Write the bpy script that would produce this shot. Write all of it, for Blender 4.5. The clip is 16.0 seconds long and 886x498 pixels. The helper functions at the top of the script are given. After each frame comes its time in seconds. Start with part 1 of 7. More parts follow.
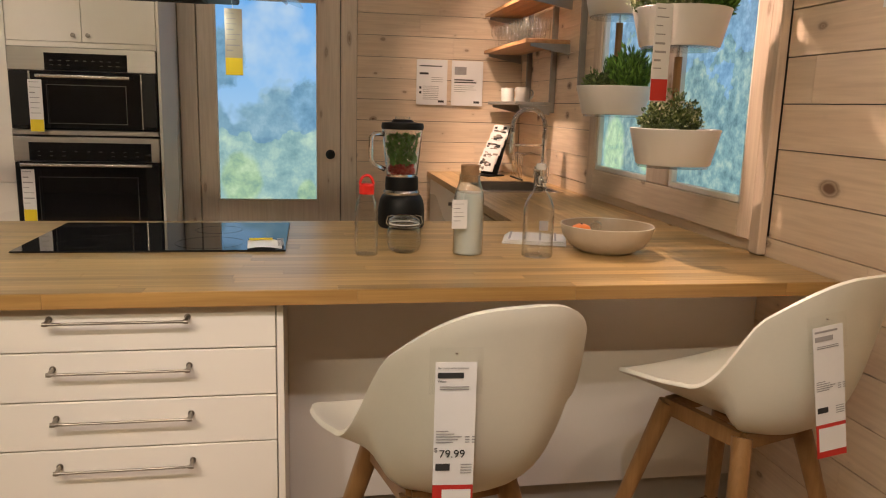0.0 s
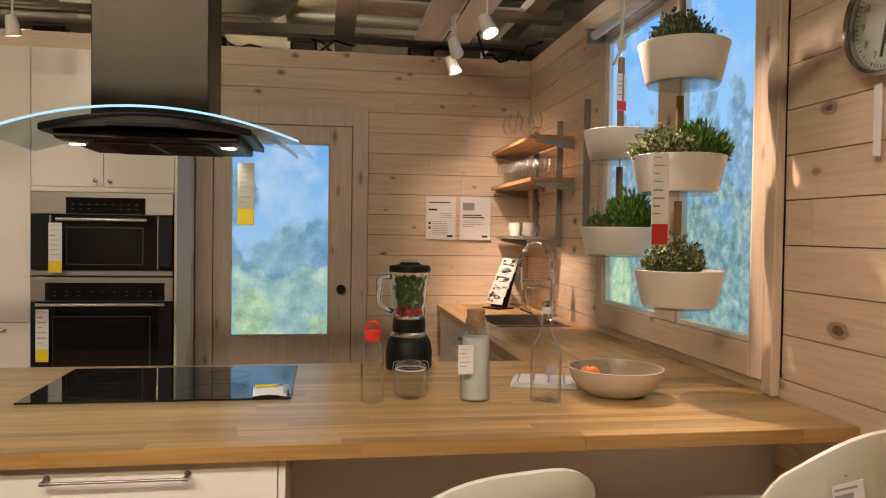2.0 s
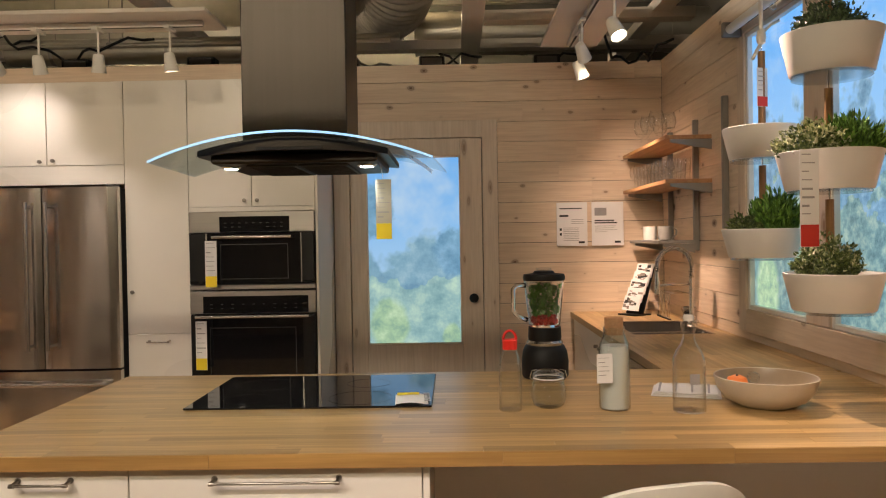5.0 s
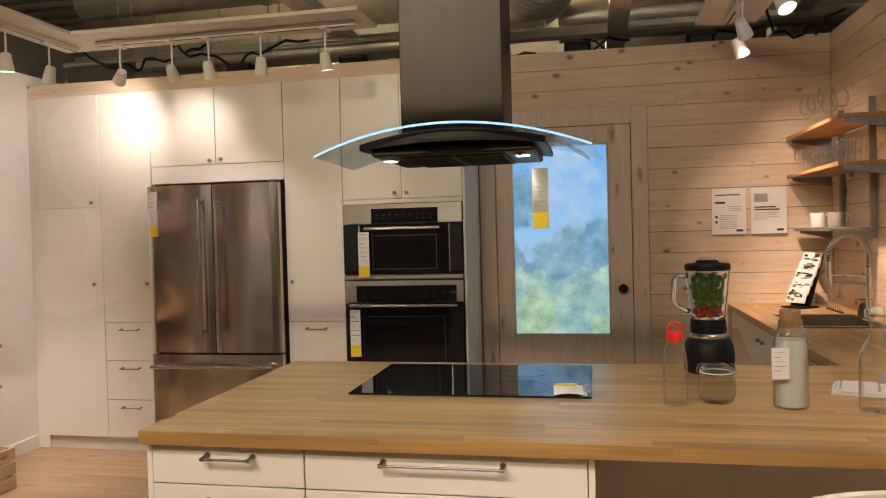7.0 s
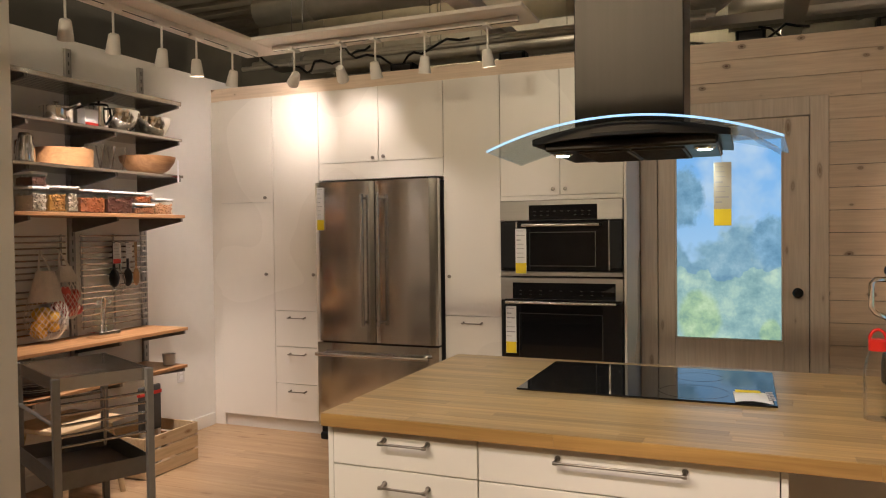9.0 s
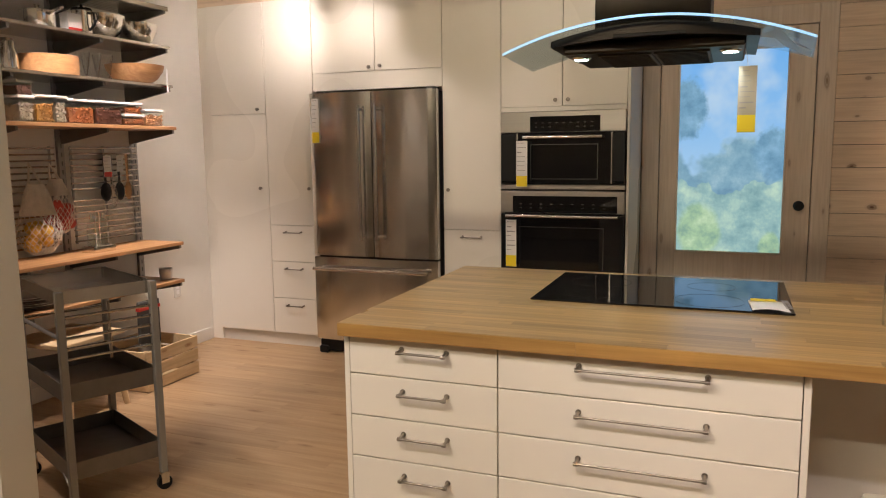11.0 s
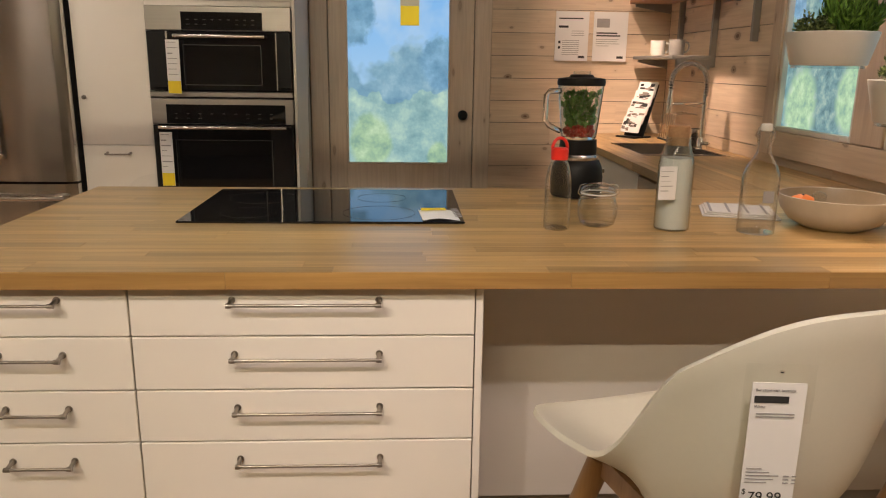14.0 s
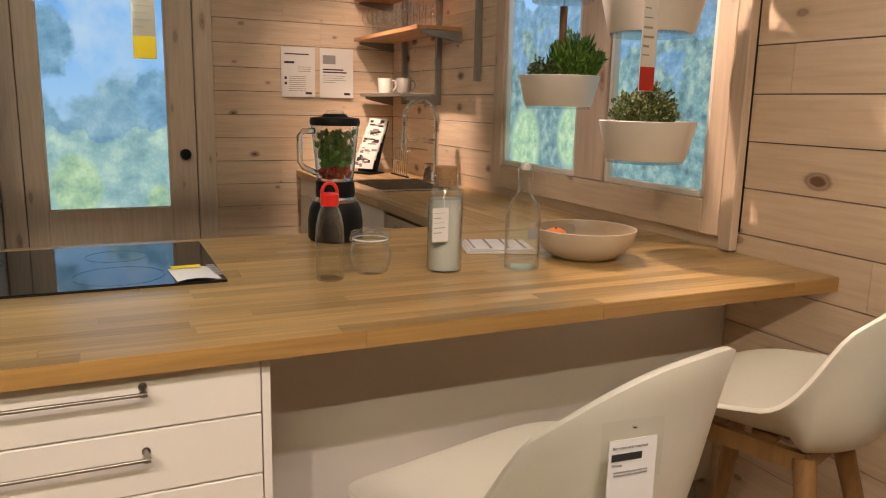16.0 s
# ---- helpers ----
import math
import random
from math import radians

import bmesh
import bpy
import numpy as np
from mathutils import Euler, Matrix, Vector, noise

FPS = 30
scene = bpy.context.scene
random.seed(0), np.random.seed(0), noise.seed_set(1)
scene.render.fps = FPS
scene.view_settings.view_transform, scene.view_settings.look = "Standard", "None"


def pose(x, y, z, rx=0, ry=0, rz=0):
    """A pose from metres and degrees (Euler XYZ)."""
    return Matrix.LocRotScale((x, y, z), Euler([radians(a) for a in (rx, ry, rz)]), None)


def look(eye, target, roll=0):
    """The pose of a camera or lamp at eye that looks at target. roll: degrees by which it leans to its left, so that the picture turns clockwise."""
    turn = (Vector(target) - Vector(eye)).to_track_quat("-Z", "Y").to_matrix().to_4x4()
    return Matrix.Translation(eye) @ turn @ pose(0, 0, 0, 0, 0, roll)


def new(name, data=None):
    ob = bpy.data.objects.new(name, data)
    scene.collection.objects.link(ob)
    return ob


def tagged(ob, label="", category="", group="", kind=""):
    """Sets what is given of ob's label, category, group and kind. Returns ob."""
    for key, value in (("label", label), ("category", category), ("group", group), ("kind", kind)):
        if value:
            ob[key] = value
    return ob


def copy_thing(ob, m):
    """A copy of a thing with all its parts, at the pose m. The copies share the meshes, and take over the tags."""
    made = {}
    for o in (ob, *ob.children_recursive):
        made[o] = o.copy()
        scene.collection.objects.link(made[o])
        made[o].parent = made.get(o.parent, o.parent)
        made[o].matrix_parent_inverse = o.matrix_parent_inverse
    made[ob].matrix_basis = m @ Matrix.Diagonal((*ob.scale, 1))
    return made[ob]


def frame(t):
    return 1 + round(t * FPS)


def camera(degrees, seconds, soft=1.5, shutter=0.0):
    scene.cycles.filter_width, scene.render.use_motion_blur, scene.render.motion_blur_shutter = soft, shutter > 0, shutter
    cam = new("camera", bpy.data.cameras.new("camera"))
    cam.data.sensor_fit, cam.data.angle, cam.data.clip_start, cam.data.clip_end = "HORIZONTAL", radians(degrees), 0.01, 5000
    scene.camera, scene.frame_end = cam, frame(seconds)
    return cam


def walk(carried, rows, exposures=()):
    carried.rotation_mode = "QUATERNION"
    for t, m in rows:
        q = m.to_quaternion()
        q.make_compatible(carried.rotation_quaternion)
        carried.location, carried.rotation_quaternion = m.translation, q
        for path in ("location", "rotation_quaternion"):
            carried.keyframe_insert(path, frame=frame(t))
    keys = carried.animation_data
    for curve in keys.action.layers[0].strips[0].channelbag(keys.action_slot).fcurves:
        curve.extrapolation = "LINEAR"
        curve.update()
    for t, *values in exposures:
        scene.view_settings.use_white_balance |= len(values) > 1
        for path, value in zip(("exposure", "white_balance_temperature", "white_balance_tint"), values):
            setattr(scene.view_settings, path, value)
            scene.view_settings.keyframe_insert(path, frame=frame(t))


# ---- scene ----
cam = camera(61.5, 16.0, soft=1.1)
PATH = [
    (0, (1.286, -1.774, 1.35), (1.634, 0.159, 0.974), 1.6),
    (0.5, (1.286, -1.763, 1.365), (1.681, 0.176, 1.074), 1.5),
    (1, (1.295, -1.771, 1.385), (1.674, 0.182, 1.179), 1.3),
    (1.5, (1.299, -1.779, 1.402), (1.636, 0.189, 1.283), 1.0),
    (2, (1.305, -1.778, 1.413), (1.618, 0.197, 1.366), 0.8),
    (2.5, (1.317, -1.786, 1.427), (1.65, 0.186, 1.434), 1.4),
    (3, (1.32, -1.796, 1.436), (1.647, 0.177, 1.469), 1.3),
    (3.5, (1.31, -1.801, 1.434), (1.555, 0.184, 1.464), 0.5),
    (4, (1.305, -1.802, 1.429), (1.458, 0.193, 1.439), -0.2),
    (6.5, (1.243, -1.796, 1.42), (0.934, 0.179, 1.369), -1.5),
    (7, (1.224, -1.799, 1.42), (0.829, 0.161, 1.375), -1.5),
    (7.5, (1.194, -1.804, 1.417), (0.703, 0.134, 1.379), -1.0),
    (8, (1.17, -1.81, 1.416), (0.578, 0.1, 1.372), -0.7),
    (8.5, (1.152, -1.816, 1.418), (0.47, 0.064, 1.373), -0.8),
    (8.7, (1.148, -1.814, 1.415), (0.434, 0.054, 1.372), -0.7),
    (9.40, (1.113, -1.824, 1.412), (0.306, 0.013, 1.360), -0.7),
    (10.10, (1.068, -1.831, 1.404), (0.241, -0.002, 1.305), -0.7),
    (10.8, (1.039, -1.809, 1.388), (0.289, 0.033, 1.173), -0.7),
    (11, (1.034, -1.802, 1.384), (0.315, 0.046, 1.12), -0.7),
    (11.5, (1.026, -1.764, 1.367), (0.41, 0.101, 0.993), -0.8),
    (12, (1.025, -1.725, 1.359), (0.524, 0.159, 0.912), -0.6),
    (12.5, (1.016, -1.676, 1.358), (0.625, 0.23, 0.897), -0.3),
    (13, (1.033, -1.612, 1.354), (0.759, 0.318, 0.904), -0.4),
    (13.5, (1.053, -1.554, 1.341), (0.919, 0.391, 0.893), -0.3),
    (14, (1.05, -1.492, 1.325), (1.154, 0.447, 0.844), 0.8),
    (14.5, (1.021, -1.423, 1.329), (1.391, 0.478, 0.831), 1.2),
    (15, (1.006, -1.371, 1.333), (1.581, 0.482, 0.85), 1.4),
    (15.5, (0.978, -1.343, 1.341), (1.707, 0.466, 0.9), 1.6),
    (16, (0.95, -1.32, 1.338), (1.778, 0.459, 0.955), 1.3),
]
walk(cam, [(t, look(eye, target, roll)) for t, eye, target, roll in PATH])

# world and light
world = bpy.data.worlds.new("world")
scene.world = world
world.use_nodes = True
world.node_tree.nodes["Background"].inputs[0].default_value = (1.0, 0.82, 0.62, 1)
world.node_tree.nodes["Background"].inputs[1].default_value = 0.02
scene.view_settings.exposure = 0.0
scene.cycles.transparent_max_bounces = 32
WARM = (1.0, 0.765, 0.675)


def spot_light(eye, target, watts, cone=60, blend=0.6, size=0.035, colour=WARM):
    data = bpy.data.lights.new("spot_light", "SPOT")
    data.energy, data.color, data.spot_size, data.spot_blend, data.shadow_soft_size = watts, colour, radians(cone), blend, size
    ob = new("spot_light", data)
    ob.matrix_world = look(eye, target)
    return ob


# ---------------------------------------------------------------- materials
def nodes_of(name):
    m = bpy.data.materials.new(name)
    m.use_nodes = True
    nt = m.node_tree
    return m, nt, nt.nodes["Principled BSDF"]


def add(nt, kind, **values):
    n = nt.nodes.new(kind)
    for k, v in values.items():
        n.inputs[k.replace("_", " ")].default_value = v
    return n


def position(nt, scale, jitter=0.0):
    """World position, stretched, moved by the object's random number."""
    geo = nt.nodes.new("ShaderNodeNewGeometry")
    mp = nt.nodes.new("ShaderNodeMapping")
    mp.inputs["Scale"].default_value = scale
    nt.links.new(geo.outputs["Position"], mp.inputs["Vector"])
    if jitter:
        info = nt.nodes.new("ShaderNodeObjectInfo")
        mul = nt.nodes.new("ShaderNodeMath")
        mul.operation = "MULTIPLY"
        mul.inputs[1].default_value = jitter
        nt.links.new(info.outputs["Random"], mul.inputs[0])
        nt.links.new(mul.outputs[0], mp.inputs["Location"])
    return mp.outputs[0]


def ramp(nt, source, stops):
    r = nt.nodes.new("ShaderNodeValToRGB")
    while len(r.color_ramp.elements) < len(stops):
        r.color_ramp.elements.new(0.5)
    for e, (p, c) in zip(r.color_ramp.elements, stops):
        e.position, e.color = p, (*c, 1) if len(c) == 3 else c
    nt.links.new(source, r.inputs[0])
    return r.outputs[0]


def mixed(nt, factor, a, b, kind="MIX"):
    m = nt.nodes.new("ShaderNodeMix")
    m.data_type, m.blend_type = "RGBA", kind
    for sock, v in ((m.inputs[0], factor), (m.inputs[6], a), (m.inputs[7], b)):
        if isinstance(v, bpy.types.NodeSocket):
            nt.links.new(v, sock)
        else:
            sock.default_value = v if not isinstance(v, tuple) else (*v, 1)
    return m.outputs[2]


def bump(nt, bsdf, height, strength, distance=0.002):
    b = nt.nodes.new("ShaderNodeBump")
    b.inputs["Strength"].default_value, b.inputs["Distance"].default_value = strength, distance
    nt.links.new(height, b.inputs["Height"])
    nt.links.new(b.outputs[0], bsdf.inputs["Normal"])


def plain(name, colour, rough=0.5, metal=0.0, vary=0.12, scale=30.0, relief=0.05, stretch=(1, 1, 1), coat=0.0):
    """A surface of one colour with slight unevenness at two scales."""
    m, nt, b = nodes_of(name)
    v = position(nt, tuple(scale * s for s in stretch))
    n1 = add(nt, "ShaderNodeTexNoise", Scale=1.0, Detail=4.0)
    n2 = add(nt, "ShaderNodeTexNoise", Scale=0.09, Detail=2.0)
    nt.links.new(v, n1.inputs["Vector"])
    nt.links.new(v, n2.inputs["Vector"])
    dark = tuple(c * (1 - vary) for c in colour)
    light = tuple(min(1, c * (1 + vary * 0.6)) for c in colour)
    c1 = ramp(nt, n1.outputs[0], [(0.3, dark), (0.7, light)])
    c2 = ramp(nt, n2.outputs[0], [(0.35, dark), (0.65, light)])
    nt.links.new(mixed(nt, 0.5, c1, c2), b.inputs["Base Color"])
    r = nt.nodes.new("ShaderNodeMapRange")
    r.inputs["To Min"].default_value, r.inputs["To Max"].default_value = max(0.02, rough * 0.85), min(1, rough * 1.15)
    nt.links.new(n2.outputs[0], r.inputs[0])
    nt.links.new(r.outputs[0], b.inputs["Roughness"])
    b.inputs["Metallic"].default_value = metal
    b.inputs["Coat Weight"].default_value = coat
    if relief:
        bump(nt, b, n1.outputs[0], relief)
    return m


def wood(name, light, dark, knot=None, grain=(1.2, 22, 22), rough=0.5, tone=0.25, jitter=37.0, knot_scale=(1.6, 4.5, 4.5), relief=0.15, plane="xz"):
    """Boards with grain along the first axis, a tone of each board's own, and knots."""
    m, nt, b = nodes_of(name)
    v = position(nt, grain, jitter)
    n1 = add(nt, "ShaderNodeTexNoise", Scale=1.0, Detail=5.0, Roughness=0.6, Distortion=0.6)
    nt.links.new(v, n1.inputs["Vector"])
    n2 = add(nt, "ShaderNodeTexNoise", Scale=4.0, Detail=3.0)
    nt.links.new(v, n2.inputs["Vector"])
    base = ramp(nt, n1.outputs[0], [(0.3, dark), (0.5, tuple((a + c) / 2 for a, c in zip(light, dark))), (0.68, light)])
    fine = ramp(nt, n2.outputs[0], [(0.35, (0.86, 0.84, 0.82)), (0.6, (1, 1, 1))])
    colour = mixed(nt, 0.7, base, fine, "MULTIPLY")
    info = nt.nodes.new("ShaderNodeObjectInfo")
    own = ramp(nt, info.outputs["Random"], [(0.0, (1 - tone, 1 - tone * 1.05, 1 - tone * 1.15)), (0.5, (1, 1, 1)), (1.0, (1 + tone * 0.2, 1 + tone * 0.15, 1))])
    colour = mixed(nt, 1.0, colour, own, "MULTIPLY")
    if knot:
        kv = position(nt, knot_scale, jitter)
        sp, cb = nt.nodes.new("ShaderNodeSeparateXYZ"), nt.nodes.new("ShaderNodeCombineXYZ")
        nt.links.new(kv, sp.inputs[0])
        for i, ax in enumerate(plane):
            nt.links.new(sp.outputs["xyz".index(ax)], cb.inputs[i])
        warp = nt.nodes.new("ShaderNodeVectorMath")
        warp.operation = "MULTIPLY_ADD"
        warp.inputs[1].default_value = (0.12, 0.12, 0.0)
        nt.links.new(n1.outputs["Color"], warp.inputs[0])
        nt.links.new(cb.outputs[0], warp.inputs[2])
        vo = add(nt, "ShaderNodeTexVoronoi", Scale=1.0, Randomness=1.0)
        vo.voronoi_dimensions = "2D"
        nt.links.new(warp.outputs[0], vo.inputs["Vector"])
        # knots of different size: some cells have none
        size = nt.nodes.new("ShaderNodeMath")
        size.operation = "MULTIPLY_ADD"
        size.inputs[1].default_value = 0.34
        nt.links.new(vo.outputs["Color"], size.inputs[0])
        nt.links.new(vo.outputs["Distance"], size.inputs[2])
        k = ramp(nt, size.outputs[0], [(0.10, (1, 1, 1)), (0.135, (0.5, 0.5, 0.5)), (0.155, (0.75, 0.75, 0.75)), (0.20, (0.12, 0.12, 0.12)), (0.27, (0, 0, 0))])
        colour = mixed(nt, k, colour, knot)
    nt.links.new(colour, b.inputs["Base Color"])
    b.inputs["Roughness"].default_value = rough
    bump(nt, b, n1.outputs[0], relief)
    return m


def clear(name, tint=(0.95, 0.97, 0.96), gloss=0.02, ior=1.45, edge=0.95, power=2.6):
    """Thin glass: see-through, with gloss by Fresnel."""
    m, nt, b = nodes_of(name)
    nt.nodes.remove(b)
    tr, gl = nt.nodes.new("ShaderNodeBsdfTransparent"), nt.nodes.new("ShaderNodeBsdfGlossy")
    tr.inputs[0].default_value = (*tint, 1)
    gl.inputs["Roughness"].default_value = gloss
    lw, mx = add(nt, "ShaderNodeLayerWeight", Blend=0.5), nt.nodes.new("ShaderNodeMixShader")
    pw, ma = nt.nodes.new("ShaderNodeMath"), nt.nodes.new("ShaderNodeMath")
    pw.operation, ma.operation = "POWER", "MULTIPLY_ADD"
    pw.inputs[1].default_value, ma.inputs[1].default_value, ma.inputs[2].default_value = power, edge, 0.05 * (ior - 0.45)
    nt.links.new(lw.outputs["Facing"], pw.inputs[0])
    nt.links.new(pw.outputs[0], ma.inputs[0])
    nt.links.new(ma.outputs[0], mx.inputs[0])
    nt.links.new(tr.outputs[0], mx.inputs[1])
    nt.links.new(gl.outputs[0], mx.inputs[2])
    nt.links.new(mx.outputs[0], nt.nodes["Material Output"].inputs[0])
    return m


def glowing(name, colour, strength):
    m, nt, b = nodes_of(name)
    b.inputs["Base Color"].default_value = (*colour, 1)
    b.inputs["Emission Color"].default_value = (*colour, 1)
    b.inputs["Emission Strength"].default_value = strength
    return m


def view_print(name, axis, low, high, strength, tree_line, blue, seed, cell=1.0, gap=0.10, far_tones=(), near_tones=(), clouds=0.5, bushes=()):
    """A back-lit landscape print: sky, cloud and trees, seen softly."""
    m, nt, b = nodes_of(name)
    geo = nt.nodes.new("ShaderNodeNewGeometry")
    sep = nt.nodes.new("ShaderNodeSeparateXYZ")
    nt.links.new(geo.outputs["Position"], sep.inputs[0])
    mp = nt.nodes.new("ShaderNodeMapping")
    mp.inputs["Location"].default_value = (seed, seed * 0.7, seed * 0.3)
    nt.links.new(geo.outputs["Position"], mp.inputs["Vector"])
    big = add(nt, "ShaderNodeTexNoise", Scale=3.2 * cell, Detail=3.0)
    mid = add(nt, "ShaderNodeTexNoise", Scale=9.0 * cell, Detail=6.0, Roughness=0.65)
    for n in (big, mid):
        nt.links.new(mp.outputs[0], n.inputs["Vector"])
    h = nt.nodes.new("ShaderNodeMapRange")
    h.inputs["From Min"].default_value, h.inputs["From Max"].default_value = low, high
    nt.links.new(sep.outputs[2], h.inputs[0])
    sky = ramp(nt, h.outputs[0], [(0.25, (0.50, 0.72, 0.92)), (0.6, (0.30, 0.58, 0.93)), (1.0, blue)])
    cloud = ramp(nt, big.outputs[0], [(0.46, (0, 0, 0)), (0.68, (clouds, clouds, clouds))])
    sky = mixed(nt, cloud, sky, (0.58, 0.75, 0.92))
    # crowns: height plus unevenness against the tree line
    rough = nt.nodes.new("ShaderNodeMath")
    rough.operation = "MULTIPLY_ADD"
    rough.inputs[1].default_value = -0.75
    nt.links.new(big.outputs[0], rough.inputs[0])
    nt.links.new(h.outputs[0], rough.inputs[2])
    far = ramp(nt, rough.outputs[0], [(tree_line - 0.375 + 0.10, (1, 1, 1)), (tree_line - 0.375 + 0.17, (0, 0, 0))])
    near = ramp(nt, rough.outputs[0], [(tree_line - 0.375 - gap - 0.12, (1, 1, 1)), (tree_line - 0.375 - gap, (0, 0, 0))])
    far_c = ramp(nt, mid.outputs[0], list(zip((0.3, 0.52, 0.74), far_tones)))
    near_c = ramp(nt, mid.outputs[0], list(zip((0.3, 0.5, 0.72), near_tones)))
    c = mixed(nt, far, sky, far_c)
    c = mixed(nt, near, c, near_c)
    for px, pz, r, tones in bushes:
        # one bush of its own: a ragged round patch
        off = nt.nodes.new("ShaderNodeVectorMath")
        off.operation = "SUBTRACT"
        off.inputs[1].default_value = (px, 0.0, pz) if axis == "x" else (0.0, px, pz)
        flat = nt.nodes.new("ShaderNodeVectorMath")
        flat.operation = "MULTIPLY"
        flat.inputs[1].default_value = (1.0, 0.0, 0.7) if axis == "x" else (0.0, 1.0, 0.7)
        size = nt.nodes.new("ShaderNodeVectorMath")
        size.operation = "LENGTH"
        nt.links.new(geo.outputs["Position"], off.inputs[0])
        nt.links.new(off.outputs[0], flat.inputs[0])
        nt.links.new(flat.outputs[0], size.inputs[0])
        edge = nt.nodes.new("ShaderNodeMath")
        edge.operation = "MULTIPLY_ADD"
        edge.inputs[1].default_value = 0.9 * r
        nt.links.new(mid.outputs[0], edge.inputs[0])
        nt.links.new(size.outputs["Value"], edge.inputs[2])
        inside = ramp(nt, edge.outputs[0], [(r * 1.30, (1, 1, 1)), (r * 1.55, (0, 0, 0))])
        c = mixed(nt, inside, c, ramp(nt, mid.outputs[0], list(zip((0.32, 0.5, 0.7), tones))))
    b.inputs["Base Color"].default_value = (0.04, 0.04, 0.04, 1)
    nt.links.new(c, b.inputs["Emission Color"])
    b.inputs["Emission Strength"].default_value = strength
    b.inputs["Roughness"].default_value = 0.09
    return m


PINE = wood("pale_pine", (0.78, 0.635, 0.475), (0.70, 0.545, 0.395), knot=(0.15, 0.08, 0.045), knot_scale=(4.6, 4.0, 7.2), tone=0.06)
PINE_Y = wood("pale_pine_side", (0.78, 0.635, 0.475), (0.70, 0.545, 0.395), knot=(0.15, 0.08, 0.045), grain=(22, 1.2, 22), knot_scale=(4.5, 3.6, 6.2), tone=0.06, plane="yz")
PINE_Z = wood("pale_pine_upright", (0.72, 0.59, 0.46), (0.62, 0.48, 0.36), knot=(0.28, 0.16, 0.09), grain=(22, 22, 1.2), knot_scale=(6, 6, 2.2), tone=0.08, plane="yz")
WASHED = wood("whitewashed_pine", (0.76, 0.65, 0.53), (0.70, 0.585, 0.46), knot=(0.30, 0.20, 0.13), grain=(20, 20, 1.0), knot_scale=(6.5, 6.5, 2.2), tone=0.06)
OAK = wood("oiled_oak", (0.60, 0.41, 0.175), (0.38, 0.25, 0.10), grain=(1.5, 40, 40), rough=0.30, tone=0.34, jitter=91.0, relief=0.05)
# oranger edge oak, also darkened for the lesser light on the front
OAK_SHADED_EDGE = wood("oiled_oak_shaded_edge", (0.44, 0.26, 0.085), (0.29, 0.16, 0.05), grain=(1.5, 40, 40), rough=0.4, tone=0.25, jitter=91.0, relief=0.05)
OAK_Y = wood("oiled_oak_side", (0.60, 0.41, 0.19), (0.40, 0.245, 0.10), grain=(40, 1.5, 40), rough=0.38, tone=0.3, jitter=91.0, relief=0.05)
FLOOR = wood("pale_laminate", (0.50, 0.345, 0.20), (0.37, 0.235, 0.125), grain=(1.0, 14, 14), rough=0.38, tone=0.16, knot=(0.24, 0.13, 0.06), knot_scale=(2.4, 9, 9), relief=0.04, plane="xy")
LEG = wood("beech_leg", (0.34, 0.185, 0.07), (0.24, 0.125, 0.042), grain=(30, 30, 2.0), rough=0.4, tone=0.05)
SHELFWOOD = wood("oak_shelf", (0.50, 0.27, 0.12), (0.34, 0.17, 0.07), grain=(30, 1.5, 30), rough=0.45, tone=0.1)
CRATEWOOD = wood("raw_pine", (0.72, 0.55, 0.34), (0.58, 0.41, 0.22), knot=(0.3, 0.16, 0.07), grain=(16, 1.5, 16), knot_scale=(9, 4.0, 11), tone=0.12, plane="yz")
LACQUER = plain("cream_lacquer", (0.78, 0.74, 0.66), 0.27, vary=0.02, scale=6, relief=0.01)
PANELWHITE = plain("white_panel", (0.68, 0.65, 0.60), 0.5, vary=0.03, scale=5, relief=0.02)
PAINT = plain("white_wall_paint", (0.80, 0.77, 0.70), 0.75, vary=0.03, scale=14, relief=0.08)
STEEL = plain("brushed_steel", (0.58, 0.55, 0.50), 0.22, 1.0, vary=0.10, scale=60, relief=0.02, stretch=(1, 1, 0.02))
for n_ in STEEL.node_tree.nodes:
    if n_.type == "BSDF_PRINCIPLED":
        n_.inputs["Anisotropic"].default_value = 0.8
STEEL_H = plain("brushed_steel_flat", (0.52, 0.49, 0.45), 0.25, 1.0, vary=0.10, scale=60, relief=0.02, stretch=(0.03, 1, 1))
CHROME = plain("chrome", (0.88, 0.86, 0.82), 0.14, 1.0, vary=0.04, scale=20, relief=0)
NICKEL = plain("satin_nickel", (0.30, 0.27, 0.235), 0.30, 1.0, vary=0.08, scale=40, relief=0)
DARKSTEEL = plain("dark_galvanised_steel", (0.20, 0.185, 0.165), 0.42, 0.85, vary=0.2, scale=18, relief=0.03)
GREYMETAL = plain("grey_coated_steel", (0.30, 0.285, 0.26), 0.45, 0.5, vary=0.08, scale=30, relief=0.02)
BLACKGLASS = plain("black_glass", (0.008, 0.008, 0.009), 0.035, vary=0.1, scale=8, relief=0)
BLACK = plain("black_plastic", (0.006, 0.006, 0.006), 0.5, vary=0.2, scale=40, relief=0.02)
for n_ in BLACK.node_tree.nodes:
    if n_.type == "BSDF_PRINCIPLED":
        n_.inputs["Specular IOR Level"].default_value = 0.25
DARKGREY = plain("dark_grey", (0.05, 0.048, 0.045), 0.5, vary=0.2, scale=30, relief=0.03)
SHELL = plain("cream_polypropylene", (0.72, 0.70, 0.60), 0.42, vary=0.02, scale=120, relief=0.03)
CERAMIC = plain("white_ceramic", (0.72, 0.70, 0.66), 0.2, vary=0.02, scale=20, relief=0.0, coat=0.3)
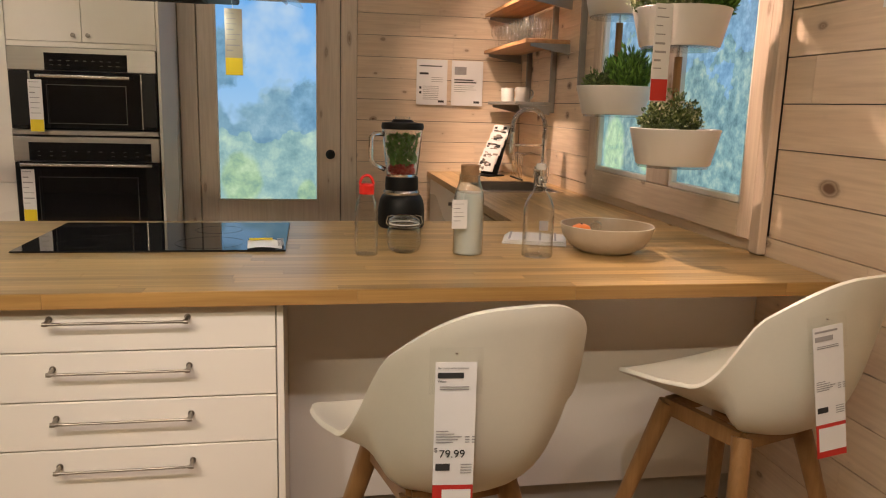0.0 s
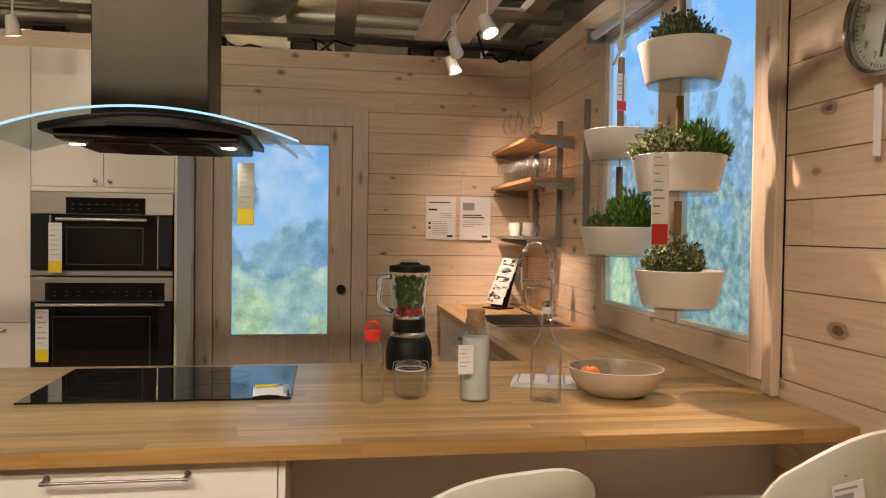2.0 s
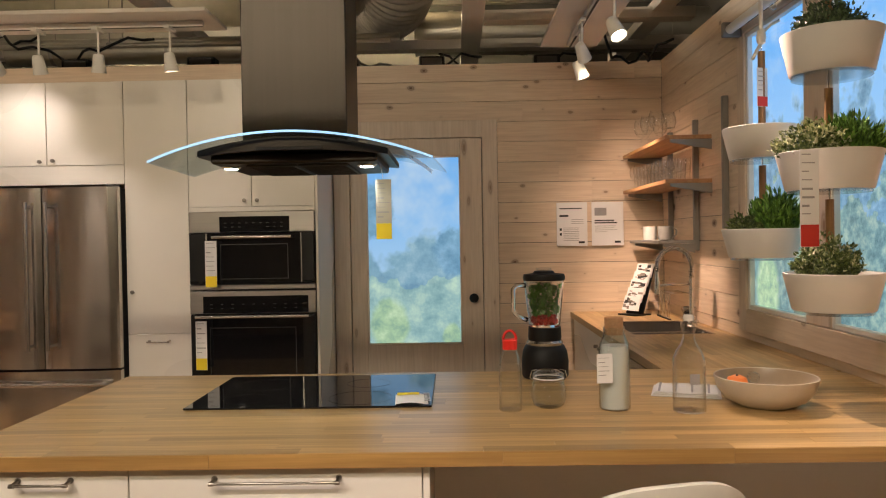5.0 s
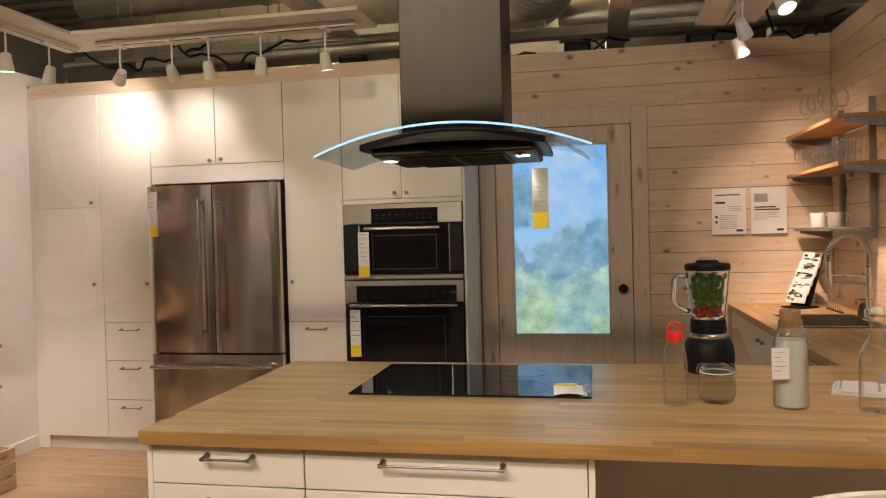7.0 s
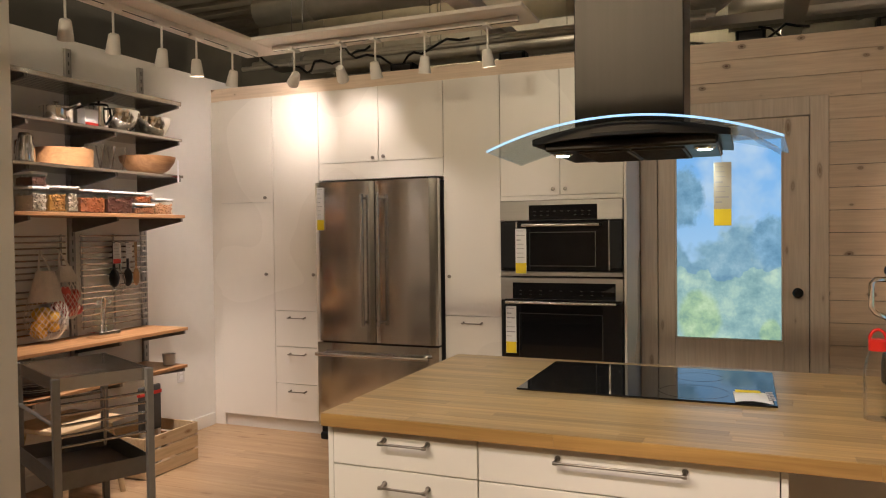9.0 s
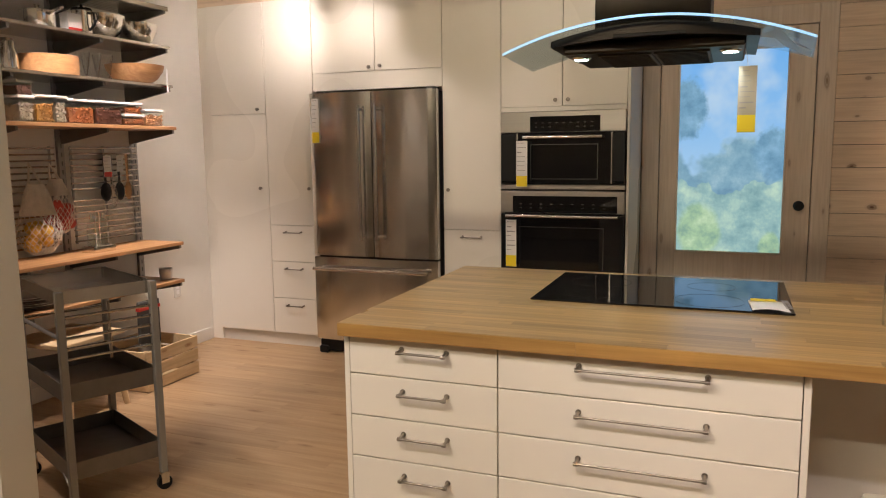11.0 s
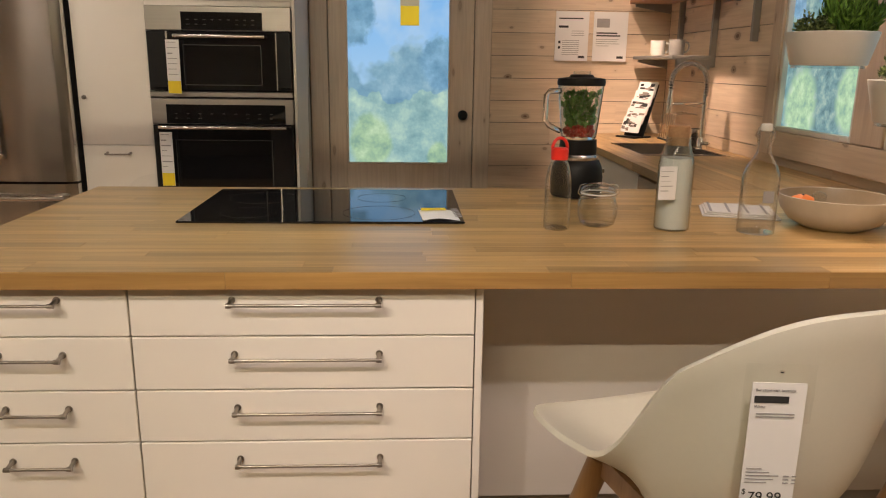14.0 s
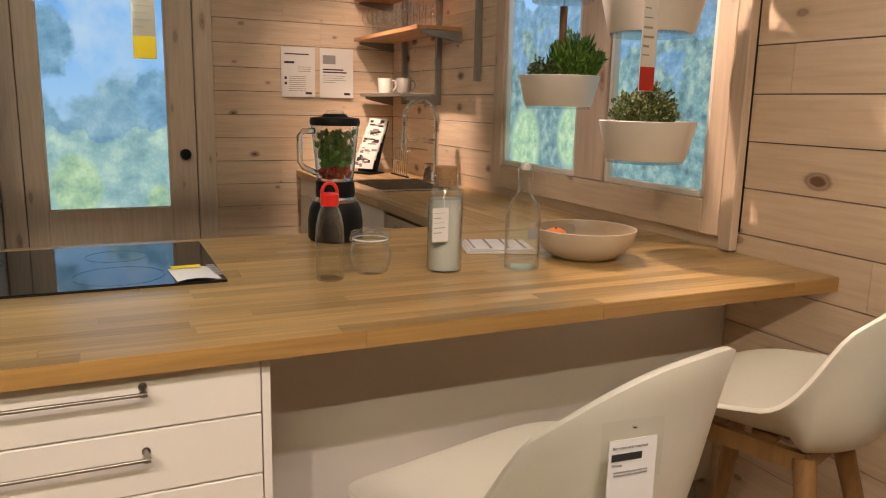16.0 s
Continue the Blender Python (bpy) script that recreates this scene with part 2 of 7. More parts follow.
POTWHITE = plain("white_steel_pot", (0.70, 0.68, 0.65), 0.32, vary=0.02, scale=30, relief=0.0)
BOWL = plain("beige_stoneware", (0.50, 0.44, 0.35), 0.4, vary=0.05, scale=60, relief=0.03)
BOWLIN = plain("brown_glaze", (0.30, 0.23, 0.15), 0.35, vary=0.1, scale=50, relief=0.02)
PAPER = plain("white_paper", (0.80, 0.79, 0.78), 0.7, vary=0.02, scale=40, relief=0.02)
INK = plain("printed_ink", (0.03, 0.03, 0.03), 0.7, vary=0.1, relief=0)
GREYINK = plain("grey_print", (0.34, 0.33, 0.33), 0.7, vary=0.1, relief=0)
PHOTO = plain("grey_brown_photo_print", (0.30, 0.25, 0.21), 0.6, vary=0.6, scale=90, relief=0)
YELLOW = plain("yellow_print", (0.85, 0.66, 0.02), 0.6, vary=0.03, relief=0)
REDTAG = plain("red_print", (0.55, 0.03, 0.02), 0.6, vary=0.05, relief=0)
RED = plain("red_plastic", (0.72, 0.03, 0.02), 0.3, vary=0.05, relief=0)
ORANGE = plain("orange_peel", (0.80, 0.22, 0.04), 0.45, vary=0.1, scale=80, relief=0.1)
CORK = plain("cork", (0.38, 0.22, 0.11), 0.8, vary=0.25, scale=140, relief=0.3)
MILK = plain("frosted_filling", (0.70, 0.70, 0.68), 0.35, vary=0.03, relief=0)
CLOTH = plain("white_cotton", (0.74, 0.72, 0.69), 0.9, vary=0.06, scale=200, relief=0.3)
ROPE = plain("cotton_rope", (0.72, 0.66, 0.56), 0.9, vary=0.12, scale=300, relief=0.4)
GREENFOOD = plain("green_leaves", (0.11, 0.30, 0.04), 0.5, vary=0.6, scale=50, relief=0.5)
REDFOOD = plain("red_berries", (0.60, 0.05, 0.03), 0.4, vary=0.4, scale=60, relief=0.4)
CEILWHITE = plain("white_ceiling_metal", (0.74, 0.68, 0.60), 0.5, vary=0.03, scale=8, relief=0.02)
DECK = plain("ceiling_deck", (0.40, 0.36, 0.28), 0.6, vary=0.25, scale=5, relief=0.1)
DUCT = plain("galvanised_duct", (0.50, 0.47, 0.40), 0.32, 0.8, vary=0.22, scale=9, relief=0.1)
FLEXDUCT = plain("foil_flexible_duct", (0.62, 0.57, 0.48), 0.4, 0.3, vary=0.15, scale=30, relief=0.1)
DARKHALL = plain("dark_hall", (0.13, 0.12, 0.10), 0.85, vary=0.2, scale=3, relief=0.05)
HALL = plain("grey_hall_wall", (0.34, 0.31, 0.27), 0.8, vary=0.15, scale=3, relief=0.05)
# near-black base colour stands in for the dark hall mirrored in the steel
HOODSTEEL = plain("hood_steel_darkened", (0.040, 0.035, 0.030), 0.40, 1.0, vary=0.10, scale=60, relief=0.02, stretch=(1, 1, 0.02))
OVENSTEEL = plain("oven_steel", (0.44, 0.415, 0.38), 0.31, 1.0, vary=0.10, scale=60, relief=0.02, stretch=(0.03, 1, 1))
FRIDGE = plain("wavy_brushed_steel", (0.68, 0.66, 0.62), 0.17, 1.0, vary=0.14, scale=13, relief=0.32, stretch=(1, 1, 0.03))
RINGINK = plain("faint_ring_print", (0.022, 0.022, 0.022), 0.2, vary=0.1, relief=0)
GREYPLINTH = plain("grey_plinth", (0.42, 0.39, 0.35), 0.5, vary=0.05, scale=20, relief=0.02)
TAN = plain("grey_card", (0.46, 0.42, 0.33), 0.7, vary=0.04, scale=40, relief=0.02)
LAMPGLOW = glowing("lamp_glow", (1.0, 0.86, 0.66), 14)
HOODGLOW = glowing("hood_lamp_glow", (0.85, 1.0, 0.95), 9)
GLASS = clear("clear_glass")
BOTTLEGLASS = clear("bottle_glass", (0.994, 0.997, 0.996), 0.015, 1.05, 0.9, 2.6)
GREENGLASS = clear("pale_hood_glass", (0.88, 0.94, 0.96), ior=1.5, edge=0.3, power=4.0)
SOLIDGLASS, _nt, _b = nodes_of("thick_clear_glass")
_b.inputs["Base Color"].default_value = (0.97, 0.99, 0.98, 1)
_b.inputs["Transmission Weight"].default_value, _b.inputs["Roughness"].default_value, _b.inputs["IOR"].default_value = 1.0, 0.01, 1.45
# no lamp: reflections along the glass edge, painted as a bluish glow
EDGEGLINT = glowing("glass_edge_glint", (0.36, 0.66, 1.0), 0.95)
DARKTREE = ((0.13, 0.30, 0.46), (0.20, 0.40, 0.58), (0.30, 0.54, 0.74))
LIMEBUSH = ((0.24, 0.42, 0.34), (0.42, 0.63, 0.40), (0.66, 0.84, 0.58))
DOORVIEW = view_print("frosted_view", "x", 0.70, 1.98, 0.88, 0.40, (0.17, 0.47, 0.92), 3.3, 1.2, 0.10,
                      ((0.16, 0.33, 0.48), (0.25, 0.45, 0.58), (0.40, 0.60, 0.70)), ((0.20, 0.38, 0.42), (0.33, 0.54, 0.54), (0.56, 0.76, 0.62)), 0.75,
                      ((0.74, 1.62, 0.13, DARKTREE), (1.27, 1.33, 0.12, DARKTREE), (0.84, 0.84, 0.13, LIMEBUSH), (1.26, 0.76, 0.06, LIMEBUSH)))
WINVIEW = view_print("window_view", "y", 1.08, 2.33, 1.0, 0.50, (0.16, 0.46, 0.95), 9.1, 2.6, 0.24,
                     ((0.10, 0.22, 0.36), (0.19, 0.36, 0.52), (0.36, 0.56, 0.72)), ((0.07, 0.15, 0.18), (0.19, 0.34, 0.36), (0.46, 0.60, 0.50)), 0.35,
                     ((1.60, 1.16, 0.12, LIMEBUSH), (1.25, 1.22, 0.09, LIMEBUSH)))


# ---------------------------------------------------------------- building
ORG = {}


def thing(name, at, label, category, group="", kind="", turn=0):
    ob = new(name)
    ob.empty_display_size = 0.1
    ob.matrix_basis = pose(*at, 0, 0, turn)
    ORG[ob.name] = Vector(at)
    return tagged(ob, label, category, group, kind)


def part(name, bm, material, parent=None, label="", local=False, smooth=False, kind=""):
    """Links a bmesh as one mesh. World places, unless local."""
    if parent and not local:
        bmesh.ops.translate(bm, vec=-ORG[parent.name], verts=bm.verts)
    me = bpy.data.meshes.new(name)
    bm.to_mesh(me)
    bm.free()
    for m in material if isinstance(material, (list, tuple)) else [material]:
        me.materials.append(m)
    if smooth:
        me.shade_smooth() if smooth is True else me.shade_smooth()
        if smooth != True:
            me.set_sharp_from_angle(angle=radians(smooth))
    ob = new(name, me)
    ob.parent = parent
    ORG[ob.name] = ORG[parent.name] if parent else Vector((0, 0, 0))
    return tagged(ob, label, kind=kind)


def box(x0, x1, y0, y1, z0, z1, bevel=0.0, bm=None, seg=1):
    bm = bm or bmesh.new()
    m = Matrix.LocRotScale(((x0 + x1) / 2, (y0 + y1) / 2, (z0 + z1) / 2), None, (abs(x1 - x0), abs(y1 - y0), abs(z1 - z0)))
    made = bmesh.ops.create_cube(bm, size=1, matrix=m)
    if bevel:
        vs = set(made["verts"])
        es = [e for e in bm.edges if e.verts[0] in vs and e.verts[1] in vs]
        bmesh.ops.bevel(bm, geom=es, offset=bevel, segments=seg, affect="EDGES", profile=0.5)
    return bm


def rod(a, b, r, r2=None, seg=12, bm=None):
    bm = bm or bmesh.new()
    a, b = Vector(a), Vector(b)
    d = b - a
    m = Matrix.Translation((a + b) / 2) @ d.to_track_quat("Z", "Y").to_matrix().to_4x4()
    bmesh.ops.create_cone(bm, cap_ends=True, segments=seg, radius1=r, radius2=r if r2 is None else r2, depth=d.length, matrix=m)
    return bm


def tube(points, r, seg=8, bm=None):
    """A round bar along a line of points."""
    bm = bm or bmesh.new()
    pts = [Vector(p) for p in points]
    rings, side = [], None
    for i, p in enumerate(pts):
        d = (pts[min(i + 1, len(pts) - 1)] - pts[max(i - 1, 0)]).normalized()
        if side is None:
            side = d.orthogonal().normalized()
        side = (side - d * side.dot(d)).normalized()
        up = d.cross(side)
        rings.append([bm.verts.new(p + r * (math.cos(k * 2 * math.pi / seg) * side + math.sin(k * 2 * math.pi / seg) * up)) for k in range(seg)])
    for a, b in zip(rings, rings[1:]):
        for k in range(seg):
            bm.faces.new((a[k], a[(k + 1) % seg], b[(k + 1) % seg], b[k]))
    bm.faces.new(rings[0][::-1])
    bm.faces.new(rings[-1])
    return bm


def lathe(profile, at=(0, 0, 0), seg=28, bm=None, sx=1.0, sy=1.0):
    """Turns (radius, height) pairs round the upright axis."""
    bm = bm or bmesh.new()
    rings = []
    for r, z in profile:
        if r < 1e-5:
            rings.append([bm.verts.new((at[0], at[1], at[2] + z))])
        else:
            rings.append([bm.verts.new((at[0] + sx * r * math.cos(k * 2 * math.pi / seg), at[1] + sy * r * math.sin(k * 2 * math.pi / seg), at[2] + z)) for k in range(seg)])
    for a, b in zip(rings, rings[1:]):
        for k in range(seg):
            q = [a[k % len(a)], a[(k + 1) % len(a)], b[(k + 1) % len(b)], b[k % len(b)]]
            q = [v for i, v in enumerate(q) if v not in q[:i]]
            if len(q) > 2:
                bm.faces.new(q)
    return bm


UNIT = None


def piece(name, parent, material, x0, x1, y0, y1, z0, z1):
    """One board of a wall, floor or worktop, on a shared box."""
    global UNIT
    if UNIT is None:
        UNIT = {}
    if material.name not in UNIT:
        bm = bmesh.new()
        bmesh.ops.create_cube(bm, size=1)
        me = bpy.data.meshes.new(name)
        bm.to_mesh(me)
        bm.free()
        me.materials.append(material)
        UNIT[material.name] = me
    ob = new(name, UNIT[material.name])
    ob.parent = parent
    o = ORG[parent.name]
    ob.matrix_basis = Matrix.LocRotScale(((x0 + x1) / 2 - o.x, (y0 + y1) / 2 - o.y, (z0 + z1) / 2 - o.z), None, (x1 - x0, y1 - y0, z1 - z0))
    return ob


# ---------------------------------------------------------------- the room's shell
NORTH, EAST, WEST, TOP = 3.26, 2.70, -2.58, 2.60
floor = tagged(part("floor", box(-4.2, 3.4, -4.2, 5.2, -0.12, -0.012), DARKGREY), "pale oak laminate floor with visible boards", "floor", kind="structure")
wall_north = tagged(part("wall_north", box(0.47, EAST + 0.2, NORTH + 0.018, NORTH + 0.10, 0, TOP), DARKGREY), "pale knotty pine board wall behind the sink", "wall", kind="structure")
wall_east = tagged(part("wall_east", box(EAST + 0.018, EAST + 0.10, -3.6, NORTH + 0.018, 0, TOP), DARKGREY), "pale knotty pine board wall with the window", "wall", kind="structure")
wall_west = tagged(part("wall_west", box(WEST - 0.12, WEST, 0.0, 3.36, 0, 2.58), PAINT), "plain white painted wall behind the shelves", "wall", kind="structure")
wall_back = tagged(part("wall_back", box(WEST - 0.12, 0.47, NORTH + 0.018, NORTH + 0.10, 0, 2.52), PINE), "pine wall behind the tall cabinets", "wall", kind="structure")
wall_partition = tagged(part("wall_partition", box(-3.6, -1.18, -0.16, -0.02, 0, 2.58, 0.004), PAINT), "end of a white partition wall", "wall", kind="structure")
wall_south = tagged(part("wall_south", box(-4.2, 3.4, -4.3, -4.2, 0, 3.7), HALL), "plain wall closing the hall", "wall", kind="structure")
hall = tagged(part("wall_hall", box(-4.3, -4.2, -4.3, 5.3, 0, 3.7), DARKHALL), "dark wall of the hall", "wall", kind="structure")
tagged(part("wall_hall_far", box(-4.3, 3.5, 5.2, 5.3, 0, 3.7), DARKHALL), "dark far wall of the hall above the room", "wall", kind="structure")
tagged(part("wall_hall_side", box(3.4, 3.5, -4.3, 5.3, 0, 3.7), DARKHALL), "dark side wall of the hall", "wall", kind="structure")
tagged(part("baseboard", box(WEST, WEST + 0.014, 0.0, 2.66, 0, 0.09, 0.003), PAINT), "white skirting board on the wall", "baseboard", kind="structure")

# deck, joists and ducts over the room
bm = bmesh.new()
for i in range(40):
    y = -4.2 + i * 0.24
    box(-4.2, 3.4, y, y + 0.12, 3.60, 3.64, bm=bm)
    box(-4.2, 3.4, y + 0.12, y + 0.24, 3.64, 3.68, bm=bm)
tagged(part("ceiling", bm, DECK), "high ribbed steel deck ceiling in shadow", "ceiling", kind="structure")


def beam(x0, x1, y0, y1, z, h=0.07, flange=0.006):
    """A white steel grid beam: a shallow channel with lips."""
    bm = box(x0, x1, y0, y1, z, z + flange)
    if x1 - x0 > y1 - y0:
        box(x0, x1, y0, y0 + flange, z + flange, z + h, bm=bm)
        box(x0, x1, y1 - flange, y1, z + flange, z + h, bm=bm)
    else:
        box(x0, x0 + flange, y0, y1, z + flange, z + h, bm=bm)
        box(x1 - flange, x1, y0, y1, z + flange, z + h, bm=bm)
    return bm


for x0, x1, y0, y1, z in ((1.36, 1.50, -2.5, 4.6, 2.85), (0.12, 1.36, 2.42, 2.60, 2.87), (1.50, 2.9, 2.62, 2.78, 2.87), (-2.5, 3.3, 3.86, 3.98, 2.86),
                          (-0.6, 3.3, 1.2, 1.36, 2.87), (1.51, 2.9, 3.15, 3.27, 2.86), (-0.62, -0.48, -2.5, 4.6, 2.86), (2.62, 2.74, -2.5, 4.6, 2.9)):
    tagged(part("ceiling_beam", beam(x0, x1, y0, y1, z), CEILWHITE), "white steel beam of the open ceiling grid", "ceiling beam", group="ceiling grid", kind="structure")

# ---------------------------------------------------------------- door and window
door_1 = thing("door_1", (1.03, NORTH, 0), "closed whitewashed pine door with a frosted glowing pane", "door", kind="structure")
D0, D1, DZ = 0.585, 1.478, 2.10
P0, P1, Q0, Q1 = 0.690, 1.335, 0.705, 1.985
part("stile", box(D0, P0, NORTH - 0.012, NORTH + 0.016, 0.01, DZ, 0.003), WASHED, door_1)
part("stile", box(P1, D1, NORTH - 0.012, NORTH + 0.016, 0.01, DZ, 0.003), WASHED, door_1)
part("rail", box(P0, P1, NORTH - 0.010, NORTH + 0.016, Q1, DZ, 0.003), WASHED, door_1)
part("rail", box(P0, P1, NORTH - 0.010, NORTH + 0.016, 0.48, Q0, 0.003), WASHED, door_1)
part("panel", box(P0, P1, NORTH + 0.0, NORTH + 0.016, 0.14, 0.48), WASHED, door_1)
part("rail", box(P0, P1, NORTH - 0.010, NORTH + 0.016, 0.01, 0.14, 0.003), WASHED, door_1)
part("pane", box(P0 + 0.012, P1 - 0.012, NORTH + 0.004, NORTH + 0.012, Q0 + 0.012, Q1 - 0.012), DOORVIEW, door_1, "frosted pane with a bright view of trees")
bm = box(P0, P1, NORTH - 0.014, NORTH + 0.0, Q0, Q0 + 0.012, 0.002)
box(P0, P1, NORTH - 0.014, NORTH, Q1 - 0.012, Q1, 0.002, bm)
box(P0, P0 + 0.012, NORTH - 0.014, NORTH, Q0 + 0.012, Q1 - 0.012, 0.002, bm)
box(P1 - 0.012, P1, NORTH - 0.014, NORTH, Q0 + 0.012, Q1 - 0.012, 0.002, bm)
part("glazing_bead", bm, WASHED, door_1)
bm = lathe([(0, 0.0), (0.026, 0.002), (0.026, 0.008), (0.012, 0.012), (0.012, 0.035), (0.028, 0.045), (0.031, 0.058), (0.022, 0.070), (0, 0.073)], seg=24)
bmesh.ops.rotate(bm, matrix=Matrix.Rotation(radians(90), 3, "X"), verts=bm.verts)
bmesh.ops.translate(bm, vec=(1.412, NORTH - 0.012, 1.02), verts=bm.verts)
part("door_handle", bm, BLACK, door_1, "black round door knob", smooth=40)
part("casing", box(D1 + 0.004, 1.585, NORTH - 0.022, NORTH + 0.017, 0, 2.22, 0.003), WASHED, door_1)
part("casing", box(0.475, D0 - 0.004, NORTH - 0.030, NORTH + 0.017, 0, 2.36, 0.003), WASHED, door_1)
part("casing", box(D0 - 0.004, D1 + 0.004, NORTH - 0.022, NORTH + 0.017, DZ + 0.004, 2.22, 0.003), WASHED, door_1)

# window: two lit panes in a wide pine casing, x is into the wall
window_1 = thing("window_1", (EAST, 1.1, 0.95), "wide pine-framed window of two bright panes", "window", kind="structure")
WY0, WY1, WZ0, WZ1 = 0.475, 1.74, 1.085, 2.345
for a, b in ((WY0, 0.955), (1.185, WY1)):
    part("pane", box(EAST + 0.004, EAST + 0.010, a, b, WZ0, WZ1), WINVIEW, window_1, "pane with a bright view of trees and sky")
    bm = box(EAST - 0.020, EAST + 0.010, a - 0.022, a, WZ0 - 0.022, WZ1 + 0.022, 0.003)
    box(EAST - 0.020, EAST + 0.010, b, b + 0.022, WZ0 - 0.022, WZ1 + 0.022, 0.003, bm)
    box(EAST - 0.020, EAST + 0.010, a, b, WZ0 - 0.022, WZ0, 0.003, bm)
    box(EAST - 0.020, EAST + 0.010, a, b, WZ1, WZ1 + 0.022, 0.003, bm)
    part("window_frame", bm, PAINT, window_1, "white sash frame")
part("casing", box(EAST - 0.03, EAST - 0.003, 0.375, WY0 - 0.023, 0.955, WZ1 + 0.06, 0.003), PINE_Z, window_1)
part("casing", box(EAST - 0.03, EAST - 0.003, WY1 + 0.023, 1.85, 0.955, WZ1 + 0.06, 0.003), PINE_Z, window_1)
part("mullion", box(EAST - 0.028, EAST + 0.016, 0.978, 1.162, WZ0 - 0.02, WZ1 + 0.02, 0.003), PINE_Z, window_1)
part("window_sill", box(EAST - 0.03, EAST - 0.003, WY0 - 0.022, WY1 + 0.022, 0.955, WZ0 - 0.023, 0.003), PINE_Y, window_1)
part("casing", box(EAST - 0.03, EAST + 0.016, WY0 - 0.022, WY1 + 0.022, WZ1 + 0.023, WZ1 + 0.06, 0.003), PINE_Y, window_1)
part("batten", box(EAST - 0.034, EAST - 0.003, 0.318, 0.373, 0.918, TOP, 0.004), PINE_Z, window_1)

blind = thing("window_blind_tube", (EAST - 0.08, 1.1, 2.38), "white rolled-up blind on a tube over the window", "window blind")
part("tube", rod((EAST - 0.085, 0.40, 2.395), (EAST - 0.085, 1.06, 2.395), 0.022, seg=20), PAINT, blind, smooth=40)
part("tube", rod((EAST - 0.085, 1.10, 2.395), (EAST - 0.085, 1.80, 2.395), 0.022, seg=20), PAINT, blind, smooth=40)
for y in (0.41, 1.08, 1.79):
    part("bracket", box(EAST - 0.12, EAST - 0.03, y - 0.012, y + 0.012, 2.36, 2.43, 0.004), GREYMETAL, blind)
for y in (0.62, 0.75, 1.3):
    bm = bmesh.new()
    tube([(EAST - 0.085 + 0.014 * math.cos(k), y, 2.355 + 0.014 * math.sin(k)) for k in np.linspace(0, 6.2, 12)], 0.002, 6, bm)
    part("ring", bm, CHROME, blind)

# ---------------------------------------------------------------- cabinets along the back
FRONT, CTOP = 2.67, 2.405


def knob_mesh(x, y, z):
    bm = lathe([(0, 0), (0.006, 0.0), (0.005, 0.012), (0.012, 0.016), (0.012, 0.022), (0, 0.025)], seg=14)
    bmesh.ops.rotate(bm, matrix=Matrix.Rotation(radians(90), 3, "X"), verts=bm.verts)
    bmesh.ops.translate(bm, vec=(x, y, z), verts=bm.verts)
    return bm


def bar_handle(x0, x1, y, z, r=0.0036, out=0.029):
    """A bar on two round posts with knuckles at its ends."""
    x0, x1 = x0 + 0.007, x1 - 0.007
    bm = rod((x0, y - out, z), (x1, y - out, z), r, seg=10)
    for x in (x0, x1):
        rod((x, y, z + 0.004), (x, y - out - 0.004, z), 0.005, seg=10, bm=bm)
        rod((x - 0.006, y - out, z), (x + 0.006, y - out, z), 0.0054, seg=12, bm=bm)
        rod((x, y + 0.0005, z + 0.004), (x, y - 0.003, z + 0.004), 0.0075, seg=12, bm=bm)
    return bm


def cabinet(name, x0, x1, z0, z1, y0, y1, label, doors, category="cabinet", thick=0.019, gap=0.0017, group="", carcass_z=None, mat=LACQUER):
    """doors: (a, b, z0, z1, hardware) with hardware None, ('knob', x, z) or ('bar', x0, x1, z)."""
    ob = thing(name, ((x0 + x1) / 2, (y0 + y1) / 2, z0), label, category, group)
    part("body", box(x0 + 0.001, x1 - 0.001, y0 + thick + 0.002, y1, z0, z1), PANELWHITE, ob)
    for kind, a, b, c, d, hw in doors:
        p = part(kind, box(a + gap, b - gap, y0, y0 + thick, c + gap, d - gap, 0.0015), mat, ob)
        if hw and hw[0] == "knob":
            part("knob", knob_mesh(hw[1], y0, hw[2]), NICKEL, p, "satin nickel knob", smooth=40)
        if hw and hw[0] == "bar":
            part("handle", bar_handle(hw[1], hw[2], y0, hw[3]), NICKEL, p, "satin nickel bar handle", smooth=40)
    return ob


A0, A1, B1, F1, E1, O1 = -2.49, -2.02, -1.638, -0.698, -0.312, 0.452
PL = 0.09
cabinet("tall_cabinet", A0, A1, PL, CTOP, FRONT, NORTH, "tall cream lacquered cabinet with two closed doors", [
    ("door", A0, A1, PL, 1.648, ("knob", A1 - 0.06, 1.13)), ("door", A0, A1, 1.648, CTOP, ("knob", A1 - 0.06, 1.68))])
cabinet("tall_cabinet", A1, B1, PL, CTOP, FRONT, NORTH, "tall cream cabinet with three drawers under a door", [
    ("drawer", A1, B1, PL, 0.347, ("bar", -1.90, -1.76, 0.295)), ("drawer", A1, B1, 0.347, 0.612, ("bar", -1.90, -1.76, 0.56)),
    ("drawer", A1, B1, 0.612, 0.87, ("bar", -1.90, -1.76, 0.82)), ("door", A1, B1, 0.87, CTOP, ("knob", B1 - 0.045, 1.13))])
cabinet("wall_cabinet", B1, F1, 1.90, CTOP, FRONT, NORTH, "cream cabinet with two doors above the refrigerator", [
    ("door", B1, -1.168, 1.90, CTOP, ("knob", -1.205, 1.925)), ("door", -1.168, F1, 1.90, CTOP, ("knob", -1.125, 1.93))])
tagged(part("trim", box(B1 + 0.002, F1 - 0.002, FRONT + 0.004, FRONT + 0.02, 1.785, 1.899, 0.001), LACQUER), "cream filler strip above the refrigerator", "trim", kind="structure")
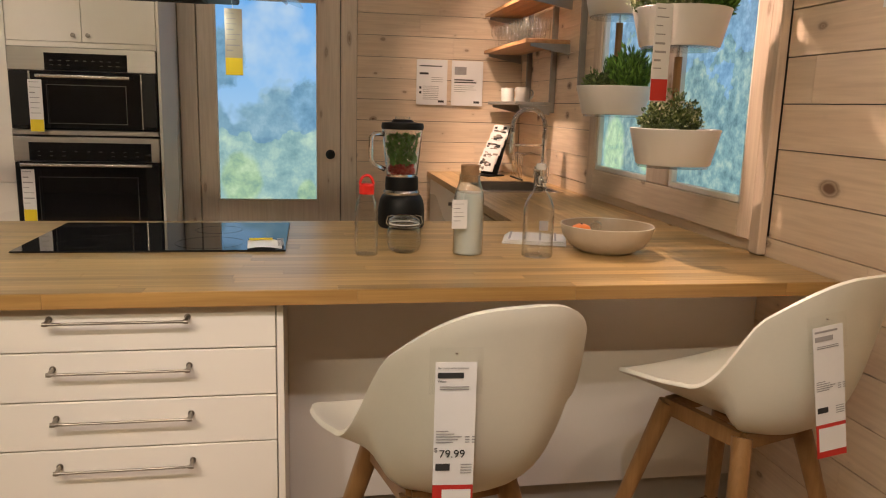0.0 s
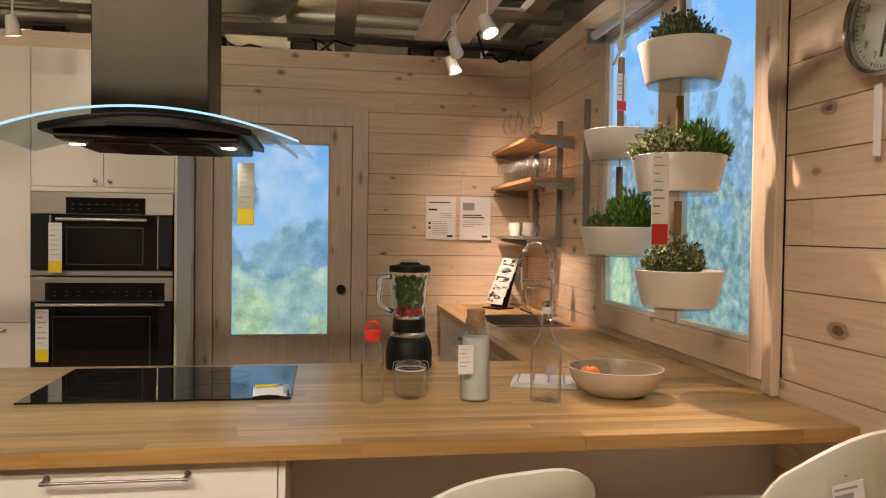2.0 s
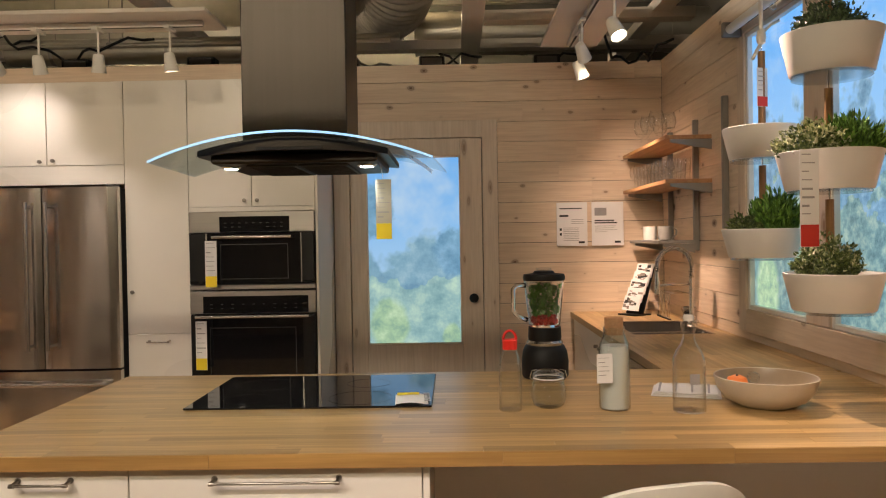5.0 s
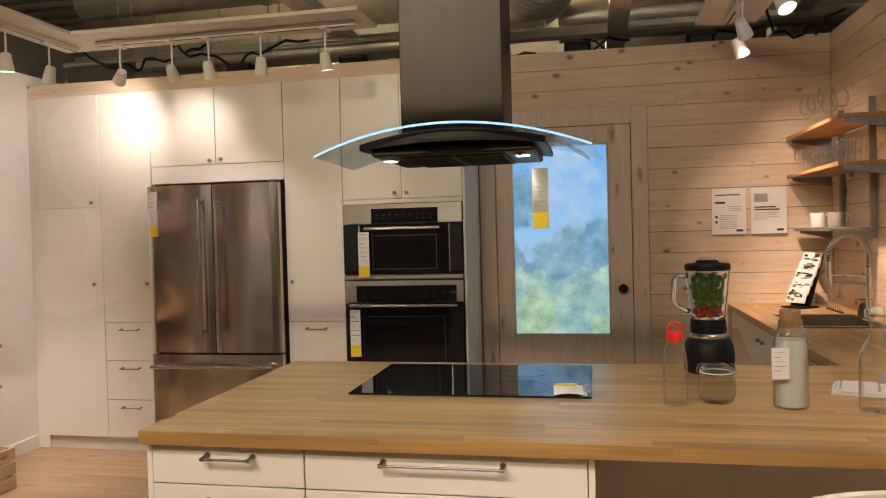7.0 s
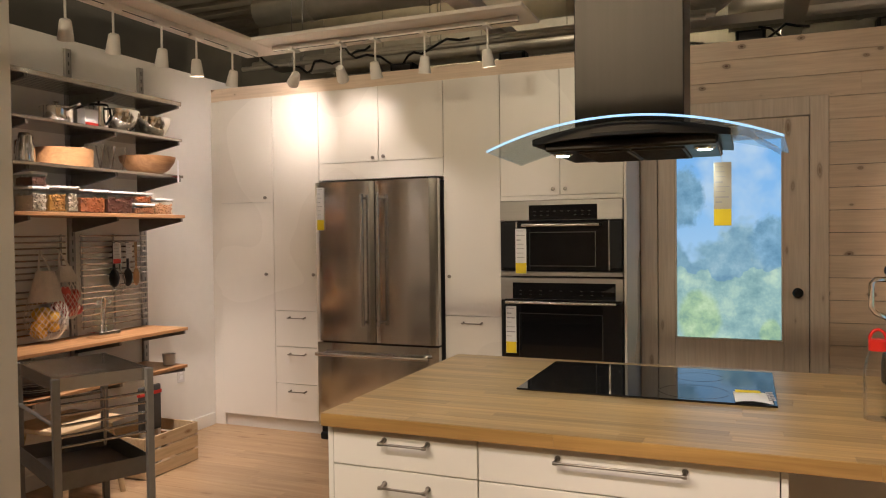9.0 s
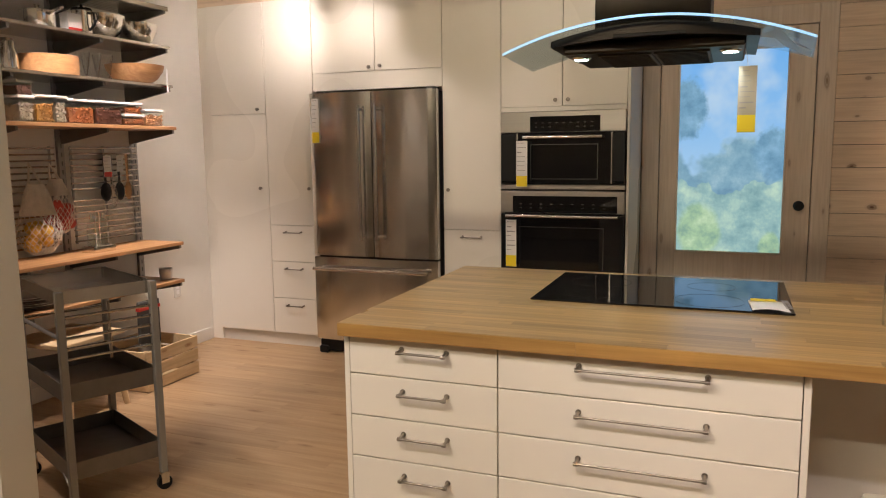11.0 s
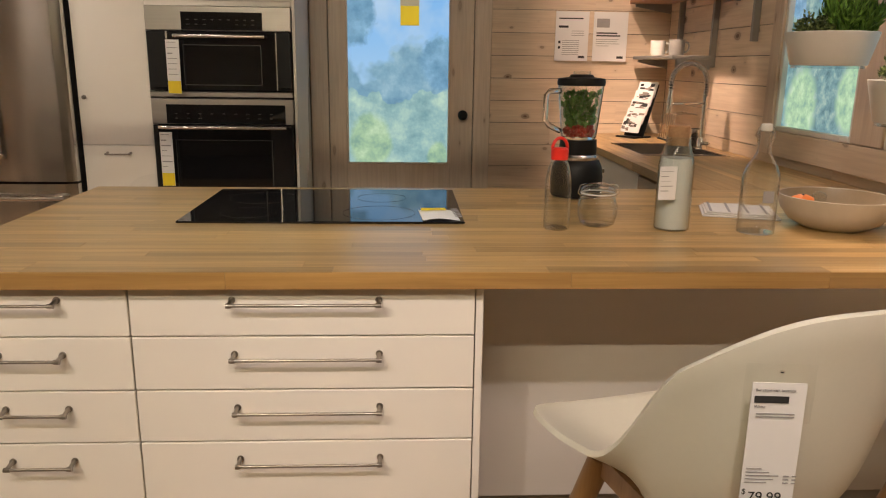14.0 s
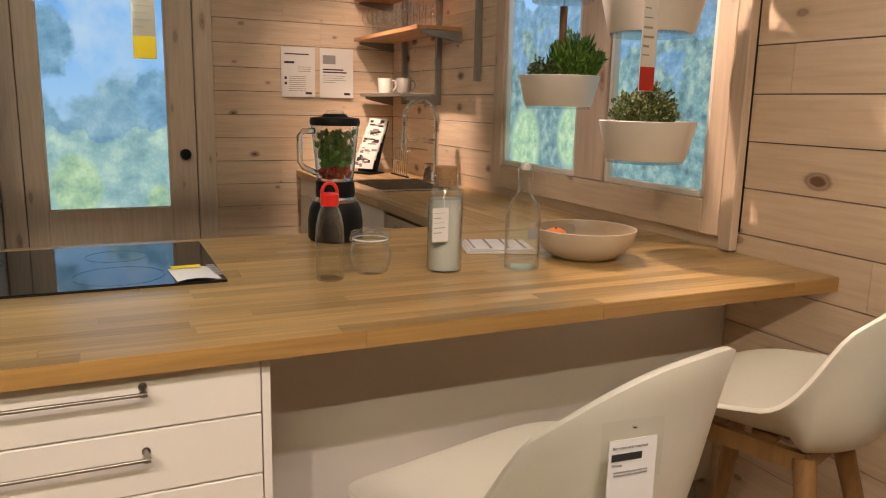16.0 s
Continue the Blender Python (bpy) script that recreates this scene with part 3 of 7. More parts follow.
cabinet("tall_cabinet", F1, E1, PL, CTOP, FRONT, NORTH, "narrow tall cream cabinet with a drawer under a door", [
    ("drawer", F1, E1, PL, 0.48, ("bar", -0.57, -0.44, 0.42)), ("drawer", F1, E1, 0.48, 0.875, ("bar", -0.575, -0.437, 0.828)), ("door", F1, E1, 0.875, CTOP, ("knob", F1 + 0.04, 1.13))])
cabinet("wall_cabinet", E1, O1, 1.635, CTOP, FRONT, NORTH, "cream cabinet with two doors above the ovens", [
    ("door", E1, 0.07, 1.635, CTOP, ("knob", 0.03, 1.672)), ("door", 0.07, O1, 1.635, CTOP, ("knob", 0.106, 1.672))])
cabinet("base_cabinet", E1, O1, PL, 0.40, FRONT, NORTH, "cream drawer unit under the built-in oven", [("drawer", E1, O1, PL, 0.40, ("bar", -0.08, 0.22, 0.34))])
tagged(part("trim", box(O1 + 0.001, O1 + 0.017, FRONT - 0.003, NORTH - 0.001, 0, CTOP, 0.001), LACQUER), "cream cover panel at the end of the tall cabinets", "trim", kind="structure")
tagged(part("trim", box(WEST + 0.001, A0 - 0.001, FRONT + 0.02, FRONT + 0.036, 0, CTOP - 0.002), LACQUER), "cream filler strip beside the wall", "trim", kind="structure")
tagged(part("trim", box(A0, B1 - 0.004, FRONT + 0.03, FRONT + 0.046, 0, PL - 0.002), PANELWHITE), "cream plinth under the tall cabinets", "trim", kind="structure")
tagged(part("trim", box(F1 + 0.004, O1, FRONT + 0.03, FRONT + 0.046, 0, PL - 0.002), PANELWHITE), "cream plinth under the ovens", "trim", kind="structure")
tagged(part("trim", box(WEST, O1 + 0.1, FRONT + 0.03, FRONT + 0.06, CTOP + 0.003, 2.50), PINE), "raw pine bulkhead over the tall cabinets", "trim", kind="structure")

tagged(part("trim", box(E1 + 0.002, O1 - 0.002, FRONT - 0.002, FRONT + 0.018, 1.608, 1.634, 0.001), LACQUER), "cream filler strip above the microwave", "trim", kind="structure")

# refrigerator
fridge = thing("refrigerator", (-1.165, 2.9, 0), "stainless steel french-door refrigerator with a bottom freezer drawer", "refrigerator")
FX0, FX1, FY = -1.622, -0.712, 2.585
part("body", box(FX0 + 0.008, FX1 - 0.008, FY + 0.065, NORTH - 0.03, 0.05, 1.76, 0.004), DARKGREY, fridge)


def bowed(x0, x1, y, z0, z1, bow=0.012, depth=0.055, n=14):
    """A door with a slightly bowed front and rounded long edges."""
    bm, cols = bmesh.new(), []
    for i in range(n + 1):
        u = i / n
        e = min(u, 1 - u)
        yy = y - bow * math.sin(math.pi * u) + (0.012 * (1 - min(1, e / 0.05)) ** 2)
        cols.append([bm.verts.new((x0 + (x1 - x0) * u, yy, z)) for z in (z0, z1)])
    for a, b in zip(cols, cols[1:]):
        bm.faces.new((a[0], b[0], b[1], a[1]))
    ext = bmesh.ops.extrude_face_region(bm, geom=bm.faces[:])
    vs = [v for v in ext["geom"] if isinstance(v, bmesh.types.BMVert)]
    for v in vs:
        v.co.y = y + depth
    bmesh.ops.recalc_face_normals(bm, faces=bm.faces)
    return bm


for a, b in ((FX0, -1.170), (-1.164, FX1)):
    p = part("door", bowed(a, b, FY, 0.685, 1.765), FRIDGE, fridge, smooth=40)
    hx = b - 0.055 if a == FX0 else a + 0.055
    bm = rod((hx, FY - 0.062, 0.80), (hx, FY - 0.062, 1.675), 0.0125, seg=14)
    for z in (0.825, 1.65):
        rod((hx, FY - 0.062, z), (hx, FY + 0.0, z), 0.010, seg=12, bm=bm)
    part("handle", bm, STEEL_H, p, "long steel bar handle", smooth=40)
p = part("freezer_drawer", bowed(FX0, FX1, FY, 0.10, 0.672), FRIDGE, fridge, smooth=40)
bm = rod((FX0 + 0.03, FY - 0.062, 0.60), (FX1 - 0.05, FY - 0.062, 0.60), 0.012, seg=14)
for x in (FX0 + 0.07, FX1 - 0.09):
    rod((x, FY - 0.062, 0.60), (x, FY, 0.60), 0.010, seg=12, bm=bm)
part("handle", bm, STEEL_H, p, "long steel bar handle", smooth=40)
part("toe_grille", box(FX0 + 0.02, FX1 - 0.02, FY + 0.02, FY + 0.06, 0.012, 0.092, 0.004), BLACK, fridge)
part("foot", box(FX0 + 0.02, FX0 + 0.09, FY - 0.005, FY + 0.03, 0.0, 0.05, 0.008), BLACK, fridge)
part("foot", box(FX1 - 0.09, FX1 - 0.02, FY - 0.005, FY + 0.03, 0.0, 0.05, 0.008), BLACK, fridge)
for x in (FX0 + 0.04, FX1 - 0.08):
    part("hinge_cover", box(x, x + 0.06, FY + 0.03, FY + 0.12, 1.761, 1.782, 0.005), DARKGREY, fridge)


def oven(name, label, z0, z1, panel_h, handle_z, win, disp, grip, x0=E1 + 0.003, x1=O1 - 0.003, y=FRONT - 0.02):
    ob = thing(name, ((x0 + x1) / 2, y + 0.3, z0), label, "oven")
    part("body", box(x0 + 0.02, x1 - 0.02, y + 0.025, NORTH - 0.05, z0 + 0.01, z1 - 0.004), DARKGREY, ob)
    pan = part("control_panel", box(x0, x1, y, y + 0.024, z1 - panel_h, z1, 0.003), OVENSTEEL, ob, "brushed steel control panel")
    part("display", box(*disp, y - 0.003, y - 0.0005, z1 - panel_h + 0.004, z1 - 0.030, 0.001), BLACKGLASS, pan, "black glass display")
    bm = bmesh.new()
    for i in range(9):
        for j in range(2):
            xx = disp[0] + (disp[1] - disp[0]) * (i + 0.7) / 10
            if 3 <= i <= 5 and j == 0:
                continue
            box(xx, xx + 0.014, y - 0.0045, y - 0.0032, z1 - panel_h + 0.03 + j * 0.024, z1 - panel_h + 0.034 + j * 0.024, bm=bm)
    part("key", bm, DARKGREY, pan, kind="stuff")
    d = part("door", box(x0 + 0.004, x1 - 0.004, y - 0.006, y + 0.024, z0 + 0.032, z1 - panel_h - 0.004, 0.004), BLACKGLASS, ob, "black glass door")
    bm = bmesh.new()
    a, b, c, e = win
    for q in ((a, b, c, c + 0.004), (a, b, e - 0.004, e), (a, a + 0.004, c + 0.004, e - 0.004), (b - 0.004, b, c + 0.004, e - 0.004)):
        box(q[0], q[1], y - 0.0075, y - 0.0062, q[2], q[3], bm=bm)
    part("window_border", bm, DARKGREY, d)
    bm = rod((grip[0], y - 0.052, handle_z), (grip[1], y - 0.052, handle_z), 0.0095, seg=12)
    for xx in (grip[0] + 0.03, grip[1] - 0.03):
        rod((xx, y - 0.052, handle_z), (xx, y - 0.004, handle_z), 0.008, seg=10, bm=bm)
    part("handle", bm, STEEL_H, d, "steel bar handle", smooth=40)
    part("trim_strip", box(x0, x1, y, y + 0.024, z0, z0 + 0.028, 0.003), OVENSTEEL, ob, "steel trim strip")
    return ob


mw = oven("microwave_oven", "built-in stainless steel and black glass microwave oven", 1.138, 1.606, 0.125, 1.452, (-0.12, 0.29, 1.20, 1.41), (-0.122, 0.300), (-0.155, 0.318))
part("side_panel", box(0.375, 0.443, FRONT - 0.028, FRONT - 0.0265, 1.19, 1.475), BLACK, mw)
part("side_panel", box(-0.303, -0.207, FRONT - 0.028, FRONT - 0.0265, 1.19, 1.475), BLACK, mw)
part("post", box(-0.206, -0.196, FRONT - 0.029, FRONT - 0.0265, 1.175, 1.478), STEEL_H, mw)
part("post", box(0.366, 0.372, FRONT - 0.029, FRONT - 0.0265, 1.175, 1.478), STEEL_H, mw)
oven("wall_oven", "built-in stainless steel oven with a black glass door", 0.41, 1.128, 0.135, 0.978, (-0.19, 0.33, 0.52, 0.91), (-0.230, 0.405), (-0.262, 0.416))

# ---------------------------------------------------------------- peninsula
SX0, SM, SX1 = 0.046, 0.481, 1.201
ZB, ZT, KNEE = 0.877, 0.914, 0.34
cab = {"base_cabinet": (SX0, SM, 0.202, 0.346), "wide": (SM, SX1, 0.686, 1.004)}
ZS = [0.11, 0.523, 0.644, 0.765, 0.875]
for key, (x0, x1, h0, h1) in cab.items():
    rows = []
    for i in range(4):
        rows.append(("drawer", x0, x1, ZS[i], ZS[i + 1], ("bar", h0, h1, (0.478, 0.600, 0.722, 0.842)[i])))
    cabinet("base_cabinet", x0, x1, 0.10, 0.875, 0.0, 0.60, ("narrow" if key != "wide" else "wide") + " cream drawer unit with four drawers under the oak worktop", rows, category="drawer unit")
tagged(part("trim", box(0.029, SX0 - 0.001, 0.003, 0.98, 0.0, ZB - 0.002, 0.001), LACQUER), "cream cover panel at the end of the peninsula", "trim", kind="structure")
tagged(part("trim", box(SX1 + 0.001, SX1 + 0.017, 0.003, 0.62, 0.0, ZB - 0.002, 0.001), LACQUER), "cream cover panel beside the knee space", "trim", kind="structure")
tagged(part("trim", box(SX0, SX1, 0.06, 0.076, 0.0, 0.099), PANELWHITE), "cream plinth under the drawers", "trim", kind="structure")
tagged(part("wall_panel", box(SX1 + 0.018, EAST - 0.003, KNEE, KNEE + 0.02, 0.165, ZB - 0.002), PANELWHITE), "plain pale panel closing the knee space under the worktop", "panel", kind="structure")
tagged(part("baseboard", box(SX1 + 0.018, EAST - 0.003, KNEE + 0.05, KNEE + 0.068, 0.0, 0.164, 0.002), GREYPLINTH), "grey recessed plinth under the knee-space panel", "baseboard", kind="structure")
tagged(part("wall_panel", box(SX0, EAST - 0.65, 0.96, 0.978, 0.0, ZB - 0.002), LACQUER), "cream back panel of the peninsula", "panel", kind="structure")

worktop = thing("worktop", (1.35, 0.5, ZB), "oiled oak butcher-block worktop of the peninsula", "worktop")
part("core", box(0.032, EAST - 0.006, -0.026, 1.026, ZB + 0.001, ZT - 0.004), OAK, worktop)
side_top = thing("worktop", (2.4, 2.1, ZB), "oiled oak butcher-block worktop with the sink cut into it", "worktop")

# run under the window
SINK = (2.20, 2.60, 2.02, 2.60)
RX = 2.085
cabinet_run = thing("sink_cabinet", (2.4, 2.5, 0), "cream sink cabinet with two doors under the worktop", "cabinet")
part("body", box(RX + 0.022, EAST - 0.02, 1.75, NORTH - 0.004, 0.1, 0.70), PANELWHITE, cabinet_run)
for a, b in ((1.75, 2.36), (2.36, NORTH - 0.03)):
    p = part("door", box(RX, RX + 0.019, a + 0.002, b - 0.002, 0.11, 0.868, 0.0015), LACQUER, cabinet_run)
    bm = rod((RX - 0.022, b - 0.05 if a < 2 else a + 0.05, 0.80), (RX, b - 0.05 if a < 2 else a + 0.05, 0.80), 0.01, seg=12)
    part("knob", bm, NICKEL, p, "satin nickel knob", smooth=40)
part("side", box(RX + 0.02, EAST - 0.02, NORTH - 0.028, NORTH - 0.006, 0.1, 0.868), LACQUER, cabinet_run)
dish = thing("dishwasher", (2.4, 1.4, 0), "stainless steel dishwasher under the worktop", "dishwasher")
part("body", box(RX + 0.03, EAST - 0.03, 1.13, 1.74, 0.08, 0.865), DARKGREY, dish)
part("door", box(RX - 0.002, RX + 0.028, 1.132, 1.738, 0.11, 0.862, 0.004), STEEL_H, dish)
part("handle", rod((RX - 0.035, 1.18, 0.80), (RX - 0.035, 1.69, 0.80), 0.008), STEEL_H, dish, smooth=40)

# ---------------------------------------------------------------- peninsula: cooktop, hood
cook = thing("cooktop", (0.83, 0.685, ZT), "black glass induction cooktop set into the oak worktop", "cooktop")
part("glass_top", box(0.455, 1.211, 0.437, 0.957, ZT + 0.0005, ZT + 0.0065, 0.002), BLACKGLASS, cook)
for x, y, r in ((0.62, 0.56, 0.075), (0.62, 0.79, 0.10), (0.98, 0.56, 0.10), (0.98, 0.80, 0.075)):
    bm = lathe([(r, 0), (r + 0.0018, 0), (r + 0.0018, 0.0003), (r, 0.0003), (r, 0)], (x, y, ZT + 0.0066), 48)
    part("zone_ring", bm, RINGINK, cook)
leaf = thing("leaflet", (1.150, 0.520, ZT + 0.007), "folded white and yellow leaflet lying on the cooktop", "leaflet", turn=4)
bm = bmesh.new()
for i in range(5):
    x0, x1, h0, h1 = -0.055 + i * 0.022, -0.033 + i * 0.022, 0.001 + 0.005 * math.sin(i * 0.8), 0.001 + 0.005 * math.sin(i * 0.8 + 0.8)
    v = [bm.verts.new(p) for p in ((x0, -0.07, h0), (x1, -0.07, h1), (x1, 0.07, h1), (x0, 0.07, h0))]
    bm.faces.new(v)
ext = bmesh.ops.extrude_face_region(bm, geom=bm.faces[:])
bmesh.ops.translate(bm, vec=(0, 0, 0.0008), verts=[v for v in ext["geom"] if isinstance(v, bmesh.types.BMVert)])
bmesh.ops.recalc_face_normals(bm, faces=bm.faces)
part("sheet", bm, PAPER, leaf, local=True)
part("yellow_band", box(-0.05, 0.02, 0.035, 0.068, 0.0085, 0.0088), YELLOW, leaf, local=True)
bm = bmesh.new()
for i in range(6):
    box(0.034, 0.053, -0.06 + i * 0.021, -0.046 + i * 0.021, 0.0075, 0.008, bm=bm)
part("print", bm, GREYINK, leaf, local=True, kind="stuff")

HX, HY = 0.80, 0.66
hood = thing("range_hood", (HX, HY, 1.66), "steel island range hood with a curved glass canopy", "range hood")


def canopy(x0, x1, y0, y1, ends, crown, thick, n=30, taper=0.035, strip=0.0):
    """A sheet arched across its width, a little narrower in front."""
    bm, cols = bmesh.new(), []
    for i in range(n + 1):
        u = i / n
        z = ends + (crown - ends) * (1 - (2 * u - 1) ** 2)
        xf, xb = x0 + taper + (x1 - x0 - 2 * taper) * u, x0 + (x1 - x0) * u
        yf = y0 + 0.05 * (2 * u - 1) ** 2
        if strip:
            xb, yb = xf, yf + strip
        else:
            yb = y1
        cols.append([bm.verts.new(p) for p in ((xf, yf, z), (xb, yb, z), (xb, yb, z + thick), (xf, yf, z + thick))])
    for a, b in zip(cols, cols[1:]):
        for k in range(4):
            bm.faces.new((a[k], a[(k + 1) % 4], b[(k + 1) % 4], b[k]))
    bm.faces.new(cols[0][::-1])
    bm.faces.new(cols[-1])
    bmesh.ops.recalc_face_normals(bm, faces=bm.faces)
    return bm


glass_part = part("glass_canopy", canopy(0.335, 1.262, 0.375, 0.93, 1.664, 1.742, 0.006), GREENGLASS, hood, "curved clear glass canopy")
# glowing strip stands in for light caught by the canopy's front edge
part("glass_edge", canopy(0.335, 1.262, 0.3715, 0.3745, 1.6638, 1.7418, 0.0064, strip=0.0032), EDGEGLINT, glass_part, "front edge of the glass, its reflections painted as a glow")
# steel body under the glass
bm, cols = bmesh.new(), []
for i in range(25):
    u = i / 24
    x = HX - 0.290 + 0.58 * u
    q = 1 - (2 * u - 1) ** 2
    zt = 1.700 + 0.034 * q
    yf = 0.415 + 0.04 * (2 * u - 1) ** 2
    cols.append([bm.verts.new(p) for p in ((x, yf, zt - 0.018 - 0.02 * q), (x, yf, zt), (x, 0.92, zt), (x, 0.92, zt - 0.018 - 0.02 * q))])
for a, b in zip(cols, cols[1:]):
    for k in range(4):
        bm.faces.new((a[k], a[(k + 1) % 4], b[(k + 1) % 4], b[k]))
bm.faces.new(cols[0][::-1])
bm.faces.new(cols[-1])
bmesh.ops.recalc_face_normals(bm, faces=bm.faces)
part("body", bm, HOODSTEEL, hood, "brushed steel body in darkened colour")
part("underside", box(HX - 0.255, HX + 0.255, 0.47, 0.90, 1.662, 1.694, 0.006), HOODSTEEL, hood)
for x0, x1 in ((HX - 0.16, HX - 0.003), (HX + 0.003, HX + 0.16)):
    f = part("grease_filter", box(x0, x1, 0.52, 0.86, 1.656, 1.663, 0.002), DARKGREY, hood, "dark mesh grease filter")
    bm = bmesh.new()
    for i in range(10):
        box(x0 + 0.008, x1 - 0.008, 0.535 + i * 0.032, 0.541 + i * 0.032, 1.6535, 1.6562, bm=bm)
    part("slat", bm, DARKGREY, f, kind="stuff")
for x, y in ((HX - 0.215, 0.55), (HX + 0.215, 0.55)):
    l = part("lamp", lathe([(0, 0), (0.026, 0), (0.031, 0.005), (0.031, 0.010), (0, 0.010)], (x, y, 1.6535), 20), CHROME, hood, "recessed hood lamp")
    part("bulb", lathe([(0, 0), (0.021, 0), (0.021, 0.001), (0, 0.001)], (x, y, 1.6518), 20), HOODGLOW, l)
part("button_panel", box(HX - 0.1, HX + 0.1, 0.408, 0.414, 1.694, 1.704, 0.001), BLACK, hood)
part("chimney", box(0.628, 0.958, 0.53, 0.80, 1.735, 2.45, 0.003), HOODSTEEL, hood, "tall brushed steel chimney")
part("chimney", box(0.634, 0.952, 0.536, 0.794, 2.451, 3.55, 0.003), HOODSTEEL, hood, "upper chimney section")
film = thing("protective_film", (1.12, 0.45, 1.70), "crumpled clear plastic film hanging on the hood glass", "plastic film")
bm = bmesh.new()
bmesh.ops.create_grid(bm, x_segments=14, y_segments=8, size=0.5)
for v in bm.verts:
    u, w = v.co.x + 0.5, v.co.y + 0.5
    v.co = Vector((1.02 + 0.2 * u, 0.43 + 0.25 * w + 0.012 * math.sin(9 * u + 5 * w), 1.718 - 0.080 * u ** 2 - 0.02 * (1 - w) * u + 0.008 * math.sin(14 * u + 7 * w) + 0.006))
FILM, _nt, _b = nodes_of("pale_plastic_film")
_t, _w, _m = _nt.nodes.new("ShaderNodeBsdfTransparent"), _nt.nodes.new("ShaderNodeBsdfTranslucent"), add(_nt, "ShaderNodeMixShader", Fac=0.30)
_w.inputs[0].default_value = (0.85, 0.90, 0.95, 1)
_nt.links.new(_t.outputs[0], _m.inputs[1])
_nt.links.new(_w.outputs[0], _m.inputs[2])
_nt.links.new(_m.outputs[0], _nt.nodes["Material Output"].inputs[0])
part("sheet", bm, FILM, film, smooth=True)


def price_tag(at, w, h, label, foot, foot_h, turn=0, lines=6, name="price_tag", group="price tags", thick=0.0012, card=None):
    """A hanging paper label: white card, bars of print, a coloured foot."""
    ob = thing(name, at, label, "price tag", group, turn=turn)
    part("card", box(-w / 2, w / 2, 0, thick, -h, 0), card or PAPER, ob, local=True)
    part("foot", box(-w / 2 + 0.001, w / 2 - 0.001, -0.0008, -0.0002, -h + 0.001, -h + foot_h), foot, ob, local=True)
    bm = bmesh.new()
    r = random.Random(int(abs(at[0] * 1000)))
    z = -0.012
    for i in range(lines):
        ww = w * r.uniform(0.35, 0.8)
        hh = h * 0.011 * r.choice((1, 1, 2))
        box(-w / 2 + w * 0.1, -w / 2 + w * 0.1 + ww, -0.0008, -0.0002, z - hh, z, bm=bm)
        z -= (h - foot_h - 0.02) / lines
    part("print", bm, GREYINK, ob, local=True, kind="stuff")
    return ob


tag = price_tag((1.064, 0.57, 1.614), 0.050, 0.190, "long white and yellow price label hanging from the hood", YELLOW, 0.05, 0, 8, card=TAN)
part("string", tube([(0, 0.0, 0), (-0.004, 0.002, 0.025), (-0.01, 0.0, 0.05)], 0.0008, 5), PAPER, tag, local=True)
price_tag((-0.158, FRONT - 0.08, 1.432), 0.068, 0.275, "long white and yellow energy label on the microwave", YELLOW, 0.065, 4, 7)
price_tag((-0.225, FRONT - 0.08, 0.955), 0.068, 0.29, "long white and yellow energy label on the oven", YELLOW, 0.07, -3, 7)
price_tag((FX0 + 0.055, FY - 0.014, 1.73), 0.055, 0.29, "long white and yellow energy label on the refrigerator", YELLOW, 0.07, 0, 7)

# ---------------------------------------------------------------- on the worktop
Z = ZT + 0.0005


def vessel(name, label, category, at, outer, wall=0.0022, glass=BOTTLEGLASS, seg=32):
    """A thin-walled glass vessel from its outer profile."""
    ob = thing(name, at, label, category)
    inner = [(max(0.0, r - wall), z + (2 * wall if i == 0 else 0)) for i, (r, z) in enumerate(outer)]
    prof = [(0, outer[0][1])] + outer + inner[::-1] + [(0, inner[0][1])]
    bm = lathe(prof, (0, 0, 0), seg)
    bmesh.ops.recalc_face_normals(bm, faces=bm.faces)
    part("glass", bm, glass, ob, local=True, smooth=50)
    return ob


b = vessel("water_bottle", "clear glass bottle with a red plastic cap and loop", "bottle", (1.445, 0.388, Z), [(0.031, 0), (0.034, 0.004), (0.0345, 0.10), (0.033, 0.13), (0.027, 0.16), (0.0195, 0.178), (0.0185, 0.188)])
part("cap", lathe([(0, 0), (0.022, 0.0), (0.0225, 0.026), (0.018, 0.030), (0, 0.030)], (0, 0, 0.180), 24), RED, b, "red plastic cap", local=True, smooth=40)
part("loop", tube([(0.019 * math.cos(a), 0, 0.208 + 0.026 * math.sin(a)) for a in np.linspace(0, math.pi, 14)], 0.0042, 8), RED, b, "red carrying loop", local=True, smooth=True)

b = vessel("storage_jar", "empty clear glass jar with a clamp lid", "jar", (1.562, 0.43, Z), [(0.036, 0), (0.046, 0.008), (0.0525, 0.03), (0.0525, 0.055), (0.046, 0.074), (0.041, 0.080), (0.043, 0.086)])
lid = part("lid", lathe([(0, 0.012), (0.030, 0.012), (0.044, 0.003), (0.045, 0.0), (0.047, 0.003), (0.046, 0.010), (0.032, 0.020), (0.020, 0.024), (0, 0.024)], (0, 0, 0.088), 32), GLASS, b, "domed glass lid", local=True, smooth=50)
part("seal", lathe([(0.041, 0), (0.0465, 0), (0.0465, 0.003), (0.041, 0.003), (0.041, 0)], (0, 0, 0.0855), 32), CLOTH, b, local=True)
part("wire_ring", tube([(0.0465 * math.cos(a), 0.0465 * math.sin(a), 0.079) for a in np.linspace(0, 6.28, 30)], 0.0013, 6), CHROME, b, local=True, smooth=True)
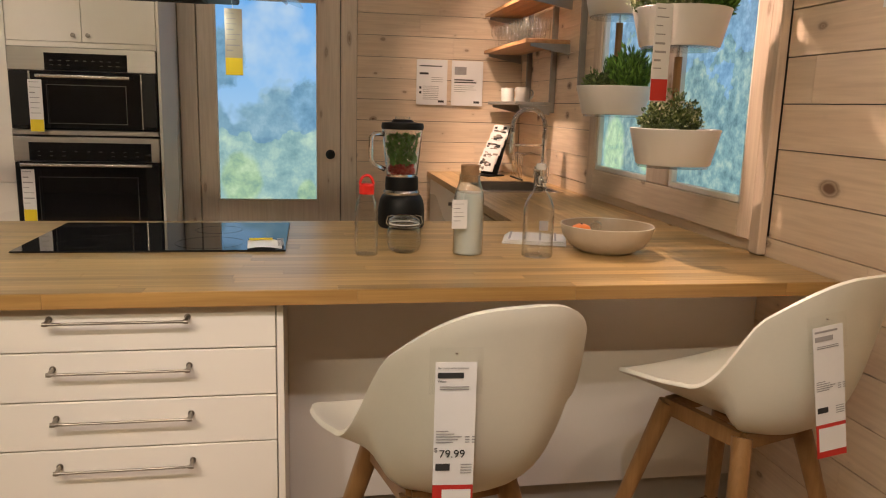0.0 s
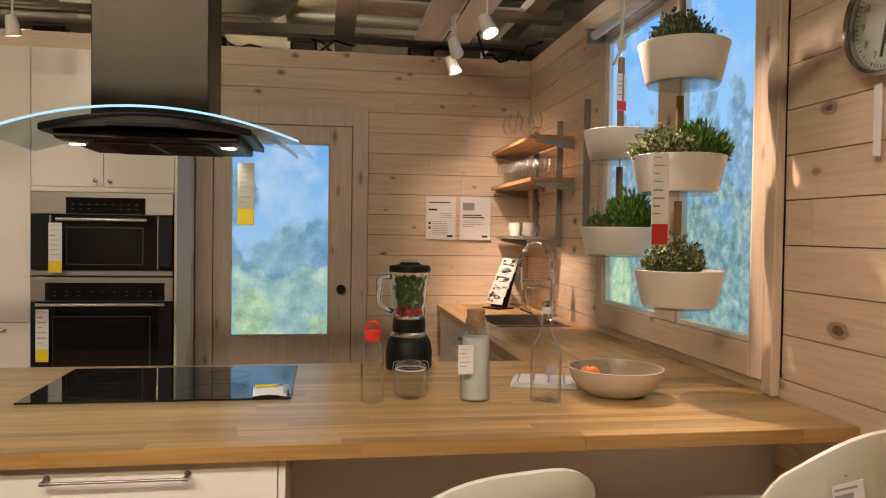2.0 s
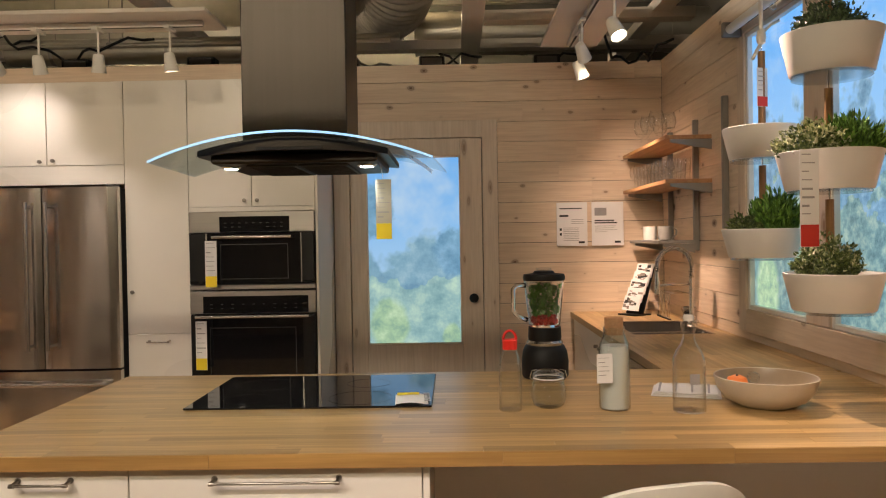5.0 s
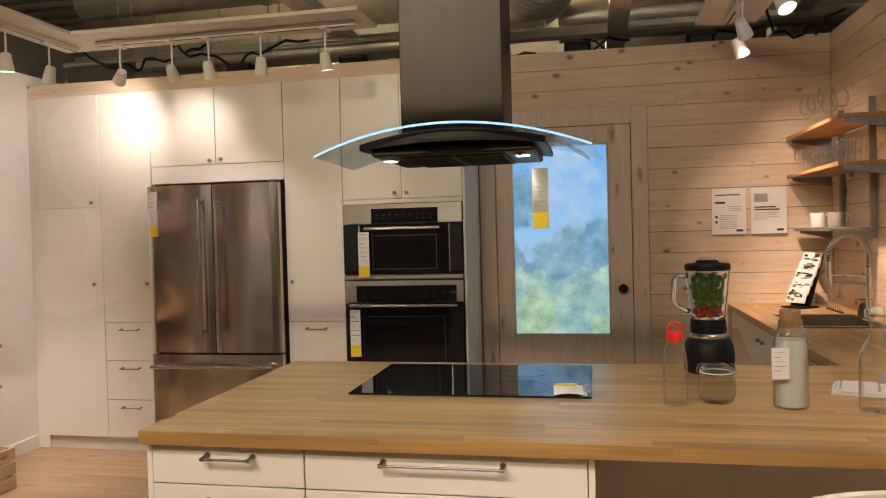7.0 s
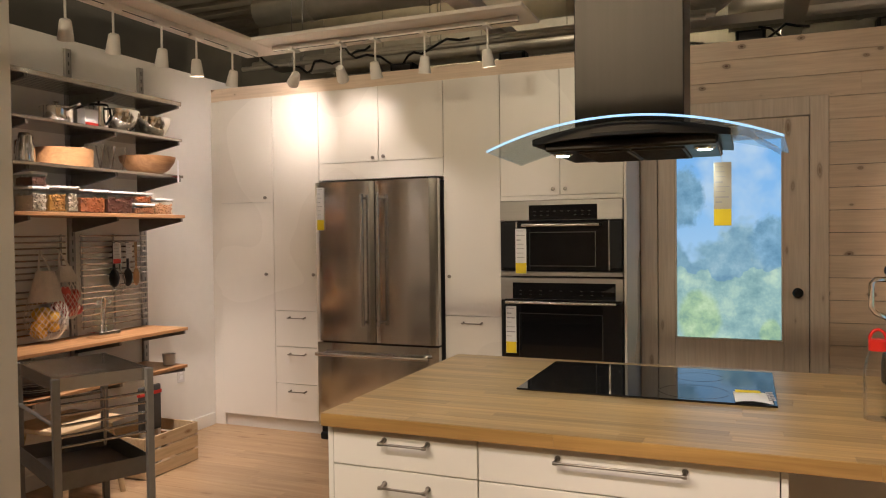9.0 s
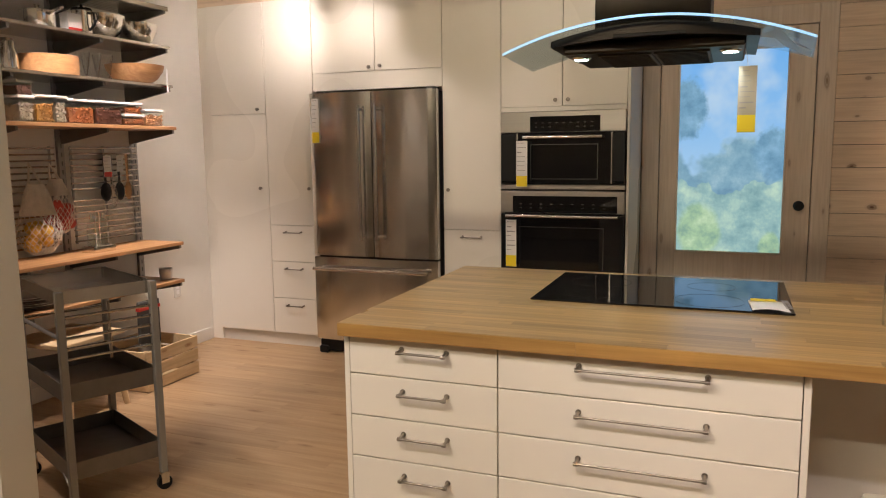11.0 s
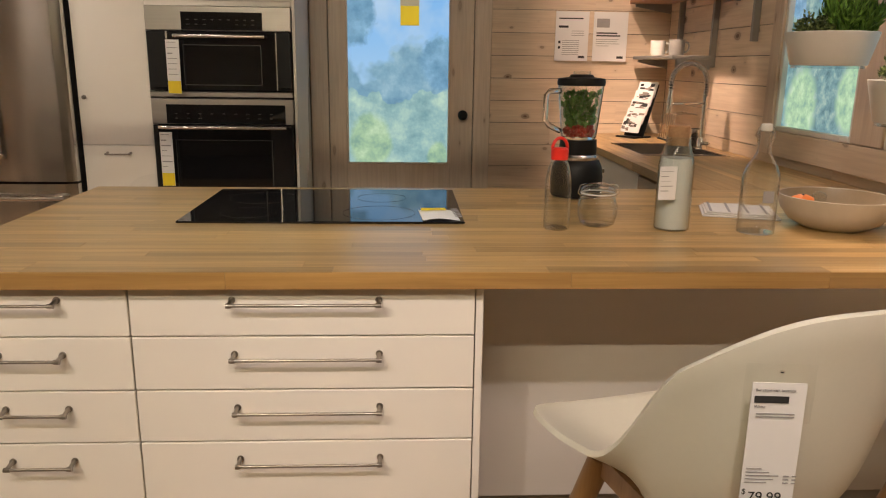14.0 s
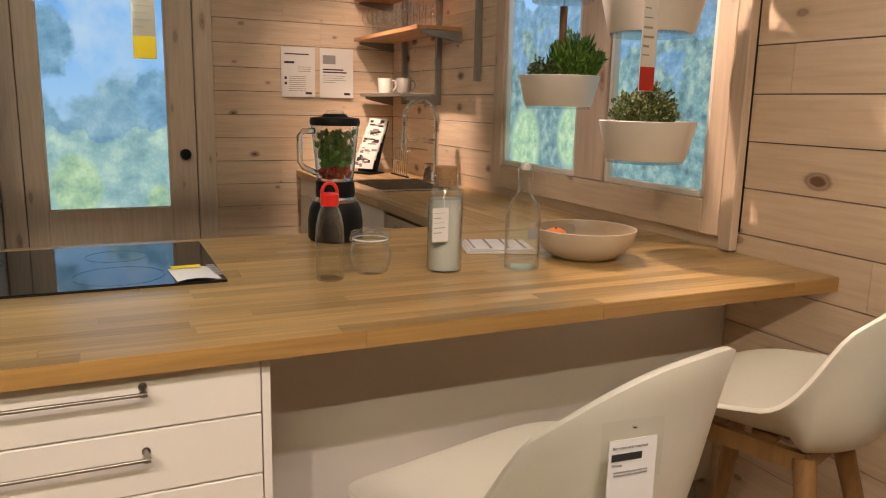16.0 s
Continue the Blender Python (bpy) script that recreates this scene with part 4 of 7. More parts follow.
for s in (-1, 1):
    part("clamp", tube([(s * 0.046, 0, 0.079), (s * 0.055, -0.004, 0.088), (s * 0.050, -0.004, 0.108), (s * 0.034, 0, 0.111)], 0.0014, 6), CHROME, b, local=True, smooth=True)

b = vessel("carafe", "glass carafe filled white, with a cork stopper", "carafe", (1.752, 0.395, Z), outer=[(0.043, 0), (0.0455, 0.004), (0.0455, 0.165), (0.042, 0.190), (0.035, 0.208), (0.0315, 0.222), (0.0315, 0.240)], glass=GLASS)
part("filling", lathe([(0, 0.004), (0.0415, 0.004), (0.0425, 0.01), (0.0425, 0.163), (0.039, 0.186), (0, 0.186)], (0, 0, 0), 32), MILK, b, "white filling", local=True, smooth=50)
part("stopper", lathe([(0, 0.218), (0.027, 0.218), (0.0275, 0.239), (0.0265, 0.242), (0.0275, 0.266), (0.0255, 0.268), (0, 0.268)], (0, 0, 0), 28), CORK, b, "cork stopper", local=True, smooth=40)
t_ = price_tag((1.712, 0.335, 1.085), 0.046, 0.085, "small white price label hanging on the carafe", PAPER, 0.004, 6, 5)
part("string", tube([(0.01, 0.0, 0), (0.02, 0.02, 0.03), (0.035, 0.03, 0.045)], 0.0007, 5), PAPER, t_, local=True)

b = vessel("swing_top_bottle", "clear glass bottle with a swing-top stopper", "bottle", (1.955, 0.345, Z), [(0.043, 0), (0.0465, 0.004), (0.0465, 0.140), (0.0450, 0.153), (0.037, 0.174), (0.024, 0.193), (0.0180, 0.207), (0.0165, 0.218), (0.0165, 0.246), (0.0185, 0.249), (0.0185, 0.258), (0.0145, 0.261)])
part("stopper", lathe([(0, 0.261), (0.014, 0.261), (0.016, 0.268), (0.013, 0.278), (0, 0.280)], (0, 0, 0), 20), CERAMIC, b, "white stopper", local=True, smooth=50)
for s in (-1, 1):
    part("wire", tube([(s * 0.0185, 0, 0.230), (s * 0.023, -0.004, 0.246), (s * 0.021, -0.002, 0.268), (s * 0.006, 0, 0.275)], 0.0012, 6), CHROME, b, local=True, smooth=True)
part("print", box(-0.012, 0.016, -0.0475, -0.0468, 0.085, 0.115), GREYINK, b, "faint grey print", local=True)

nap = thing("napkin", (2.03, 0.60, Z), "folded white cotton napkin with grey stripes", "napkin", turn=-18)
for k in range(3):
    bm = box(-0.11 + 0.006 * k, 0.10 - 0.004 * k, -0.085 + 0.004 * k, 0.085, 0.0045 * k, 0.0045 * k + 0.0042, 0.0018)
    bmesh.ops.subdivide_edges(bm, edges=bm.edges[:], cuts=3, use_grid_fill=True)
    for v in bm.verts:
        v.co.z += 0.0012 * math.sin(40 * v.co.x + 23 * v.co.y)if k else 0
    part("fold", bm, CLOTH, nap, local=True)
bm = bmesh.new()
for i in range(4):
    box(-0.09 + i * 0.05, -0.083 + i * 0.05, -0.07, 0.08, 0.0150, 0.0158, bm=bm)
part("stripe", bm, GREYINK, nap, local=True, kind="stuff")

bowl = thing("serving_bowl", (2.202, 0.415, Z), "wide beige stoneware bowl with a few small things in it", "bowl")
part("bowl_body", lathe([(0, 0), (0.075, 0.0), (0.082, 0.003), (0.114, 0.020), (0.136, 0.049), (0.146, 0.083), (0.1465, 0.086), (0.143, 0.087), (0.131, 0.052), (0.108, 0.026), (0.07, 0.010), (0, 0.008)], (0, 0, 0), 48), BOWL, bowl, local=True, smooth=50)
part("glaze", lathe([(0, 0.0086), (0.07, 0.0106), (0.1075, 0.0266), (0.1305, 0.0525), (0.1418, 0.0845)], (0, 0, 0), 48), BOWLIN, bowl, "darker brown glaze inside", local=True, smooth=50)
tom = thing("tangerine", (2.135, 0.46, Z + 0.012), "small orange fruit lying in the bowl", "fruit")
part("flesh", lathe([(0, 0.0), (0.016, 0.003), (0.029, 0.015), (0.031, 0.024), (0.027, 0.036), (0.012, 0.043), (0, 0.041)], (0, 0, 0.025), 20), ORANGE, tom, local=True, smooth=True)
part("stalk", lathe([(0, 0.0), (0.004, 0), (0.003, 0.004), (0, 0.005)], (0, 0, 0.066), 8), DARKGREY, tom, local=True)
gb = thing("glass_ball", (2.19, 0.475, Z + 0.012), "small clear glass disc lying in the bowl", "ornament")
part("disc", lathe([(0, 0), (0.012, 0.002), (0.018, 0.012), (0.018, 0.026), (0.010, 0.034), (0, 0.035)], (0, 0, 0.04), 20), GLASS, gb, local=True, smooth=True)

bl = thing("blender", (1.607, 0.885, Z), "black blender with a glass jug full of greens", "blender")
part("base", lathe([(0, 0), (0.078, 0.0), (0.083, 0.008), (0.084, 0.060), (0.079, 0.095), (0.070, 0.114), (0.060, 0.120), (0, 0.120)], (0, 0, 0.004), 36), BLACK, bl, "black rounded motor base", local=True, smooth=35)
part("silver_band", lathe([(0.055, 0.122), (0.063, 0.118), (0.0655, 0.130), (0.060, 0.138), (0.055, 0.138)], (0, 0, 0), 36), STEEL_H, bl, "silver band", local=True, smooth=40)
part("collar", lathe([(0, 0.134), (0.058, 0.134), (0.060, 0.150), (0.058, 0.185), (0, 0.185)], (0, 0, 0), 36), BLACK, bl, local=True, smooth=40)
jug = part("jug", lathe([(0, 0.186), (0.052, 0.186), (0.056, 0.192), (0.071, 0.340), (0.072, 0.358), (0.069, 0.358), (0.068, 0.340), (0.053, 0.196), (0, 0.194)], (0, 0, 0), 36), SOLIDGLASS, bl, "clear glass jug", local=True, smooth=50)
part("handle", tube([(-0.064, -0.01, 0.335), (-0.10, -0.012, 0.335), (-0.112, -0.012, 0.322), (-0.112, -0.012, 0.245), (-0.10, -0.012, 0.228), (-0.062, -0.01, 0.210)], 0.0085, 10), SOLIDGLASS, jug, "glass handle", local=True, smooth=True)
part("lid", lathe([(0.070, 0.352), (0.074, 0.352), (0.076, 0.362), (0.073, 0.374), (0.040, 0.378), (0.034, 0.386), (0, 0.387)], (0, 0, 0), 36), BLACK, bl, "black plastic lid", local=True, smooth=40)
part("lid_cap", lathe([(0, 0.386), (0.027, 0.386), (0.026, 0.396), (0, 0.398)], (0, 0, 0), 24), GLASS, bl, local=True, smooth=40)
for nm, m, z0, z1, n, lab in (("greens", GREENFOOD, 0.232, 0.335, 240, "green leaves"), ("berries", REDFOOD, 0.200, 0.230, 60, "red fruit")):
    bm, r = bmesh.new(), random.Random(3)
    for i in range(n):
        a, q, z = r.random() * 6.28, math.sqrt(r.random()), r.uniform(z0, z1)
        rr = q * (0.046 + (z - 0.2) * 0.09)
        c = Matrix.Translation((rr * math.cos(a), rr * math.sin(a), z)) @ Euler((r.random() * 6, r.random() * 6, r.random() * 6)).to_matrix().to_4x4()
        if nm == "greens":
            vs = [bm.verts.new(c @ Vector(p)) for p in ((-0.014, 0, 0), (0, -0.009, 0.002), (0.014, 0, 0), (0, 0.009, 0.002))]
            bm.faces.new(vs)
        else:
            bmesh.ops.create_icosphere(bm, subdivisions=1, radius=0.009, matrix=c)
    part(nm, bm, m, bl, lab, local=True, kind="stuff")

# ---------------------------------------------------------------- sink run
sink = thing("kitchen_sink", (2.40, 2.31, 0.72), "stainless steel sink bowl set into the oak worktop", "sink")
a, b, c, d = SINK
bm = box(a + 0.002, b - 0.002, c + 0.002, d - 0.002, 0.735, 0.739)
for q in ((a + 0.002, a + 0.005, c + 0.002, d - 0.002), (b - 0.005, b - 0.002, c + 0.002, d - 0.002), (a + 0.005, b - 0.005, c + 0.002, c + 0.005), (a + 0.005, b - 0.005, d - 0.005, d - 0.002)):
    box(*q, 0.739, ZT - 0.001, bm=bm)
part("basin", bm, STEEL_H, sink)
bm = bmesh.new()
for q in ((a - 0.008, a + 0.001, c - 0.008, d + 0.008), (b - 0.001, b + 0.008, c - 0.008, d + 0.008), (a + 0.001, b - 0.001, c - 0.008, c + 0.001), (a + 0.001, b - 0.001, d - 0.001, d + 0.008)):
    box(*q, ZT + 0.0006, ZT + 0.0022, bm=bm)
part("rim", bm, STEEL_H, sink)
part("divider", box(a + 0.006, b - 0.006, 2.27, 2.285, 0.739, ZT - 0.02, 0.004), STEEL_H, sink)
part("drain", lathe([(0, 0), (0.04, 0), (0.042, 0.003), (0.03, 0.003), (0, 0.001)], (2.40, 2.45, 0.7395), 24), CHROME, sink)

tap = thing("kitchen_tap", (2.585, 2.31, ZT), "chrome spring-neck kitchen tap with a side spray", "tap")
TX, TY = 2.585, 2.31
part("base", lathe([(0, 0), (0.028, 0), (0.028, 0.004), (0.022, 0.010), (0.022, 0.055), (0.017, 0.062), (0, 0.062)], (TX, TY, ZT + 0.001), 24), CHROME, tap, smooth=40)
part("column", rod((TX, TY, ZT + 0.06), (TX, TY, ZT + 0.27), 0.0125, seg=16), CHROME, tap, smooth=40)
arc = [(TX, TY, ZT + 0.27 + 0.05 * k / 3) for k in range(3)]
arc += [(TX - 0.10 + 0.10 * math.cos(u), TY - 0.015 * u, ZT + 0.335 + 0.10 * math.sin(u)) for u in np.linspace(0, math.pi, 20)]
arc += [(TX - 0.20, TY - 0.047, ZT + 0.30)]
part("hose", tube(arc, 0.007, 8), DARKGREY, tap, smooth=True)
coil, L = [], 0
for i in range(len(arc) * 14):
    u = i / (len(arc) * 14 - 1) * (len(arc) - 1)
    k = min(int(u), len(arc) - 2)
    p = Vector(arc[k]).lerp(Vector(arc[k + 1]), u - k)
    dd = (Vector(arc[k + 1]) - Vector(arc[k])).normalized()
    s1 = Vector((0, 1, 0))
    s2 = dd.cross(s1).normalized()
    ph = i * 2 * math.pi / 6
    coil.append(p + 0.0125 * (math.cos(ph) * s1 + math.sin(ph) * s2))
part("spring", tube(coil, 0.0030, 4), CHROME, tap, "chrome spring round the hose", smooth=True)
part("spray_head", lathe([(0, -0.09), (0.013, -0.09), (0.015, -0.085), (0.015, -0.03), (0.011, 0.0), (0.011, 0.035), (0, 0.035)], (TX - 0.20, TY - 0.047, ZT + 0.275), 18), CHROME, tap, smooth=40)
part("holder_arm", tube([(TX, TY, ZT + 0.235), (TX - 0.10, TY - 0.022, ZT + 0.235), (TX - 0.19, TY - 0.045, ZT + 0.235)], 0.006, 8), CHROME, tap, smooth=True)
part("lever", tube([(TX, TY - 0.02, ZT + 0.035), (TX + 0.004, TY - 0.06, ZT + 0.035), (TX + 0.006, TY - 0.075, ZT + 0.04)], 0.009, 10), CHROME, tap, smooth=True)
cup = thing("utensil_cup", (2.62, 2.46, ZT), "brushed steel utensil cup beside the tap", "cup")
part("cup_body", lathe([(0, 0), (0.036, 0), (0.038, 0.003), (0.038, 0.095), (0.036, 0.095), (0.036, 0.004), (0, 0.004)], (2.62, 2.46, ZT + 0.001), 24), STEEL, cup, smooth=40)
rack_ = thing("dish_rack", (2.63, 2.78, ZT), "chrome wire dish rack standing behind the tap", "dish rack")
bm = bmesh.new()
for i in range(8):
    y = 2.66 + i * 0.032
    tube([(2.56, y, ZT + 0.012), (2.565, y, ZT + 0.15), (2.58, y, ZT + 0.158), (2.68, y, ZT + 0.158)], 0.0022, 6, bm)
part("wire", bm, CHROME, rack_, smooth=True, kind="stuff")
part("rail", tube([(2.56, 2.64, ZT + 0.012), (2.56, 2.90, ZT + 0.012)], 0.004, 8), CHROME, rack_, smooth=True)
part("rail", tube([(2.68, 2.64, ZT + 0.158), (2.68, 2.90, ZT + 0.158)], 0.004, 8), CHROME, rack_, smooth=True)
part("foot", box(2.552, 2.568, 2.64, 2.90, ZT + 0.001, ZT + 0.009, 0.002), BLACK, rack_)

stand = thing("brochure_holder", (2.43, 2.97, ZT + 0.001), "tilted holder filled with black and white brochures", "brochure holder", turn=-58)
LEAN = Matrix.Rotation(radians(-20), 3, "X")
bm = box(-0.075, 0.075, -0.004, 0.0, 0.004, 0.33, 0.001)
bmesh.ops.rotate(bm, matrix=LEAN, verts=bm.verts)
part("back", bm, BLACK, stand, local=True)
part("foot", box(-0.075, 0.075, -0.075, 0.07, 0.0, 0.009, 0.002), BLACK, stand, local=True)
r = random.Random(8)
for i in range(5):
    bm, bm2 = bmesh.new(), bmesh.new()
    z0 = 0.015 + i * 0.058
    y0 = -0.012 - (4 - i) * 0.010
    box(-0.07, 0.07, y0, y0 + 0.006, z0, z0 + 0.095, 0.0005, bm)
    bm4 = bmesh.new()
    for k in range(18):
        u, w = r.uniform(-0.068, 0.030), r.uniform(0.0, 0.07)
        box(u, u + r.uniform(0.012, 0.040), y0 - 0.0006 - k * 0.00002, y0 - 0.0001, z0 + w, z0 + w + r.uniform(0.005, 0.020), bm=bm2 if k % 3 == 0 else bm4)
    for q in (bm, bm2, bm4):
        bmesh.ops.rotate(q, matrix=LEAN, verts=q.verts)
    bro = part("brochure", bm, PAPER, stand, local=True)
    part("print", bm2, INK, bro, local=True, kind="stuff")
    part("print", bm4, PHOTO, bro, local=True, kind="stuff")

# two notices on the pine wall
for x0, x1, head in ((1.978, 2.185, False), (2.214, 2.428, True)):
    ob = thing("wall_notice", ((x0 + x1) / 2, NORTH - 0.02, 1.355), "white printed notice card " + ("with a small photo" if head else "with lines of text") + " on the pine wall", "notice", "notices")
    part("card", box(x0, x1, NORTH - 0.022, NORTH - 0.019, 1.358, 1.652, 0.0005), PAPER, ob)
    part("spacer", box(x0 + 0.05, x1 - 0.05, NORTH - 0.019, NORTH - 0.0015, 1.45, 1.56), DARKGREY, ob)
    bm, bm3 = bmesh.new(), bmesh.new()
    y = NORTH - 0.0232
    if head:
        box(x0 + 0.02, x0 + 0.10, y, y + 0.001, 1.56, 1.612, bm=bm3)
        box(x0 + 0.02, x0 + 0.15, y, y + 0.001, 1.523, 1.531, bm=bm)
        box(x0 + 0.02, x0 + 0.17, y, y + 0.001, 1.507, 1.515, bm=bm)
        for i in range(4):
            box(x0 + 0.02, x0 + (0.16, 0.15, 0.17, 0.1)[i], y, y + 0.001, 1.488 - i * 0.013, 1.491 - i * 0.013, bm=bm3)
    else:
        box(x0 + 0.02, x0 + 0.17, y, y + 0.001, 1.607, 1.614, bm=bm)
        box(x0 + 0.02, x0 + 0.08, y, y + 0.001, 1.555, 1.568, bm=bm)
        for i in range(3):
            box(x0 + 0.10, x0 + 0.18, y, y + 0.001, 1.535 - i * 0.013, 1.538 - i * 0.013, bm=bm3)
        for i in range(8):
            box(x0 + 0.045, x0 + 0.15, y, y + 0.001, 1.478 - i * 0.012, 1.481 - i * 0.012, bm=bm3)
        for i in range(2):
            box(x0 + 0.02, x0 + 0.034, y, y + 0.001, 1.462 - i * 0.032, 1.478 - i * 0.032, bm=bm)
    box(x1 - 0.06, x1 - 0.02, y, y + 0.001, 1.375, 1.389, bm=bm)
    part("print", bm, INK, ob, kind="stuff")
    part("print", bm3, GREYINK, ob, kind="stuff")

# shelves in the corner
def wall_shelf(z, x0, y0, y1, thick, wood_top, label):
    ob = thing("wall_shelf", ((x0 + EAST) / 2, (y0 + y1) / 2, z - thick), label, "shelf", "corner shelves")
    part("board", box(x0, EAST - 0.032, y0, y1, z - thick, z, 0.002), wood_top, ob)
    for y in (y0 + 0.005, y1 - 0.03):
        bm = bmesh.new()
        v = [bm.verts.new(p) for p in ((x0 + 0.03, y, z - thick - 0.001), (EAST - 0.03, y, z - thick - 0.001), (EAST - 0.03, y, z - thick - 0.055), (x0 + 0.03, y, z - thick - 0.016))]
        f = bm.faces.new(v)
        e = bmesh.ops.extrude_face_region(bm, geom=[f])
        bmesh.ops.translate(bm, vec=(0, 0.018, 0), verts=[q for q in e["geom"] if isinstance(q, bmesh.types.BMVert)])
        bmesh.ops.recalc_face_normals(bm, faces=bm.faces)
        part("bracket", bm, GREYMETAL, ob, "grey steel bracket")
    return ob


SY0, SY1 = 2.20, 3.20
wall_shelf(1.955, 2.42, SY0, SY1, 0.022, SHELFWOOD, "oak wall shelf on grey brackets holding stemmed glasses")
wall_shelf(1.720, 2.42, SY0, SY1, 0.022, SHELFWOOD, "oak wall shelf on grey brackets holding glasses")
wall_shelf(1.390, 2.46, 2.50, SY1, 0.018, GREYMETAL, "short grey steel wall shelf holding cups")
for y, z0, z1 in ((2.05, 1.45, 2.13), (2.52, 1.33, 2.08), (3.02, 1.33, 2.08)):
    ob = tagged(part("shelf_upright", box(EAST - 0.032, EAST - 0.002, y - 0.013, y + 0.013, z0, z1, 0.002), GREYMETAL), "grey steel wall upright of the corner shelves", "upright", "corner shelves")


def drinking_glass(profile, label, category):
    ob = thing("drinking_glass", (0, 0, 0), label, category, "glasses on the corner shelves")
    low = profile[-1][1] * (0.47 if len(profile) > 6 else 0.06)
    inner = [(r_ - 0.0016, z_) for r_, z_ in profile if z_ > low and r_ > 0.012]
    bm = lathe([(0, 0)] + profile + inner[::-1] + [(0, inner[0][1])], (0, 0, 0), 24)
    bmesh.ops.recalc_face_normals(bm, faces=bm.faces)
    part("glass", bm, BOTTLEGLASS, ob, local=True, smooth=50)
    return ob


WINE = [(0.036, 0), (0.036, 0.002), (0.006, 0.008), (0.0045, 0.02), (0.0045, 0.085), (0.012, 0.092), (0.036, 0.115), (0.046, 0.145), (0.045, 0.175), (0.036, 0.205)]
TUMB = [(0.030, 0), (0.031, 0.004), (0.034, 0.06), (0.038, 0.125)]
w0 = drinking_glass(WINE, "clear balloon wine glass on the top shelf", "wine glass")
w0.matrix_basis = pose(2.50, 3.02, 1.956)
for x, y in ((2.60, 2.95), (2.50, 2.86), (2.60, 2.76), (2.50, 2.66)):
    copy_thing(w0, pose(x, y, 1.956))
c0 = drinking_glass([(r_ * 0.75, z_ * 0.72) for r_, z_ in WINE], "small clear stemmed glass on the shelf", "wine glass")
c0.matrix_basis = pose(2.48, 3.12, 1.721)
for x, y in ((2.56, 3.10), (2.48, 3.03), (2.57, 3.01)):
    copy_thing(c0, pose(x, y, 1.721))
t0 = drinking_glass(TUMB, "clear tall tumbler on the shelf", "tumbler")
t0.matrix_basis = pose(2.48, 2.93, 1.721)
for i in range(8):
    for j in range(2):
        if (i, j) != (0, 0):
            copy_thing(t0, pose(2.48 + j * 0.085, 2.93 - i * 0.083, 1.721))


def mug(at, material, label, turn):
    ob = thing("mug", at, label, "mug", "mugs", turn=turn)
    part("mug_body", lathe([(0, 0), (0.036, 0), (0.040, 0.006), (0.043, 0.085), (0.040, 0.085), (0.037, 0.010), (0, 0.008)], (0, 0, 0), 26), material, ob, local=True, smooth=45)
    part("handle", tube([(0.041, 0, 0.072), (0.058, 0, 0.070), (0.066, 0, 0.055), (0.064, 0, 0.034), (0.052, 0, 0.020), (0.040, 0, 0.018)], 0.0055, 8), material, ob, local=True, smooth=True)


mug((2.52, 2.92, 1.391), CERAMIC, "white ceramic mug on the steel shelf", -20)
mug((2.56, 2.72, 1.391), plain("grey_stoneware", (0.34, 0.32, 0.29), 0.4), "grey stoneware mug on the steel shelf", -10)

# ---------------------------------------------------------------- hanging planters in front of the window
def foliage(seed, n, radius, height, leaf, droop, colours, blossom=0):
    """Sprigs that fan out from the soil, each set with small leaves."""
    bm, r = bmesh.new(), random.Random(seed)
    grass = droop > 1.2
    sprigs = 90 if grass else 75
    for k in range(sprigs):
        a, q = r.random() * 6.283, math.sqrt(r.random())
        root = Vector((radius * 0.55 * q * math.cos(a), radius * 0.55 * q * math.sin(a), 0))
        tip = Vector((radius * q * 1.12 * math.cos(a), radius * q * 1.12 * math.sin(a), height * (1 - 0.5 * q * q) * r.uniform(0.72, 1.18)))
        for i in range(max(4, n // sprigs)):
            u = r.uniform(0.25, 1.0)
            p = root.lerp(tip, u) + Vector((r.gauss(0, 1), r.gauss(0, 1), r.gauss(0, 0.6))) * radius * 0.07
            d = (tip - root).normalized()
            out = (d * (1.6 if grass else 0.7) + Vector((r.gauss(0, 0.6), r.gauss(0, 0.6), r.gauss(0.1, 0.5)))).normalized()
            side = out.orthogonal().normalized()
            side.rotate(Matrix.Rotation(r.random() * 6.28, 3, out))
            ln = leaf * r.uniform(0.6, 1.25)
            w = ln * (0.13 if grass else 0.30)
            vs = [bm.verts.new(p + out * t * ln + side * m * w + out.cross(side) * w * 0.35 * abs(m)) for t, m in ((0, 0.15), (0.45, 1), (1, 0.1), (0.45, -1))]
            bm.faces.new(vs).material_index = 1 if u > 0.75 and r.random() < blossom * 1.6 else 0
    return bm


def leaves_material(name, dark, light):
    m, nt, b = nodes_of(name)
    geo = nt.nodes.new("ShaderNodeNewGeometry")
    nt.links.new(ramp(nt, geo.outputs["Random Per Island"], [(0.0, dark), (0.6, tuple((x + y) / 2 for x, y in zip(dark, light))), (1.0, light)]), b.inputs["Base Color"])
    b.inputs["Roughness"].default_value = 0.5
    return m


LEAF_A = leaves_material("box_leaves", (0.03, 0.06, 0.015), (0.24, 0.30, 0.09))
LEAF_B = leaves_material("grass_leaves", (0.035, 0.10, 0.012), (0.24, 0.46, 0.07))
LEAF_C = leaves_material("dark_needles", (0.015, 0.035, 0.012), (0.11, 0.16, 0.06))
BLOOM = leaves_material("cream_buds", (0.30, 0.33, 0.14), (0.62, 0.62, 0.40))


